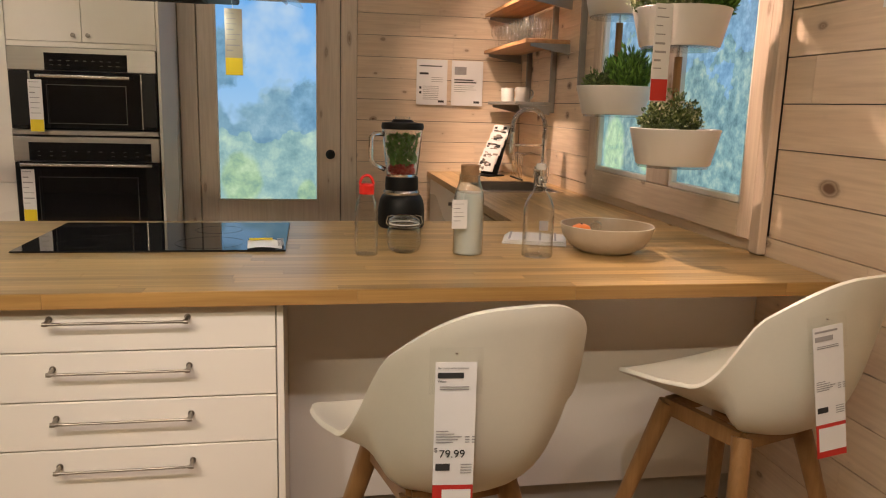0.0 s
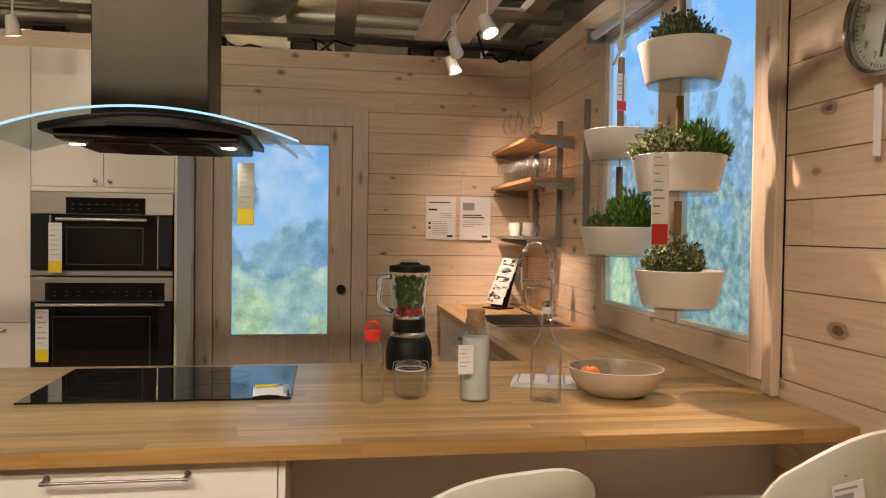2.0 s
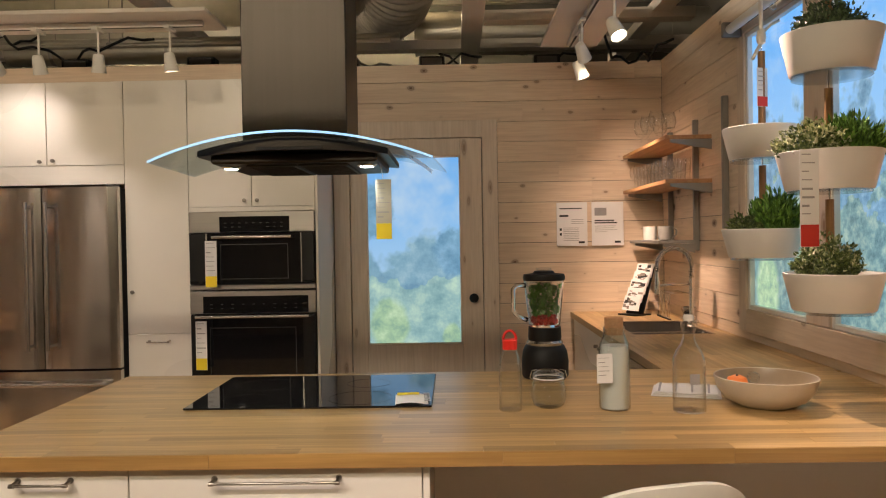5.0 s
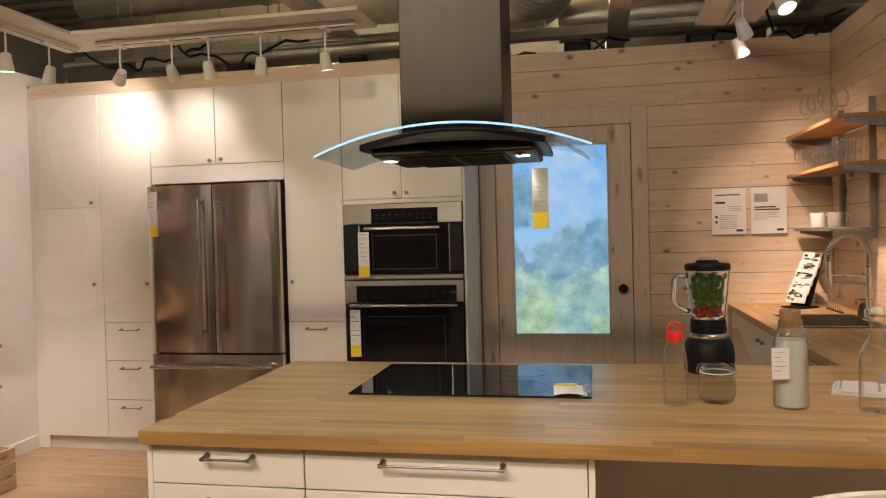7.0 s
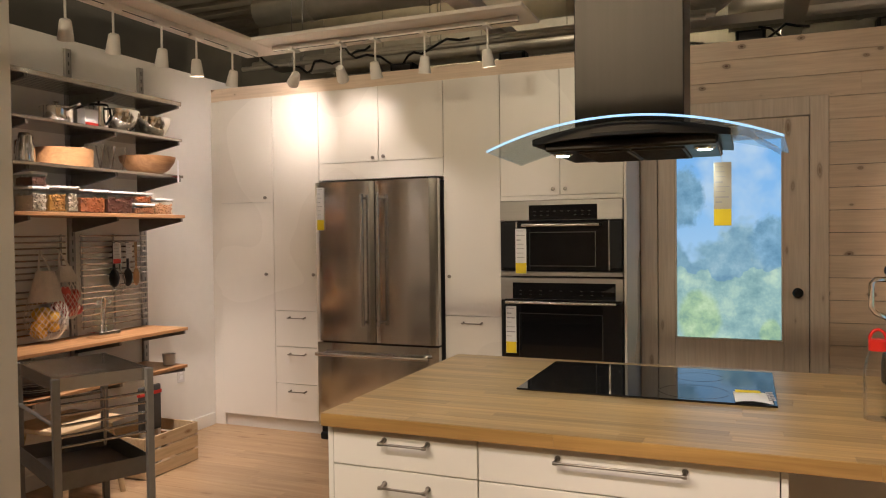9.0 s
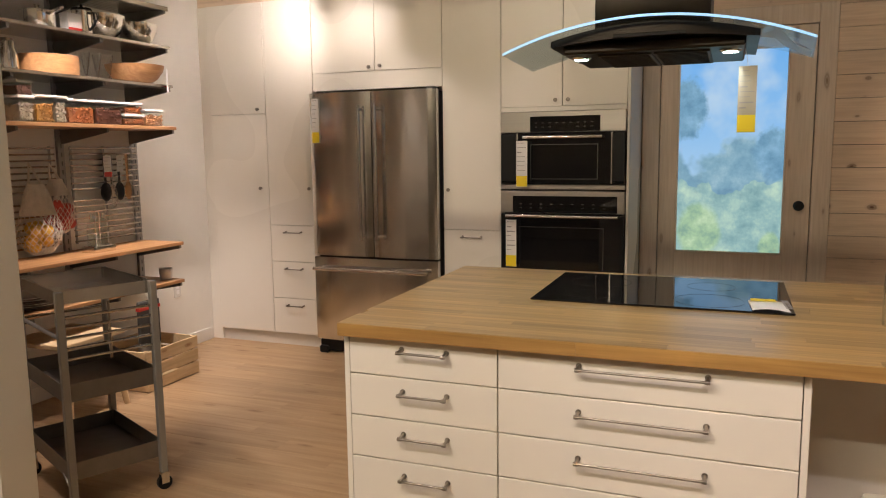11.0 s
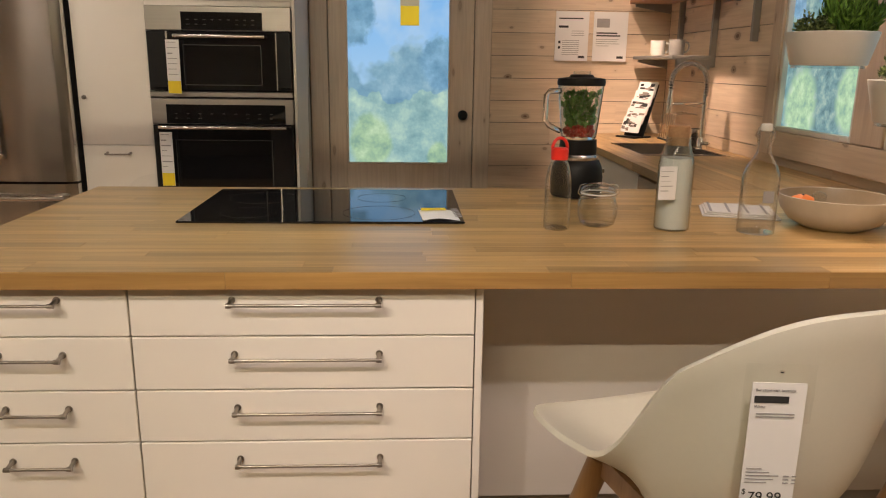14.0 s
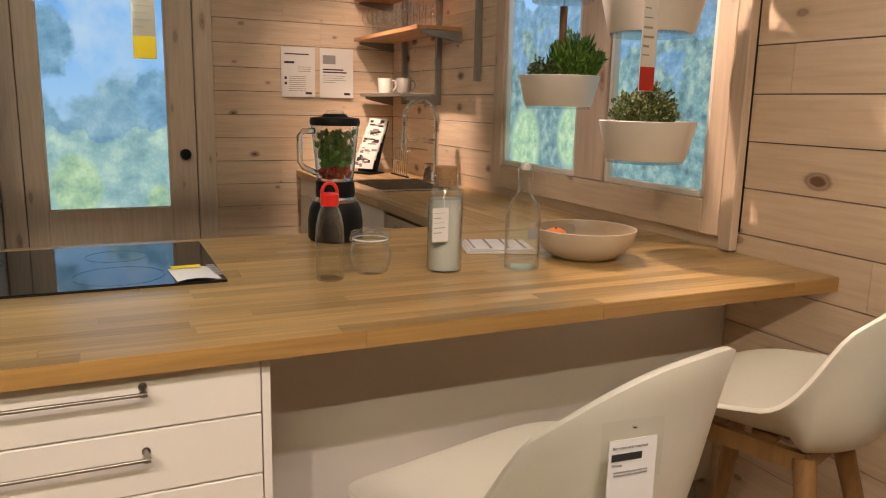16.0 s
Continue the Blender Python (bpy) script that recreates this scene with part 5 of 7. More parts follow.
def planter(at, r, h, sx, label):
    ob = thing("hanging_planter", at, label, "planter", "hanging planters")
    part("tub", lathe([(0, 0), (r * 0.80, 0), (r * 0.82, 0.003), (r, h - 0.002), (r * 0.99, h), (r * 0.975, h - 0.004), (r * 0.80, 0.006), (0, 0.006)], (0, 0, 0), 48, sx=sx), POTWHITE, ob, local=True, smooth=40)
    part("insert", lathe([(0, 0), (r * 0.78, 0), (r * 0.78, 0.008), (0, 0.008)], (0, 0, -0.009), 40, sx=sx), clear("clear_tray", (0.9, 0.92, 0.93), 0.1), ob, local=True)
    part("soil", lathe([(0, 0.004), (r * 0.93, 0.0), (0, 0.0)], (0, 0, h * 0.62), 32, sx=sx), DARKGREY, ob, local=True)
    return ob


def plant(at, seed, n, radius, height, leaf, droop, mats, label, blossom=0.0):
    ob = thing("potted_plant", at, label, "plant", "plants in the planters")
    part("foliage", foliage(seed, n, radius, height, leaf, droop, None, blossom), mats, ob, local=True, kind="stuff")
    part("stem", lathe([(0, -0.03), (radius * 0.35, -0.03), (radius * 0.25, height * 0.4), (0, height * 0.5)], (0, 0, 0), 8), DARKGREY, ob, local=True)
    return ob


PY = 0.43
planter((2.412, PY, 1.888), 0.141, 0.122, 1.0, "round white steel planter hanging in front of the window")
planter((2.402, PY, 1.547), 0.147, 0.112, 1.0, "round white steel planter hanging in front of the window")
planter((2.412, PY, 1.190), 0.139, 0.112, 1.0, "round white steel planter hanging in front of the window")
planter((2.37, 0.84, 1.338), 0.135, 0.100, 1.0, "round white steel planter hanging beside the window")
planter((2.37, 0.84, 1.682), 0.129, 0.110, 1.0, "empty round white steel planter hanging beside the window")
plant((2.412, PY + 0.01, 1.975), 1, 4200, 0.092, 0.130, 0.015, 0.9, [LEAF_C], "dark green bushy artificial plant in a planter")
plant((2.347, PY - 0.01, 1.625), 2, 4200, 0.098, 0.115, 0.015, 0.8, [LEAF_A, BLOOM], "artificial shrub with cream buds in a planter", 0.35)
plant((2.462, PY - 0.01, 1.625), 3, 3600, 0.085, 0.125, 0.030, 1.6, [LEAF_B], "bright green grassy artificial plant in a planter")
plant((2.39, PY - 0.01, 1.265), 4, 4400, 0.092, 0.130, 0.015, 0.8, [LEAF_A, BLOOM], "rounded artificial shrub with pale buds in a planter", 0.15)
plant((2.41, 0.82, 1.405), 5, 3400, 0.085, 0.140, 0.031, 1.6, [LEAF_B], "bright green grassy artificial plant in a planter")
plant((2.31, 0.84, 1.405), 6, 1500, 0.055, 0.080, 0.014, 0.8, [LEAF_A], "small dark artificial plant in a planter")

for x, y, zs, label in ((2.408, PY + 0.01, (1.893, 2.16, 1.552, 1.85, 1.195, 1.52), "wooden rod and hook holding the front planters"), (2.375, 0.84, (1.687, 2.06, 1.343, 1.66, 9, 9), "wooden rod and cotton rope holding the side planters")):
    ob = thing("planter_hanger", (x, y, zs[0]), label, "planter hanger", "planter hangers")
    for a, b in ((zs[0], zs[1]), (zs[2], zs[3]), (zs[4], zs[5])):
        if y > 0.6 and a == zs[4]:
            continue
        part("rod", rod((x, y, a), (x, y, b), 0.0125, seg=14), LEG, ob, "brown wooden rod", smooth=40)
        part("wire", rod((x, y, b), (x, y, b + 0.055), 0.0025, seg=8), CHROME, ob)
    if y > 0.6:
        rp = part("rope", rod((x, y, 2.10), (x - 0.004, y, 3.61), 0.0075, seg=10), ROPE, ob, "white cotton rope", smooth=40)
        part("knot", lathe([(0, 0), (0.014, 0.01), (0.017, 0.03), (0.012, 0.055), (0, 0.06)], (x, y, 2.08), 12), ROPE, rp, smooth=True)
        part("rope_end", tube([(x, y, 2.09), (x - 0.02, y - 0.01, 2.06), (x - 0.035, y - 0.01, 2.03)], 0.006, 8), ROPE, rp, smooth=True)
        part("rope_end", tube([(x, y, 2.12), (x + 0.03, y - 0.01, 2.15), (x + 0.06, y - 0.01, 2.165)], 0.005, 8), ROPE, rp, smooth=True)
    else:
        bm = tube([(x, y, 2.18 + 0.035 * k) for k in range(2)], 0.004, 8)
        tube([(x + 0.014 * math.cos(u), y, 2.235 + 0.024 * math.sin(u)) for u in np.linspace(0, 6.28, 16)], 0.0028, 6, bm)
        part("hook", bm, CHROME, ob, smooth=True)
        part("wire", rod((x, y, 2.25), (x, y, 3.61), 0.003, seg=8), CHROME, ob)
tg = price_tag((2.272, 0.278, 1.652), 0.056, 0.27, "white price label with a red foot hanging from a planter", REDTAG, 0.062, 8, 8)
tg2 = price_tag((2.372, 0.8265, 2.0), 0.045, 0.135, "white price label with a red foot hanging from a planter", REDTAG, 0.035, 20, 5)

# clock
clock = thing("wall_clock", (EAST - 0.002, -0.115, 1.955), "round wall clock with a steel rim and white face", "clock")
CY, CZ, CR = -0.115, 1.955, 0.138


def turned_x(profile, at, seg=48):
    bm = lathe(profile, seg=seg)
    bmesh.ops.rotate(bm, matrix=Matrix.Rotation(radians(-90), 3, "Y"), verts=bm.verts)
    bmesh.ops.translate(bm, vec=at, verts=bm.verts)
    return bm


part("rim", turned_x([(CR * 0.90, 0), (CR, 0.0), (CR, 0.035), (CR * 0.96, 0.045), (CR * 0.91, 0.035), (CR * 0.90, 0.018)], (EAST - 0.003, CY, CZ)), STEEL_H, clock, "brushed steel rim", smooth=40)
part("face", turned_x([(0, 0.012), (CR * 0.905, 0.012), (CR * 0.905, 0.016), (0, 0.016)], (EAST - 0.003, CY, CZ)), PAPER, clock, "white face")
bm = bmesh.new()
XF = EAST - 0.0205
for i in range(60):
    q = radians(i * 6)
    r0, w = (0.80, 0.0012) if i % 5 else (0.80, 0.0025)
    rod((XF, CY - CR * r0 * math.sin(q), CZ + CR * r0 * math.cos(q)), (XF, CY - CR * 0.86 * math.sin(q), CZ + CR * 0.86 * math.cos(q)), w, seg=4, bm=bm)
part("minute_marks", bm, INK, clock, kind="stuff")
for i in range(1, 13):
    cu = bpy.data.curves.new("numeral", "FONT")
    cu.body, cu.size, cu.align_x, cu.align_y, cu.extrude = str(i), 0.026, "CENTER", "CENTER", 0.0003
    cu.materials.append(INK)
    o_ = new("numeral", cu)
    o_.parent = clock
    q = radians(i * 30)
    o_.matrix_basis = Matrix.Translation((XF + 0.0005 - clock.location.x, CY - CR * 0.66 * math.sin(q) - clock.location.y, CZ + CR * 0.66 * math.cos(q) - clock.location.z)) @ Matrix(((0, 0, -1, 0), (-1, 0, 0, 0), (0, 1, 0, 0), (0, 0, 0, 1)))
for ang, ln, w, x in ((183, 0.42, 0.0045, XF - 0.003), (192, 0.66, 0.0035, XF - 0.005)):
    q = radians(ang)
    part("pointer", rod((x, CY + 0.012 * math.sin(q), CZ - 0.012 * math.cos(q)), (x, CY - CR * ln * math.sin(q), CZ + CR * ln * math.cos(q)), w, seg=6), BLACK, clock)
part("glass", turned_x([(0, 0.034), (CR * 0.92, 0.034), (CR * 0.92, 0.0355), (0, 0.0355)], (EAST - 0.003, CY, CZ)), GLASS, clock)
price_tag((EAST - 0.02, -0.085, 1.80), 0.028, 0.18, "small label with a red foot hanging under the clock", REDTAG, 0.04, 90, 2)

# ---------------------------------------------------------------- bar stools
def stool(at, turn, label):
    """A moulded shell on four splayed wooden legs; it faces its own +y."""
    ob = thing("bar_stool", at, label, "bar stool", "bar stools", turn=turn)
    SEAT = 0.742
    bm, rings = bmesh.new(), []
    NA, NR, DEEP = 96, 18, 0.112
    for j in range(NR + 1):
        s = j / NR
        ring = []
        for i in range(NA):
            a = 2 * math.pi * i / NA
            c, sn = math.cos(a), math.sin(a)
            # the rim from above: a broad front, a little narrower at the back
            p = 2.4 + (0.42 * sn if sn > 0 else -0.23 * sn)
            k = (abs(c) ** p + abs(sn) ** p) ** (-1 / p)
            y = (0.329 if sn > 0 else 0.267) * k * sn
            x = 0.2414 * k * c * (1 + 0.59 * y)
            # its height: a drooping lip in front, sweeping up to a high back
            w = min(1.0, max(0.0, (0.009 - y) / 0.173))
            up = w * w * (3 - 2 * w) * (1 - 0.633 * (abs(x) / 0.2414) ** 3.05)
            top = 0.293 * up - 0.075 * max(0.0, y / 0.329) ** 3 + 0.013 * math.exp(-((y + 0.011) / 0.07) ** 2)
            y += 0.034 * up
            q = min(1.0, w * 1.5)
            q = q * q * (3 - 2 * q)
            # from the deep middle out to the rim
            h1, v1, h2, v2 = 0.34 + 0.52 * q, 0.13 * (1 - q), 0.66 + 0.10 * q, 0.70 - 0.32 * q
            e, u = 1 - s, s
            h = 3 * e * e * u * h1 + 3 * e * u * u * h2 + u ** 3
            v = 3 * e * e * u * v1 + 3 * e * u * u * v2 + u ** 3
            ring.append(bm.verts.new((x * h, y * h - 0.01 * (1 - h), SEAT - DEEP + (top + DEEP) * v)))
        rings.append(ring)
    for a_, b_ in zip(rings, rings[1:]):
        for i in range(NA):
            q = (a_[i], a_[(i + 1) % NA], b_[(i + 1) % NA], b_[i])
            bm.faces.new(q)
    bmesh.ops.remove_doubles(bm, verts=bm.verts, dist=0.0005)
    bmesh.ops.recalc_face_normals(bm, faces=bm.faces)
    sh = part("shell", bm, SHELL, ob, "cream moulded plastic shell", local=True, smooth=True)
    sol = sh.modifiers.new("thickness", "SOLIDIFY")
    sol.thickness, sol.offset = 0.010, 0.0
    bev = sh.modifiers.new("rounding", "BEVEL")
    bev.width, bev.segments, bev.limit_method, bev.angle_limit = 0.005, 2, "ANGLE", radians(50)
    top = []
    for sx, sy in ((-1, 1), (1, 1), (1, -1), (-1, -1)):
        t_ = Vector((sx * 0.100 - 0.012, sy * 0.115 + 0.066, SEAT - 0.112))
        f_ = Vector((sx * 0.255 - 0.012, sy * 0.250 + 0.066, 0.0))
        top.append(t_)
        part("leg", rod(f_, t_, 0.0150, 0.0235, seg=16), LEG, ob, "tapered brown wooden leg", local=True, smooth=40)
    for a_, b_ in ((0, 1), (1, 2), (2, 3), (3, 0)):
        d_ = (top[b_] - top[a_])
        m_ = Matrix.Translation((top[a_] + top[b_]) / 2 + Vector((0, 0, -0.008))) @ d_.to_track_quat("X", "Z").to_matrix().to_4x4()
        bm = bmesh.new()
        bmesh.ops.create_cube(bm, size=1, matrix=m_ @ Matrix.Diagonal((d_.length, 0.020, 0.040, 1)))
        part("seat_rail", bm, LEG, ob, "brown wooden rail under the seat", local=True)
    part("mount", box(-0.042, 0.018, 0.036, 0.096, SEAT - 0.130, SEAT - 0.113, 0.003), LEG, ob, local=True)
    # footrest ring between the legs
    zf = 0.26
    q = 1 - zf / (SEAT - 0.112)
    pts = [(sx * (0.100 + 0.155 * q) - 0.012, sy * (0.115 + 0.135 * q) + 0.066, zf) for sx, sy in ((-1, 1), (1, 1), (1, -1), (-1, -1))]
    for i in range(4):
        part("footrest", rod(pts[i], pts[(i + 1) % 4], 0.007, seg=10), STEEL_H, ob, "steel footrest bar", local=True, smooth=40)
    return ob


stool((1.564, -0.424, 0), 14.0, "cream moulded bar stool with brown wooden legs and a price label")
stool((2.338, -0.255, 0), 18.5, "cream moulded bar stool with brown wooden legs by the pine wall")


def words(text, size, x, z, parent, y=-0.0016, mat=INK):
    cu = bpy.data.curves.new("lettering", "FONT")
    cu.body, cu.size, cu.extrude = text, size, 0.0001
    cu.materials.append(mat)
    ob = new("lettering", cu)
    ob.parent = parent
    ob.matrix_basis = Matrix.Translation((x, y, z)) @ Matrix.Rotation(radians(90), 4, "X")
    return ob


SLEEVE = clear("clear_sleeve", (0.99, 0.99, 0.985), 0.05, 0.9, 0.12, 4.0)


def stool_tag(at, turn, tilt, swing, readable):
    ob = thing("price_tag", at, "long white and red price label on the stool back", "price tag", "price tags")
    ob.matrix_basis = pose(*at, tilt, swing, turn)
    ORG[ob.name] = Vector(at)
    w, h = 0.067, 0.212
    sl = part("sleeve", box(-w / 2 - 0.010, w / 2 + 0.010, 0.0016, 0.0022, -0.055, 0.024), SLEEVE, ob, "clear plastic sleeve", local=True)
    part("pin", lathe([(0, 0), (0.003, 0), (0.003, 0.002), (0, 0.003)], (0, 0, 0.014), 10), CHROME, sl, local=True)
    part("card", box(-w / 2, w / 2, 0, 0.0012, -h, 0), PAPER, ob, local=True)
    part("foot", box(-w / 2, w / 2, -0.0002, 0.001, -h - 0.075, -h - 0.0005), REDTAG, ob, "red foot of the label", local=True)
    part("foot_label", box(-0.018 if readable else -w / 2 + 0.005, 0.030 if readable else w / 2 - 0.001, -0.0012, -0.0004, -h - 0.06, -h - 0.008), PAPER, ob, local=True)
    bm, bm2 = bmesh.new(), bmesh.new()
    y0, y1 = -0.0012, -0.0003
    if readable:
        words("Bar stool with backrest", 0.0052, -w / 2 + 0.004, -0.011, ob)
        words("White", 0.0055, -w / 2 + 0.004, -0.0335, ob)
        words("$", 0.011, -w / 2 + 0.001, -0.153, ob)
        words("79.99", 0.0195, -w / 2 + 0.009, -0.163, ob)
        box(-w / 2 + 0.004, -w / 2 + 0.046, y0, y1, -0.0265, -0.0175, bm=bm)
    else:
        box(-w / 2 + 0.004, 0.02, y0, y1, -0.012, -0.008, bm=bm2)
        box(-w / 2 + 0.004, 0.01, y0, y1, -0.03, -0.02, bm=bm2)
    for i in range(2):
        box(-w / 2 + 0.008, w / 2 - 0.012, y0, y1, -0.042 - i * 0.004, -0.0405 - i * 0.004, bm=bm2)
    for i in range(5):
        box(-w / 2 + 0.004, (-0.01, 0.0, 0.012, 0.006, -0.002)[i], y0, y1, -0.118 - i * 0.0048, -0.1165 - i * 0.0048, bm=bm2)
        if i > 1:
            box(0.018, 0.025, y0, y1, -0.118 - i * 0.0048, -0.1165 - i * 0.0048, bm=bm2)
            box(0.029, 0.034, y0, y1, -0.118 - i * 0.0048, -0.1165 - i * 0.0048, bm=bm2)
    box(-w / 2 + 0.004, -0.006, y0, y1, -0.186, -0.174, bm=bm)
    for i in range(4):
        box(0.012, 0.03, y0, y1, -0.176 - i * 0.005, -0.1748 - i * 0.005, bm=bm2)
    part("print", bm, INK, ob, local=True, kind="stuff")
    part("print", bm2, GREYINK, ob, local=True, kind="stuff")


stool_tag((1.513, -0.664, 0.950), -5, 0, 0, True)
stool_tag((2.302, -0.496, 0.940), 0, 0, -10, False)

# ---------------------------------------------------------------- wall rack on the white wall
R0, RF = WEST, -2.20
RY0, RY1 = 0.30, 1.955


def upright_rail(y, z0, z1):
    ob = thing("shelf_upright", (R0 + 0.012, y, z0), "grey steel upright rail on the white wall", "upright", "wall rack")
    part("rail", box(R0 + 0.001, R0 + 0.022, y - 0.022, y + 0.022, z0, z1, 0.002), GREYMETAL, ob)
    bm = bmesh.new()
    for i in range(int((z1 - z0) / 0.05)):
        box(R0 + 0.0222, R0 + 0.0228, y - 0.004, y + 0.004, z0 + 0.02 + i * 0.05, z0 + 0.045 + i * 0.05, bm=bm)
    part("slot", bm, DARKGREY, ob, kind="stuff")


for y in (0.30, 0.85, 1.42, 1.985):
    upright_rail(y, 0.50, 2.52)


def rack_shelf(z, y1, front, thick, mat, label, slots=False):
    ob = thing("wall_shelf", ((R0 + front) / 2, y1 / 2, z - thick), label, "shelf", "wall rack")
    if slots:
        n = 9
        for i in range(n):
            a = R0 + 0.03 + i * (front - R0 - 0.05) / n
            part("slat", box(a, a + 0.030, RY0, y1, z - thick, z - thick + 0.004), mat, ob)
        part("lip", box(front - 0.012, front, RY0, y1, z - thick - 0.008, z, 0.002), mat, ob)
    else:
        part("board", box(R0 + 0.024, front, RY0, y1, z - thick, z, 0.002), mat, ob)
    for y in (0.85, 1.42, y1 - 0.03):
        bm = bmesh.new()
        v = [bm.verts.new(p) for p in ((R0 + 0.022, y, z - thick - 0.001), (front - 0.01, y, z - thick - 0.001), (front - 0.01, y, z - thick - 0.022), (R0 + 0.022, y, z - thick - 0.085))]
        e = bmesh.ops.extrude_face_region(bm, geom=[bm.faces.new(v)])
        bmesh.ops.translate(bm, vec=(0, 0.016, 0), verts=[q for q in e["geom"] if isinstance(q, bmesh.types.BMVert)])
        bmesh.ops.recalc_face_normals(bm, faces=bm.faces)
        part("bracket", bm, DARKSTEEL, ob, "dark steel bracket")
    return ob


SH = (2.262, 2.028, 1.797, 1.546, 0.828, 0.590)
rack_shelf(SH[0], RY1, RF, 0.018, STEEL_H, "slatted steel shelf of the wall rack", True)
rack_shelf(SH[1], RY1, RF, 0.016, STEEL_H, "steel shelf of the wall rack holding bowls")
rack_shelf(SH[2], RY1 + 0.005, RF, 0.016, STEEL_H, "steel shelf of the wall rack holding wooden bowls")
rack_shelf(SH[3], RY1 + 0.015, RF, 0.020, SHELFWOOD, "oak shelf of the wall rack holding food containers")
rack_shelf(SH[4], RY1 + 0.02, RF, 0.020, SHELFWOOD, "oak shelf of the wall rack below the hooks")
rack_shelf(SH[5], RY1 + 0.01, RF, 0.020, SHELFWOOD, "low oak shelf of the wall rack holding plates")


def bowl_of(name, at, r, h, mat, label, seg=32, category="bowl"):
    ob = thing(name, at, label, category, "bowls on the wall rack")
    prof = [(0, 0), (r * 0.45, 0), (r * 0.75, h * 0.28), (r * 0.95, h * 0.7), (r, h), (r * 0.975, h), (r * 0.92, h * 0.7), (r * 0.72, h * 0.3), (r * 0.42, 0.004), (0, 0.004)]
    part("bowl_body", lathe(prof, (0, 0, 0), seg), mat, ob, local=True, smooth=50)
    return ob


bowl_of("mixing_bowl", (-2.36, 1.85, SH[1] + 0.001), 0.125, 0.125, CHROME, "shiny steel mixing bowl on the rack")
bowl_of("mixing_bowl", (-2.37, 1.585, SH[1] + 0.001), 0.135, 0.135, CHROME, "shiny steel mixing bowl on the rack")
bowl_of("serving_bowl", (-2.35, 1.81, SH[2] + 0.001), 0.168, 0.110, SHELFWOOD, "wooden salad bowl on the rack")
bb = thing("storage_box", (-2.36, 1.195, SH[2] + 0.001), "round pale wooden box on the rack", "box")
part("box_body", lathe([(0, 0), (0.155, 0), (0.155, 0.10), (0.148, 0.10), (0.148, 0.006), (0, 0.006)], (0, 0, 0), 40), SHELFWOOD, bb, local=True, smooth=40)
for y in (1.42, 1.50, 1.585):
    v_ = vessel("glass_vase", "clear glass jug on the rack", "glass", (-2.37, y, SH[2] + 0.001), [(0.03, 0), (0.032, 0.004), (0.05, 0.10), (0.056, 0.15)], seg=24)
price_tag((-2.19, 1.90, 1.89), 0.045, 0.14, "white price label with a red foot hanging on a wooden bowl", REDTAG, 0.04, -60, 4)
# pots and pans on the second shelf
sp = thing("saucepan", (-2.36, 1.16, SH[1] + 0.001), "small shiny steel saucepan with a lid", "saucepan")
part("pan_body", lathe([(0, 0), (0.08, 0), (0.085, 0.006), (0.085, 0.09), (0.082, 0.09), (0.082, 0.008), (0, 0.006)], (0, 0, 0), 28), CHROME, sp, local=True, smooth=40)
part("lid", lathe([(0.086, 0.09), (0.086, 0.094), (0.05, 0.104), (0.012, 0.108), (0.010, 0.118), (0.017, 0.124), (0, 0.128)], (0, 0, 0), 28), CHROME, sp, local=True, smooth=40)
part("handle", tube([(0.08, 0, 0.075), (0.15, -0.02, 0.085), (0.22, -0.04, 0.09)], 0.008, 8), CHROME, sp, local=True, smooth=True)
kt = thing("coffee_pot", (-2.34, 1.43, SH[1] + 0.001), "steel coffee press with a dark handle", "coffee pot")
part("pot_body", lathe([(0, 0), (0.05, 0), (0.052, 0.005), (0.052, 0.13), (0.054, 0.135), (0, 0.14)], (0, 0, 0), 26), CHROME, kt, local=True, smooth=40)
part("lid", lathe([(0, 0.14), (0.055, 0.138), (0.05, 0.15), (0.008, 0.156), (0.006, 0.175), (0.012, 0.185), (0, 0.188)], (0, 0, 0), 24), BLACK, kt, local=True, smooth=40)
part("handle", tube([(0.05, 0, 0.12), (0.085, 0, 0.118), (0.09, 0, 0.06), (0.052, 0, 0.03)], 0.007, 8), BLACK, kt, local=True, smooth=True)
bx = thing("storage_box", (-2.30, 1.315, SH[1] + 0.001), "small white carton with a red band", "box")
part("carton", box(-0.03, 0.03, -0.045, 0.045, 0, 0.10, 0.001), PAPER, bx, local=True)
part("band", box(0.0302, 0.0308, -0.045, 0.045, 0.0, 0.025), REDTAG, bx, local=True)
for y, s in ((0.95, 1.0), (0.80, 0.8)):
    st = thing("jug", (-2.34, y, SH[2] + 0.001), "steel jug with a spout on the rack", "jug")
    part("jug_body", lathe([(0, 0), (0.045 * s, 0), (0.05 * s, 0.02), (0.045 * s, 0.09), (0.035 * s, 0.12), (0.038 * s, 0.14), (0.03 * s, 0.16), (0, 0.165)], (0, 0, 0), 24), CHROME, st, local=True, smooth=40)
    part("handle", tube([(-0.035 * s, 0, 0.13), (-0.075 * s, 0, 0.125), (-0.08 * s, 0, 0.06), (-0.047 * s, 0, 0.035)], 0.006, 8), CHROME, st, local=True, smooth=True)

# food boxes on the oak shelf
FOODS = (((0.55, 0.26, 0.05), "yellow pasta"), ((0.50, 0.42, 0.32), "pale nuts"), ((0.42, 0.12, 0.03), "red lentils"), ((0.14, 0.045, 0.025), "dark beans"), ((0.36, 0.13, 0.05), "brown beans"), ((0.52, 0.27, 0.13), "walnuts"))
rr = random.Random(4)


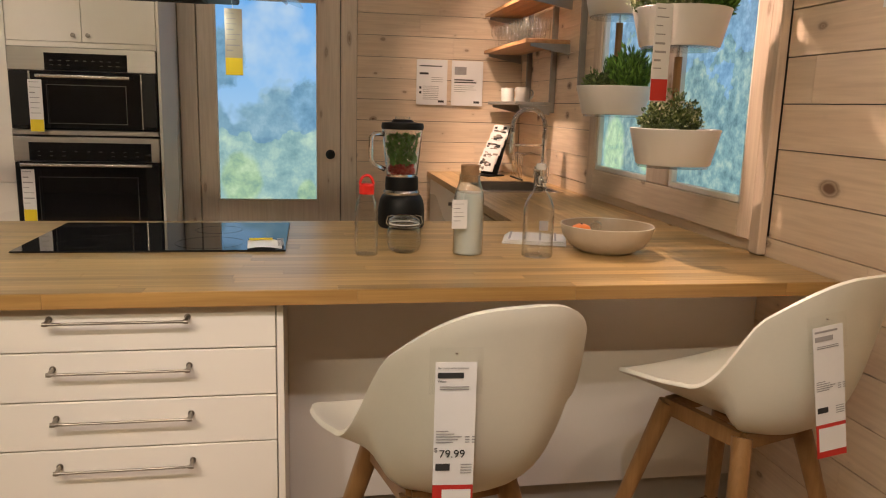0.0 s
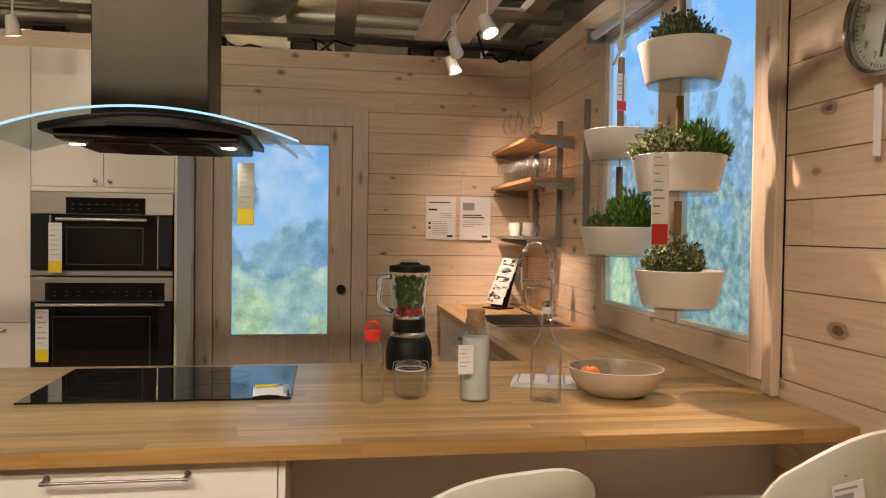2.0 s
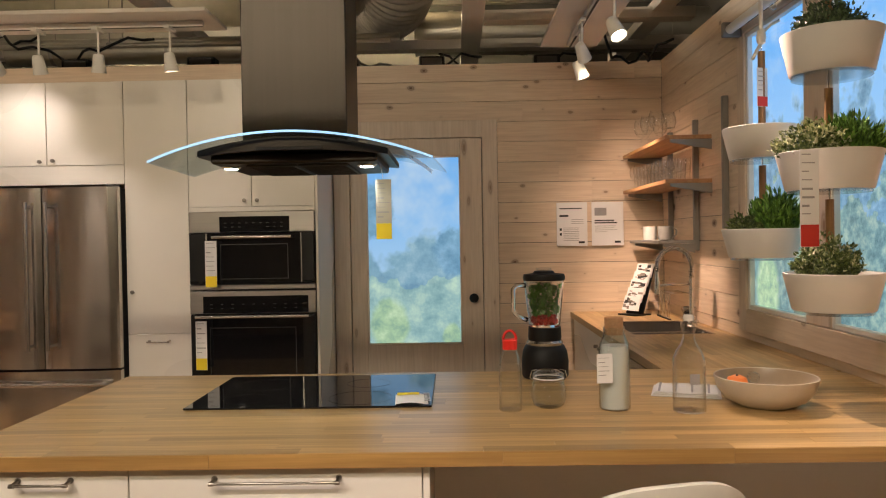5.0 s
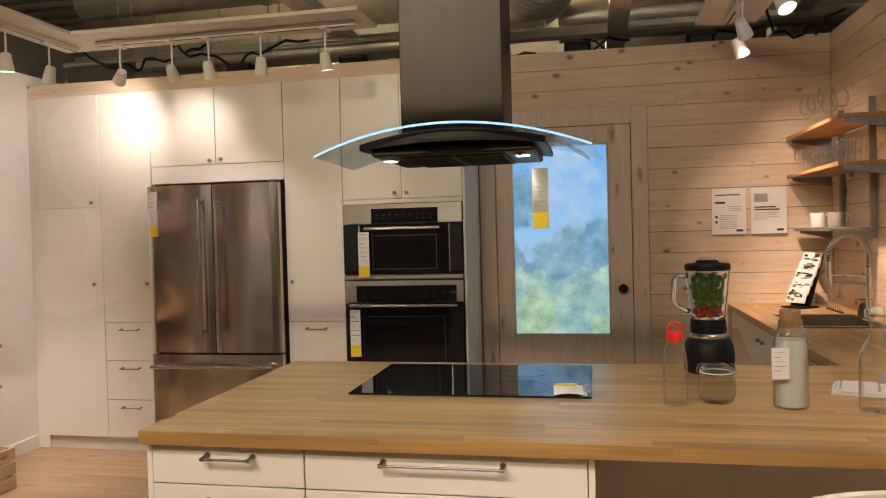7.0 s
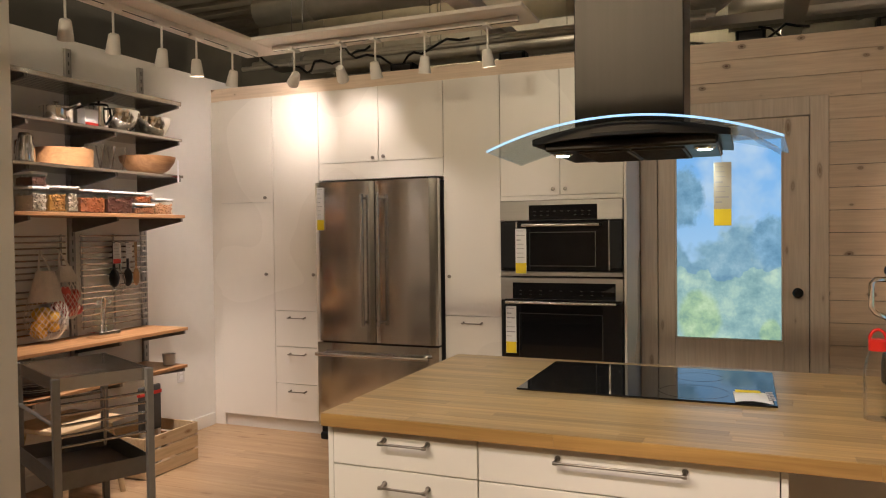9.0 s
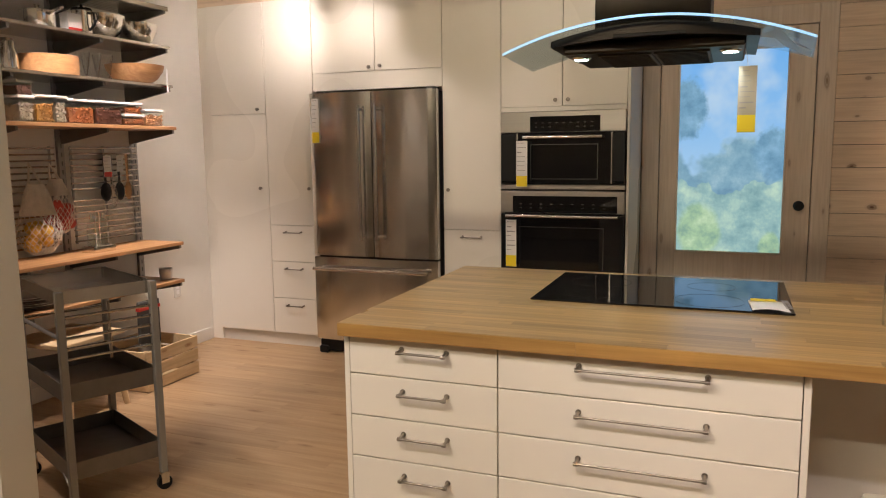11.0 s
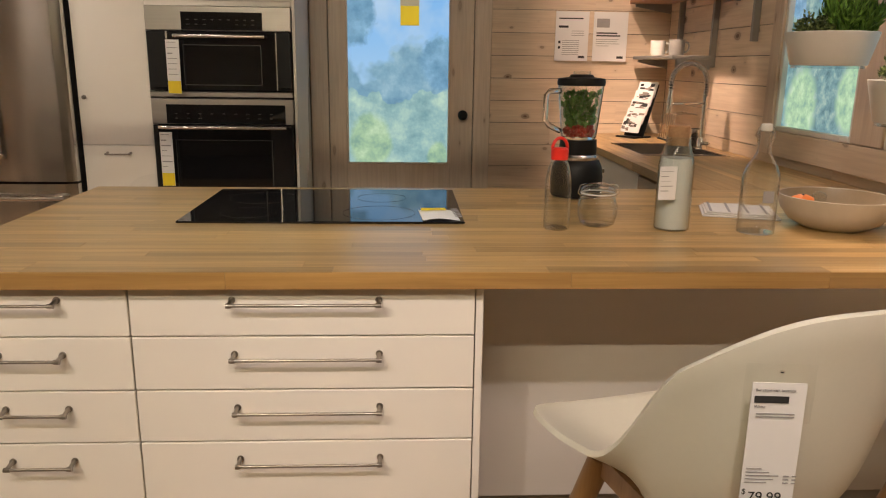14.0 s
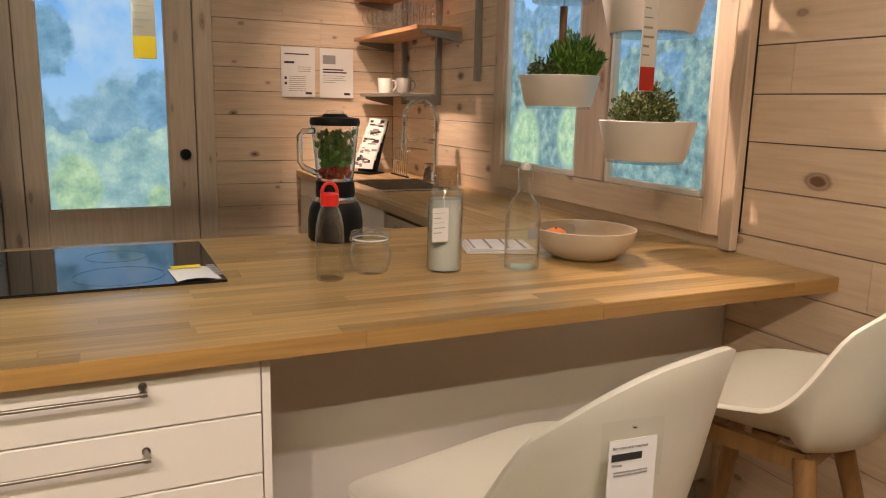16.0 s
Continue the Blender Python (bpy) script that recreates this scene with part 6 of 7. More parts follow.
def food_box(at, w, d, h, food, label):
    ob = thing("food_container", at, "clear lidded food container filled with " + label, "food container", "food containers")
    part("tub", box(-d / 2, d / 2, -w / 2, w / 2, 0, h, 0.006, seg=2), GLASS, ob, local=True)
    bm = bmesh.new()
    n = 90
    for i in range(n):
        p = Vector((rr.uniform(-d / 2 + 0.008, d / 2 - 0.008), rr.uniform(-w / 2 + 0.008, w / 2 - 0.008), rr.uniform(0.008, h * 0.78)))
        if rr.random() < 0.5:
            p.x = d / 2 - 0.009
        bmesh.ops.create_icosphere(bm, subdivisions=1, radius=rr.uniform(0.006, 0.010), matrix=Matrix.Translation(p) @ Matrix.Diagonal((1, rr.uniform(0.7, 1.4), rr.uniform(0.6, 1.1), 1)))
    part("filling", bm, food, ob, label, local=True, kind="stuff")
    part("core", box(-d / 2 + 0.01, d / 2 - 0.01, -w / 2 + 0.01, w / 2 - 0.01, 0.006, h * 0.72), food, ob, local=True)
    part("lid", box(-d / 2 - 0.003, d / 2 + 0.003, -w / 2 - 0.003, w / 2 + 0.003, h, h + 0.014, 0.003), MILK, ob, "translucent lid", local=True)


FM = [plain("food_" + str(i), c, 0.6, vary=0.45, scale=120, relief=0.1) for i, (c, _) in enumerate(FOODS)]
for y, w, h, k in ((0.94, 0.092, 0.115, 1), (1.047, 0.112, 0.125, 0), (1.144, 0.072, 0.125, 1), (1.277, 0.182, 0.115, 2), (1.473, 0.196, 0.115, 3), (1.655, 0.155, 0.050, 4), (1.815, 0.150, 0.085, 5)):
    food_box((-2.30, y, SH[3] + 0.001), w, 0.15, h, FM[k], FOODS[k][1])
food_box((-2.30, 1.655, SH[3] + 0.067), 0.14, 0.14, 0.050, FM[2], FOODS[2][1])
food_box((-2.30, 0.94, SH[3] + 0.132), 0.088, 0.14, 0.060, FM[3], FOODS[3][1])
nm_ = thing("shelf_label", (R0 + 0.003, 2.10, 1.44), "small white shelf notice on the wall", "notice")
part("card", box(R0 + 0.001, R0 + 0.003, 2.04, 2.18, 1.47, 1.56), PAPER, nm_)
part("print", box(R0 + 0.0032, R0 + 0.0038, 2.05, 2.15, 1.535, 1.548), GREYINK, nm_)

# grid with hooks
for y0, y1, z0, z1 in ((0.55, 1.33, 0.86, 1.43), (1.475, 1.955, 0.86, 1.43)):
    ob = thing("wall_grid", (R0 + 0.04, (y0 + y1) / 2, z0), "grey steel rail grid with hooks on the wall", "wall grid", "wall rack")
    for y in (y0, (y0 + y1) / 2, y1):
        part("post", box(R0 + 0.025, R0 + 0.034, y - 0.006, y + 0.006, z0, z1, 0.001), GREYMETAL, ob)
    for i in range(17):
        z = z0 + 0.015 + i * 0.034
        if 8 == i:
            continue
        part("bar", rod((R0 + 0.042, y0 - 0.02, z), (R0 + 0.042, y1 + 0.02, z), 0.0055, seg=8), STEEL_H, ob)


def net_bag(y, top, drop, r, fill, label):
    ob = thing("net_bag", (R0 + 0.10, y, top - drop), label, "net bag", "net bags")
    prof = [(0, 0), (r * 0.55, 0.012), (r * 0.95, 0.08), (r, 0.14), (r * 0.8, 0.22), (r * 0.45, drop * 0.75)]
    NS, bm = 22, bmesh.new()
    for s in (-1, 1):
        for k in range(NS):
            pts = []
            for i in range(24):
                u = i / 23
                f = u * (len(prof) - 1)
                a = min(int(f), len(prof) - 2)
                rr_, z_ = (prof[a][0] + (prof[a + 1][0] - prof[a][0]) * (f - a), prof[a][1] + (prof[a + 1][1] - prof[a][1]) * (f - a))
                th = 2 * math.pi * k / NS + s * u * 2.2
                pts.append((rr_ * math.cos(th), rr_ * math.sin(th), z_))
            tube(pts, 0.0016, 4, bm)
    part("net", bm, ROPE, ob, "off-white cotton net", local=True, kind="stuff")
    zt = prof[-1][1]
    part("strap", tube([(0, -r * 0.4, zt), (-0.02, -0.02, drop * 0.9), (-0.04, 0.0, drop + 0.01), (-0.02, 0.02, drop * 0.9), (0, r * 0.4, zt)], 0.006, 6), ROPE, ob, local=True, smooth=True)
    part("mesh_upper", lathe([(r * 0.78, 0.22), (r * 0.44, zt), (r * 0.40, zt + 0.02)], (0, 0, 0), 20), ROPE, ob, local=True, smooth=True)
    bm, q = bmesh.new(), random.Random(int(y * 100))
    for i in range(16):
        a, d_, z_ = q.random() * 6.28, q.uniform(0.1, 0.7) * r, q.uniform(0.04, 0.17)
        bmesh.ops.create_icosphere(bm, subdivisions=2, radius=0.034, matrix=Matrix.Translation((d_ * math.cos(a), d_ * math.sin(a), z_)))
    part("fruit", bm, fill, ob, "round fruit in the net", local=True, smooth=True, kind="stuff")


LEMON = plain("lemon_peel", (0.80, 0.48, 0.05), 0.5, vary=0.15, scale=60, relief=0.1)
APPLE = plain("apple_peel", (0.55, 0.07, 0.05), 0.4, vary=0.2, scale=40, relief=0.02)
net_bag(1.165, 1.33, 0.49, 0.115, LEMON, "off-white net bag of lemons hanging on the grid")
net_bag(1.295, 1.325, 0.385, 0.088, APPLE, "off-white net bag of red apples hanging on the grid")
BEECH = plain("beech", (0.50, 0.28, 0.12), 0.5, vary=0.15)
for kind, y, mat, label in (("ladle", 1.69, BLACK, "black ladle hanging on the grid"), ("spatula", 1.80, BLACK, "black spatula hanging on the grid"), ("wooden_spoon", 1.87, BEECH, "wooden spoon hanging on the grid"), ("whisk", 1.74, STEEL_H, "steel whisk hanging on the grid")):
    ob = thing(kind, (R0 + 0.06, y, 1.10), label, "utensil", "hanging utensils")
    part("grip", rod((R0 + 0.06, y, 1.20), (R0 + 0.058, y, 1.38), 0.007, 0.009, seg=8), mat, ob, smooth=40)
    if kind == "whisk":
        for k in range(5):
            u = k * math.pi / 5
            part("loop", tube([(R0 + 0.06 + 0.028 * math.sin(t2) * math.cos(u), y + 0.028 * math.sin(t2) * math.sin(u), 1.20 - 0.075 * (1 - math.cos(t2)) / 1.0) for t2 in np.linspace(0, math.pi, 10)], 0.0012, 4), mat, ob)
    else:
        bm = bmesh.new()
        bmesh.ops.create_uvsphere(bm, u_segments=14, v_segments=8, radius=1, matrix=Matrix.LocRotScale((R0 + 0.06, y, 1.155), None, (0.012 if kind != "ladle" else 0.022, 0.038 if kind != "wooden_spoon" else 0.026, 0.058)))
        part("blade", bm, mat, ob, smooth=True)
price_tag((R0 + 0.075, 1.70, 1.375), 0.06, 0.13, "white price label with a red foot hanging on the grid", REDTAG, 0.03, 90, 4)
price_tag((R0 + 0.075, 1.80, 1.375), 0.05, 0.10, "white price label hanging on the grid", PAPER, 0.003, 90, 4)
# oil stand and plates
oil = thing("cruet_stand", (-2.36, 1.45, SH[4] + 0.001), "steel stand with glass oil and vinegar bottles", "cruet stand")
part("tray", box(-0.05, 0.05, -0.08, 0.08, 0, 0.035, 0.003), CHROME, oil, local=True)
for y in (-0.04, 0.04):
    bt = part("bottle", lathe([(0, 0.036), (0.028, 0.036), (0.029, 0.14), (0.012, 0.17), (0.011, 0.19)], (0, y, 0), 18), GLASS, oil, "clear glass bottle", local=True, smooth=40)
    part("stopper", lathe([(0, 0.19), (0.013, 0.19), (0.012, 0.215), (0, 0.222)], (0, y, 0), 14), CHROME, bt, local=True, smooth=40)
part("loop", tube([(0, -0.015, 0.03), (0, -0.015, 0.22), (0, 0, 0.235), (0, 0.015, 0.22), (0, 0.015, 0.03)], 0.004, 8), CHROME, oil, local=True, smooth=True)
for y in (0.98, 1.30):
    ob = thing("plate_stack", (-2.36, y, SH[5] + 0.001), "stack of white and dark plates on the low shelf", "plates", "plate stacks")
    for i in range(6):
        part("plate", lathe([(0, 0.0), (0.07, 0.0), (0.13, 0.014), (0.132, 0.017), (0.07, 0.006), (0, 0.005)], (0, 0, i * 0.011), 32), CERAMIC if i % 3 else DARKGREY, ob, local=True, smooth=40)
jar = thing("cup", (-2.30, 1.91, SH[5] + 0.001), "pale ceramic cup at the end of the low shelf", "cup")
part("cup_body", lathe([(0, 0), (0.035, 0), (0.042, 0.07), (0.039, 0.07), (0.033, 0.006), (0, 0.005)], (0, 0, 0), 22), CERAMIC, jar, local=True, smooth=40)
mitt = thing("oven_glove", (-2.17, 1.60, 0.255), "dark grey oven glove hanging from the low shelf", "oven glove")
bm = box(-0.012, 0.012, -0.085, 0.085, 0.0, 0.27, 0.010, seg=3)
part("glove", bm, DARKGREY, mitt, local=True, smooth=40)
part("band", box(-0.0135, 0.0135, -0.086, 0.086, 0.215, 0.235), REDTAG, mitt, local=True)
part("loop", tube([(0, 0, 0.27), (0, 0.01, 0.30), (0, 0, 0.315), (0, -0.01, 0.30), (0, 0, 0.27)], 0.003, 6), CLOTH, mitt, local=True)
sock = thing("wall_socket", (R0 + 0.004, 2.32, 0.42), "white wall socket plate", "socket")
part("plate", box(R0 + 0.0008, R0 + 0.007, 2.285, 2.355, 0.38, 0.49, 0.002), CERAMIC, sock)
for z in (0.415, 0.455):
    part("outlet", box(R0 + 0.0072, R0 + 0.009, 2.305, 2.335, z - 0.014, z + 0.014, 0.001), PAPER, sock)

# ---------------------------------------------------------------- trolley, crate, stool by the rack
CX, CYY = -1.444, 0.475
cart = thing("kitchen_trolley", (CX, CYY, 0), "dark steel kitchen trolley with three trays on castors", "trolley", turn=-25)
hw, hd = 0.27, 0.175
part_top = 0.88
for sx in (-1, 1):
    for sy in (-1, 1):
        lg = part("post", box(sx * hw - 0.014, sx * hw + 0.014, sy * hd - 0.014, sy * hd + 0.014, 0.075, part_top, 0.003), GREYMETAL, cart, "square grey steel post", local=True)
        cs = part("castor", rod((sx * hw - 0.010, sy * hd, 0.030), (sx * hw + 0.010, sy * hd, 0.030), 0.030, seg=20), BLACK, cart, "black castor wheel", local=True, smooth=40)
        bm = box(sx * hw - 0.016, sx * hw - 0.012, sy * hd - 0.016, sy * hd + 0.016, 0.028, 0.076)
        box(sx * hw + 0.012, sx * hw + 0.016, sy * hd - 0.016, sy * hd + 0.016, 0.028, 0.076, bm=bm)
        box(sx * hw - 0.012, sx * hw + 0.012, sy * hd - 0.016, sy * hd + 0.016, 0.064, 0.076, bm=bm)
        part("fork", bm, CHROME, cs, "chrome castor fork", local=True)
for z, h, lift in ((0.83, 0.05, 0), (0.45, 0.07, 0), (0.14, 0.07, 0)):
    bm = box(-hw + 0.014, hw - 0.014, -hd + 0.0, hd - 0.0, z, z + 0.004)
    for q in ((-hw + 0.014, hw - 0.014, -hd - 0.003, -hd), (-hw + 0.014, hw - 0.014, hd, hd + 0.003), (-hw + 0.011, -hw + 0.014, -hd, hd), (hw - 0.014, hw - 0.011, -hd, hd)):
        box(*q, z, z + h, bm=bm)
    part("tray", bm, STEEL_H if z > 0.8 else DARKSTEEL, cart, "dark steel tray", local=True)
for z in (0.62, 0.66, 0.70, 0.74, 0.78):
    part("side_bar", rod((hw, -hd, z), (hw, hd, z), 0.006, seg=8), STEEL_H, cart, local=True)
part("side_bar", rod((-hw, -hd, 0.70), (-hw, hd, 0.70), 0.006, seg=8), STEEL_H, cart, local=True)
part("cross_bar", rod((-hw, -hd, 0.70), (hw, -hd, 0.70), 0.008, seg=8), GREYMETAL, cart, local=True)
part("side_post", rod((hw, 0, 0.60), (hw, 0, 0.82), 0.006, seg=8), STEEL_H, cart, local=True)
for sx in (-1, 1):
    part("brace", rod((sx * (hw - 0.02), -hd, 0.10), (sx * (hw - 0.10), -hd, 0.145), 0.006, seg=8), STEEL_H, cart, local=True)

crate = thing("wooden_crate", (-2.29, 1.70, 0), "raw pine slatted crate standing on the floor", "crate")
kx0, kx1, ky0, ky1 = -2.50, -2.085, 1.47, 1.915
for i in range(3):
    z0 = 0.006 + i * 0.083
    part("slat", box(kx1 - 0.012, kx1, ky0, ky1, z0, z0 + 0.070, 0.002), CRATEWOOD, crate)
    part("slat", box(kx0, kx0 + 0.012, ky0, ky1, z0, z0 + 0.070, 0.002), CRATEWOOD, crate)
    part("slat", box(kx0 + 0.012, kx1 - 0.012, ky0, ky0 + 0.012, z0, z0 + 0.070, 0.002), CRATEWOOD, crate)
    part("slat", box(kx0 + 0.012, kx1 - 0.012, ky1 - 0.012, ky1, z0, z0 + 0.070, 0.002), CRATEWOOD, crate)
for x in (kx0 + 0.013, kx1 - 0.033):
    for y in (ky0 + 0.013, ky1 - 0.033):
        part("corner_post", box(x, x + 0.02, y, y + 0.02, 0.0, 0.245, 0.002), CRATEWOOD, crate)
for i in range(4):
    part("bottom_slat", box(kx0 + 0.013 + i * 0.10, kx0 + 0.095 + i * 0.10, ky0 + 0.013, ky1 - 0.013, 0.008, 0.016), CRATEWOOD, crate)
for x, y, w, h in ((-2.22, 1.66, 0.10, 0.24), (-2.35, 1.78, 0.12, 0.22)):
    pk = thing("paper_pack", (x, y, 0.018), "small beige paper pack standing in the crate", "pack", "packs in the crate", turn=25)
    part("bag", box(-w / 2, w / 2, -0.03, 0.03, 0, h, 0.006, seg=2), BOWL, pk, local=True)
    part("label", box(-w / 4, w / 4, -0.0312, -0.0304, h * 0.4, h * 0.75), PAPER, pk, local=True)
low = thing("low_stool", (-2.28, 1.10, 0), "small pale wooden step stool under the rack", "stool")
part("seat", box(-2.48, -2.08, 0.90, 1.32, 0.40, 0.425, 0.004), CRATEWOOD, low)
for sx in (-1, 1):
    for sy in (-1, 1):
        part("leg", rod((-2.28 + sx * 0.20, 1.11 + sy * 0.19, 0), (-2.28 + sx * 0.15, 1.11 + sy * 0.14, 0.40), 0.016, 0.02, seg=10), CRATEWOOD, low, smooth=40)

# ---------------------------------------------------------------- ceiling fittings and lamps
def slab(name, x0, x1, y0, y1, z, label):
    return tagged(part(name, box(x0, x1, y0, y1, z, z + 0.022, 0.003), CEILWHITE), label, "ceiling panel", "ceiling panels", kind="structure")


slab("ceiling_panel", 1.84, 2.19, -3.2, 2.86, 2.60, "white ceiling panel carrying the track lamps over the window counter")
slab("ceiling_panel", -1.72, 0.02, 2.04, 2.41, 2.62, "white ceiling panel carrying lamps in front of the tall cabinets")
slab("ceiling_panel", -2.03, -1.721, -1.6, 2.41, 2.62, "white ceiling panel carrying lamps in front of the wall rack")


def track(a, b, label):
    ob = thing("lamp_track", a, label, "lamp track", "lamp tracks")
    a, b = Vector(a), Vector(b)
    s = Vector((0.017, 0, 0)) if abs((b - a).y) > abs((b - a).x) else Vector((0, 0.017, 0))
    lo, hi = a - s, b + s
    part("rail", box(min(lo.x, hi.x), max(lo.x, hi.x), min(lo.y, hi.y), max(lo.y, hi.y), a.z - 0.03, a.z - 0.001, 0.002), PAINT, ob, "white lamp rail")
    if label.endswith("walkway"):
        for u in (0.1, 0.9):
            p = a.lerp(b, u)
            part("hanger", rod((p.x, p.y, p.z - 0.002), (p.x, p.y, 3.61), 0.004, seg=6), GREYMETAL, ob)
    s2 = s * 0.35
    lo, hi = a - s2, b + s2
    part("slot", box(min(lo.x, hi.x), max(lo.x, hi.x), min(lo.y, hi.y), max(lo.y, hi.y), a.z - 0.0315, a.z - 0.0302), DARKGREY, ob)


track((2.005, -3.1, 2.60), (2.005, 2.75, 2.60), "white lamp track under the ceiling panel over the counter")
track((-1.68, 2.22, 2.62), (-0.05, 2.22, 2.62), "white lamp track in front of the tall cabinets")
track((-1.875, -1.5, 2.62), (-1.875, 2.3, 2.62), "white lamp track in front of the wall rack")
track((-1.5, -1.5, 2.60), (1.75, -1.5, 2.60), "white lamp track over the walkway")


def lamp_head(at, target, watts, cone=55, top=2.57, colour=WARM, blend=0.7):
    """A white cylinder lamp on a stem, with its bulb and light."""
    ob = thing("track_lamp", (at[0], at[1], at[2]), "white cylindrical spot lamp hanging from the track", "spot lamp", "track lamps")
    at = Vector(at)
    d = (Vector(target) - at).normalized()
    m = d.to_track_quat("Z", "Y").to_matrix().to_4x4()
    part("stem", rod((0, 0, 0.0), (0, 0, top - at.z), 0.006, seg=8), PAINT, ob, local=True)
    part("adapter", box(-0.016, 0.016, -0.05, 0.05, top - at.z - 0.02, top - at.z - 0.0015, 0.003), PAINT, ob, local=True)
    bm = lathe([(0, -0.050), (0.021, -0.050), (0.027, -0.042), (0.038, 0.050), (0.0365, 0.050), (0.031, 0.024), (0, 0.022)], seg=24)
    bmesh.ops.transform(bm, matrix=m, verts=bm.verts)
    sh = part("shade", bm, PAINT, ob, "white metal lamp shade", local=True, smooth=40)
    bm = lathe([(0, 0.0235), (0.029, 0.0255), (0.029, 0.027), (0, 0.028)], seg=20)
    bmesh.ops.transform(bm, matrix=m, verts=bm.verts)
    part("bulb", bm, LAMPGLOW, sh, "glowing bulb", local=True)
    spot_light(at + d * 0.055, target, watts, cone, blend, 0.02, colour)


K = 0.44
COOLER = (1.0, 0.845, 0.785)
AMBER = (1.0, 0.70, 0.54)
# over the window counter
lamp_head((2.0, 2.37, 2.35), (2.60, 2.70, 1.00), 260 * K, 66, colour=AMBER)
lamp_head((1.98, 2.17, 2.40), (2.62, 3.26, 1.35), 100 * K, 72, blend=1.0, colour=AMBER)
lamp_head((2.01, 1.51, 2.34), (2.45, 0.75, 0.9), 58 * K, 62)
lamp_head((2.0, 1.01, 2.36), (2.68, -0.45, 0.90), 310 * K, 62, blend=0.85, colour=AMBER)
lamp_head((2.0, 0.30, 2.38), (1.9, 0.45, 0.9), 30 * K, 75)
lamp_head((2.0, -0.55, 2.38), (2.7, -0.45, 1.3), 42 * K, 80)
lamp_head((2.0, -1.35, 2.38), (1.7, -0.3, 0.6), 60 * K, 50)
# in front of the wall rack
for y, tx, ty, tz, w in ((0.10, -1.6, 0.6, 0.3, 130), (0.80, -2.45, 1.3, 0.9, 100), (1.09, -2.5, 1.5, 0.8, 112), (1.43, -2.5, 1.9, 0.5, 122), (1.71, -1.9, 1.9, 0.0, 130), (2.04, -2.45, 2.3, 0.6, 45)):
    lamp_head((-1.865, y, 2.40), (tx, ty, tz), w * K, 70, 2.59, COOLER)
# in front of the tall cabinets
for x, tx, ty, tz, w, c in ((-1.52, -2.02, 2.67, 2.08, 62, 115), (-1.18, -1.30, 2.67, 2.06, 30, 90), (-0.945, -0.95, 2.67, 1.2, 34, 70), (-0.62, -0.75, 2.5, 0.9, 34, 74), (-0.23, -0.1, 2.5, 0.9, 30, 76)):
    lamp_head((x, 2.21, 2.40), (tx, ty, tz), w * K * 0.9, c, 2.59, COOLER, 1.0)
# over the walkway
for x, tx, ty, tz, w in ((-1.2, -1.0, 1.2, 0.0, 135), (-0.3, 0.2, 0.2, 0.4, 108), (0.5, 0.5, 0.2, 0.6, 96), (1.3, 1.6, 0.1, 0.2, 104)):
    lamp_head((x, -1.5, 2.37), (tx, ty, tz), w * K, 62, colour=COOLER)

# hood lamps
for x in (HX - 0.215, HX + 0.215):
    spot_light((x, 0.55, 1.648), (x, 0.58, 0.9), 3, 100, 0.8, 0.02, (0.9, 1.0, 0.95))

# added fill: unseen tube lamps over the hall, above the open ceiling, brighten it
for x, y, z, label in ((-0.5, 4.5, 3.45, "added unseen tube lamp over the hall behind the room"), (-0.5, -3.5, 3.45, "added unseen tube lamp over the hall")):
    ob = thing("tube_lamp", (x, y, z), label, "tube lamp", "tube lamps")
    for xx in (x - 1.3, x + 1.3):
        part("hanger", rod((xx, y, z + 0.06), (xx, y, 3.63), 0.005, seg=6), GREYMETAL, ob)
    part("housing", box(x - 1.6, x + 1.6, y - 0.05, y + 0.05, z, z + 0.06, 0.004), CEILWHITE, ob)
    part("tube", rod((x - 1.58, y, z - 0.022), (x + 1.58, y, z - 0.022), 0.016, seg=12), LAMPGLOW, ob, "glowing tube")
    data = bpy.data.lights.new("fill_tube_light", "AREA")
    data.shape, data.size, data.size_y, data.energy, data.color = "RECTANGLE", 3.1, 0.1, 330 if y > 0 else 200, (1.0, 0.84, 0.62)
    o_ = new("fill_tube_light", data)
    o_.matrix_world = look((x, y, z - 0.05), (x, y * 0.6, 2.4) if y > 0 else (x, y + 3.0, 4.3))

# ducts and cables
def flex(points, r, label):
    """A ribbed flexible duct."""
    ob = thing("flexible_duct", points[0], label, "duct", "ducts")
    pts = [Vector(p) for p in points]
    n, fine = 110, []
    for i in range(n):
        u = i / (n - 1) * (len(pts) - 1)
        k = min(int(u), len(pts) - 2)
        p0, p1, p2, p3 = pts[max(k - 1, 0)], pts[k], pts[k + 1], pts[min(k + 2, len(pts) - 1)]
        t = u - k
        fine.append(0.5 * ((2 * p1) + (p2 - p0) * t + (2 * p0 - 5 * p1 + 4 * p2 - p3) * t * t + (3 * p1 - p0 - 3 * p2 + p3) * t ** 3))
    bm, rings, seg, side = bmesh.new(), [], 28, None
    for i, p in enumerate(fine):
        d = (fine[min(i + 1, n - 1)] - fine[max(i - 1, 0)]).normalized()
        side = d.orthogonal().normalized() if side is None else (side - d * side.dot(d)).normalized()
        up = d.cross(side)
        q = r * (1.0 if i % 3 else 0.955)
        rings.append([bm.verts.new(p + q * (math.cos(k * 6.28319 / seg) * side + math.sin(k * 6.28319 / seg) * up)) for k in range(seg)])
    for a, b in zip(rings, rings[1:]):
        for k in range(seg):
            bm.faces.new((a[k], a[(k + 1) % seg], b[(k + 1) % seg], b[k]))
    part("hose", bm, FLEXDUCT, ob, "ribbed foil hose", smooth=35)
    return ob


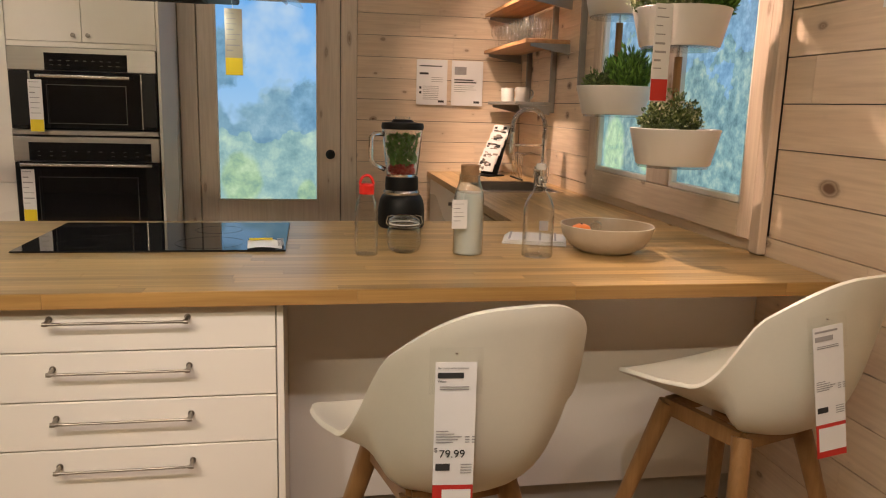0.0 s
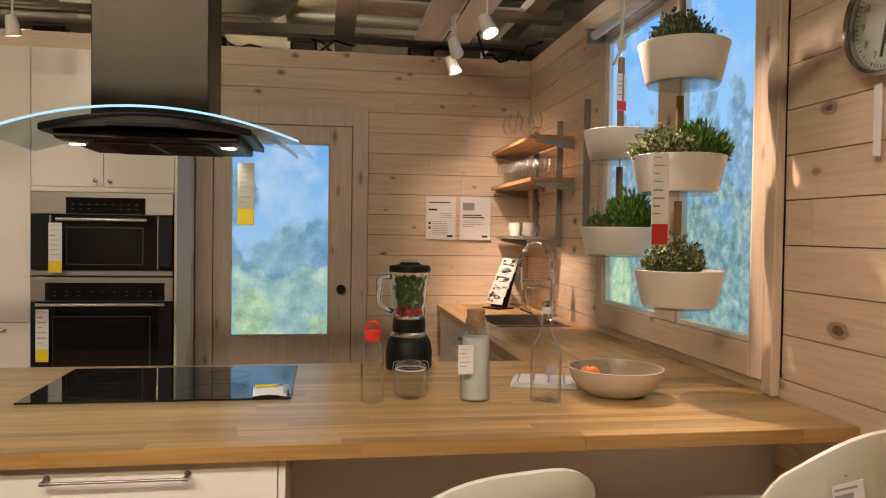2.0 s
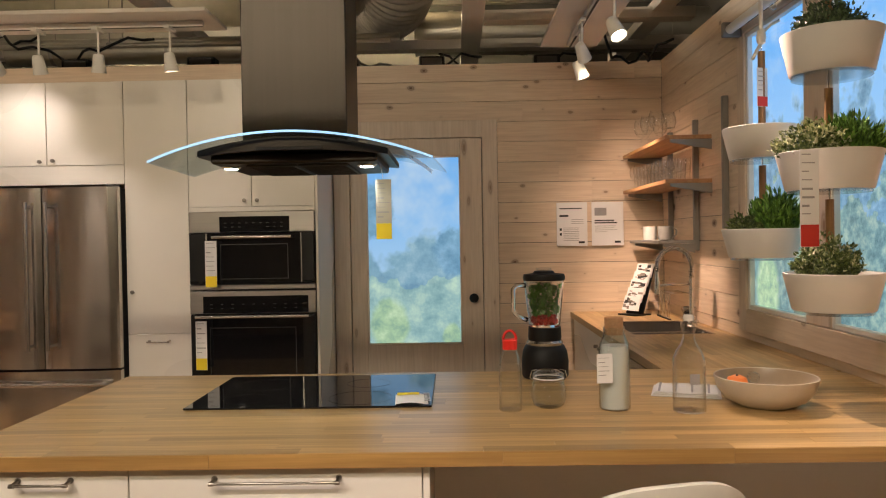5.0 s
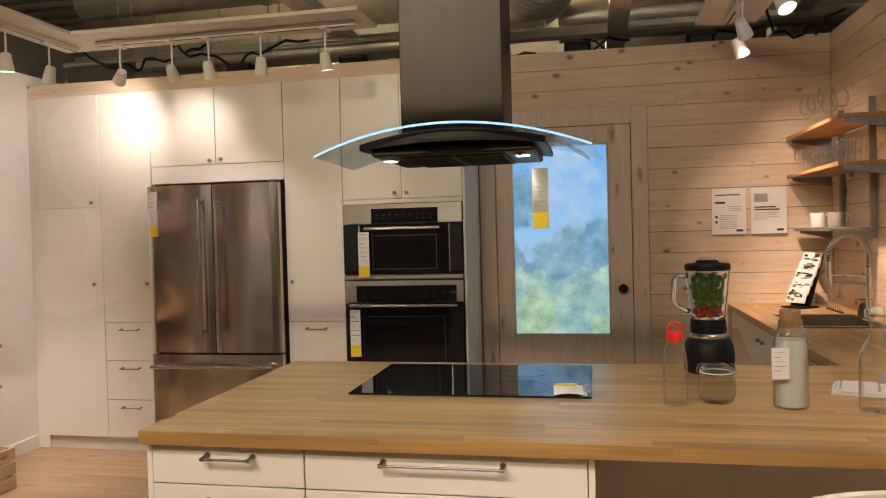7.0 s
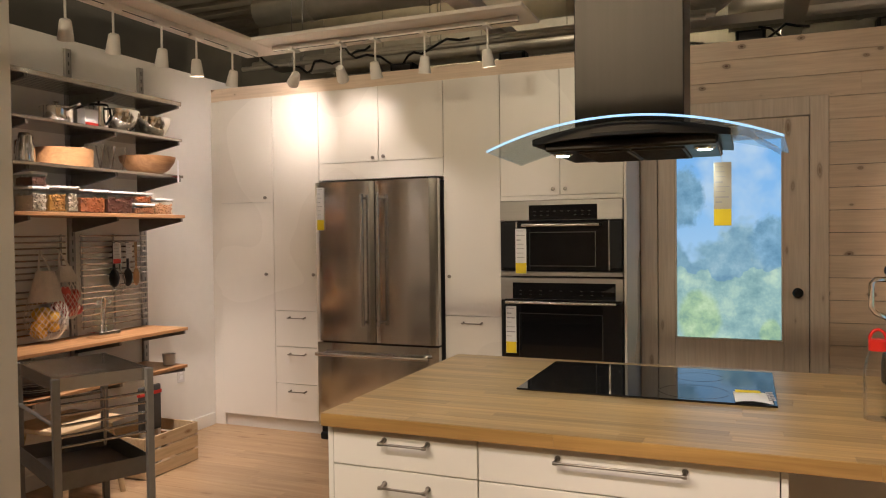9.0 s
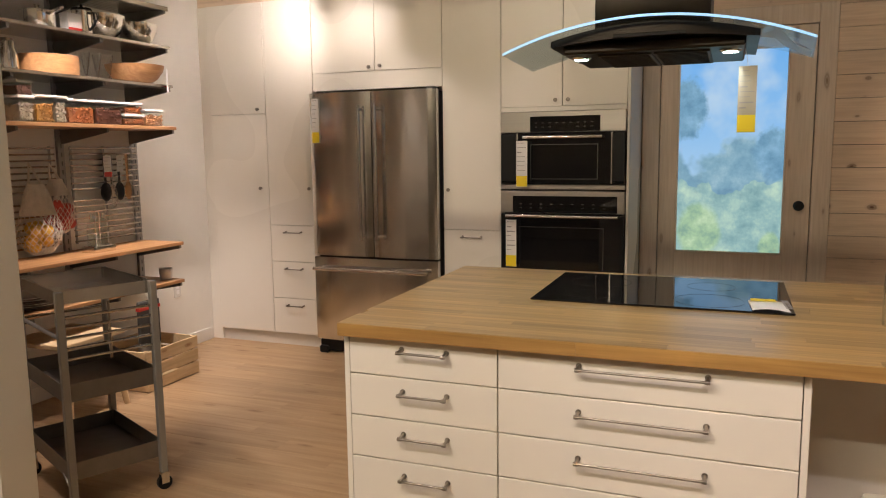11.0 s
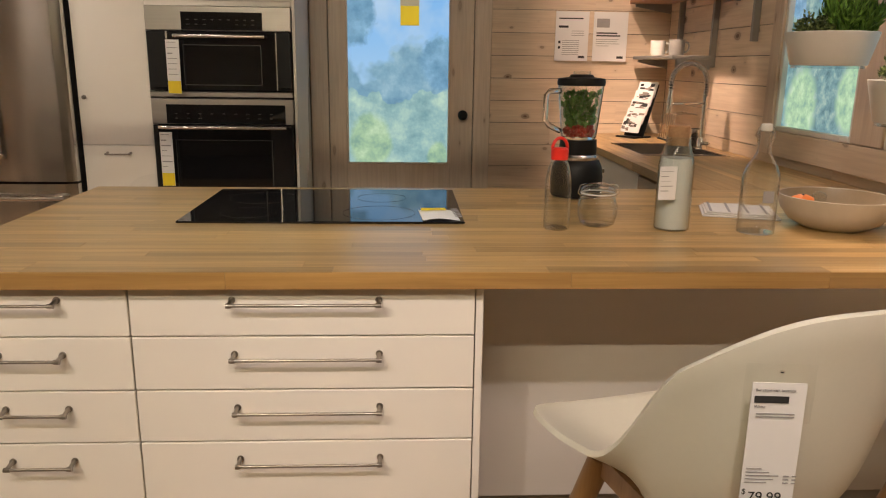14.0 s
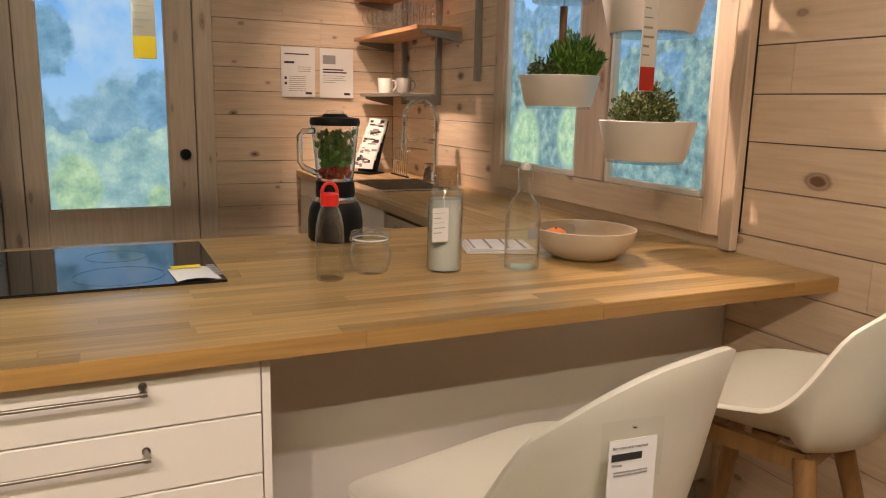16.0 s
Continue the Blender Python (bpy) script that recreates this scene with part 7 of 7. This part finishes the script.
flex([(0.95, 3.2, 3.5), (0.92, 3.6, 3.28), (0.75, 4.0, 3.22), (0.2, 4.3, 3.25), (-0.8, 4.5, 3.3)], 0.27, "large ribbed foil duct bending above the back wall")
for x0, x1, y, z, r, label in ((1.0, 3.3, 4.15, 3.05, 0.17, "round galvanised duct above the pine wall"), (-2.6, 1.4, 3.35, 3.25, 0.12, "round galvanised duct above the tall cabinets"), (-3.0, 1.0, 2.9, 3.45, 0.16, "wide galvanised duct above the lighting panels")):
    ob = thing("air_duct", (x0, y, z - r), label, "duct", "ducts")
    part("pipe", rod((x0, y, z), (x1, y, z), r, seg=32), DUCT, ob, smooth=40)
    for k in range(4):
        xx = x0 + (x1 - x0) * (k + 0.5) / 4
        part("joint", rod((xx - 0.02, y, z), (xx + 0.02, y, z), r + 0.008, seg=32), DUCT, ob, smooth=40)
ob = thing("rectangular_duct", (-1.1, 4.2, 3.0), "grey sheet metal duct running over the tall cabinets", "duct", "ducts")
part("casing", box(-3.1, 0.9, 4.02, 4.40, 3.0, 3.40, 0.004), DUCT, ob)
for xx in (-2.4, -1.3, -0.2):
    part("flange", box(xx - 0.02, xx + 0.02, 4.0, 4.42, 2.98, 3.42, 0.003), DUCT, ob)
    part("hanger", rod((xx + 0.2, 4.2, 3.40), (xx + 0.2, 4.2, 3.61), 0.005, seg=6), GREYMETAL, ob)
for x0, x1, y, z, r in ((-2.5, 0.9, 2.98, 2.70, 0.017), (-2.5, 0.95, 3.12, 2.76, 0.024), (-1.9, 0.6, 3.55, 2.80, 0.085), (-3.2, 0.9, 1.62, 3.05, 0.06)):
    ob = thing("conduit_pipe", (x0, y, z - r), "grey metal pipe running above the tall cabinets", "pipe", "pipes")
    part("pipe", rod((x0, y, z), (x1, y, z), r, seg=18), DUCT, ob, smooth=40)
    for k in range(3):
        xx = x0 + (x1 - x0) * (k + 0.4) / 3
        part("clamp", rod((xx - 0.012, y, z), (xx + 0.012, y, z), r + 0.005, seg=18), GREYMETAL, ob, smooth=40)
        part("hanger", rod((xx, y, z + r), (xx, y, 3.61), 0.004, seg=6), GREYMETAL, ob)
for k, (x0, x1, y, z) in enumerate(((1.2, 2.2, 3.45, 2.72), (0.5, 1.5, 3.5, 2.75), (-1.6, -0.6, 2.85, 2.75), (-2.4, -1.4, 3.0, 2.8), (2.2, 2.66, 2.9, 2.66))):
    pts = [(x0 + (x1 - x0) * i / 14, y + 0.08 * math.sin(i * 0.9 + k), z - 0.14 * math.sin(math.pi * i / 14) + 0.03 * math.sin(i * 1.7)) for i in range(15)]
    tagged(part("ceiling_cable", tube(pts, 0.009, 6), BLACK, smooth=True), "loose black cable hanging above the room", "cable", "cables")
for x, y in ((1.15, 3.42), (1.95, 3.44), (0.55, 3.42), (-0.3, 2.95), (-1.1, 2.95)):
    ob = thing("junction_box", (x, y, 2.60), "black electrical box above the wall", "electrical box", "electrical boxes")
    part("case", box(x - 0.09, x + 0.09, y - 0.05, y + 0.05, 2.60 if x > 0.5 else 2.505, 2.69 if x > 0.5 else 2.60, 0.008), BLACK, ob)
    part("cover", box(x - 0.07, x + 0.07, y - 0.056, y - 0.051, 2.62 if x > 0.5 else 2.52, 2.675 if x > 0.5 else 2.585, 0.002), DARKGREY, ob)
    part("bracket", box(x - 0.1, x + 0.1, NORTH + 0.102, NORTH + 0.106, 2.45, 2.6) if x > 0.5 else box(x - 0.02, x + 0.02, y + 0.051, y + 0.056, 2.45, 2.6), DARKGREY, ob)

# ---------------------------------------------------------------- boards, last
rnd = random.Random(5)


def boards_x(parent, x0, x1, y0, y1, z0, z1, material, longest, name="plank"):
    """Cuts one row into boards of random length along x."""
    x = x0 - rnd.random() * longest * 0.6
    while x < x1:
        e = x + longest * (0.55 + 0.45 * rnd.random())
        a, b = max(x, x0), min(e, x1)
        if b - a > 0.03:
            piece(name, parent, material, a + 0.0004, b - 0.0004, y0, y1, z0, z1)
        x = e


def boards_y(parent, x0, x1, y0, y1, z0, z1, material, longest, name="plank"):
    y = y0 - rnd.random() * longest * 0.6
    while y < y1:
        e = y + longest * (0.55 + 0.45 * rnd.random())
        a, b = max(y, y0), min(e, y1)
        if b - a > 0.03:
            piece(name, parent, material, x0, x1, a + 0.0006, b - 0.0006, z0, z1)
        y = e


# pine walls: boards about 137 mm high with dark joints between them
H = 0.1372
for k in range(-1, 19):
    z0, z1 = max(0, 0.015 + k * H), min(TOP, 0.015 + (k + 1) * H - 0.0034)
    if z1 - z0 < 0.02:
        continue
    o = rnd.uniform(-0.0015, 0.0015)
    if z0 > 2.21:
        boards_x(wall_north, 0.60, EAST, NORTH + o, NORTH + 0.018, z0, z1, PINE, 2.6)
    else:
        boards_x(wall_north, 1.588, EAST, NORTH + o, NORTH + 0.018, z0, z1, PINE, 1.6)
    o = rnd.uniform(-0.0015, 0.0015)
    if z0 < WZ1 + 0.04 and z1 > 1.0:
        boards_y(wall_east, EAST + o, EAST + 0.018, 1.852, NORTH - 0.002, z0, z1, PINE_Y, 2.4)
        boards_y(wall_east, EAST + o, EAST + 0.018, -3.6, 0.318, z0, z1, PINE_Y, 1.7)
    elif z1 <= 1.0:
        boards_y(wall_east, EAST + o, EAST + 0.018, -3.6, NORTH - 0.002, z0, z1, PINE_Y, 2.2)
    else:
        boards_y(wall_east, EAST + o, EAST + 0.018, -3.6, 0.318, z0, z1, PINE_Y, 1.7)
        boards_y(wall_east, EAST + o, EAST + 0.018, 0.375, NORTH - 0.002, z0, z1, PINE_Y, 2.4)

# oak staves of the worktops
W = 0.0425
for j in range(25):
    y0 = -0.030 + j * W
    y1 = min(1.03, y0 + W)
    if y1 - y0 > 0.01:
        boards_x(worktop, 0.028, EAST - 0.004, y0 + 0.0002, y1 - 0.0002, ZB if j == 0 else ZT - 0.004, ZT, OAK, 0.75, "stave")
# thin added strip: the front face's shade is put into its colour
boards_x(worktop, 0.028, EAST - 0.004, -0.0325, -0.0302, ZB + 0.001, ZT - 0.0015, OAK_SHADED_EDGE, 0.9, "edge_strip")
for j in range(15):
    x0 = RX - 0.02 + j * W
    x1 = min(EAST - 0.004, x0 + W)
    if x1 - x0 < 0.01:
        continue
    for a, b in (((1.031, SINK[2]), (SINK[3], NORTH - 0.004)) if x1 > SINK[0] and x0 < SINK[1] else ((1.031, NORTH - 0.004),)):
        boards_y(side_top, x0 + 0.0002, x1 - 0.0002, a, b, ZB, ZT, OAK_Y, 0.7, "stave")

# laminate floor
for j in range(36):
    y0 = -1.9 + j * 0.146
    if y0 < 3.3:
        boards_x(floor, WEST - 1.0, EAST + 0.1, y0, y0 + 0.1445, -0.012, 0.0, FLOOR, 1.5, "floor_board")
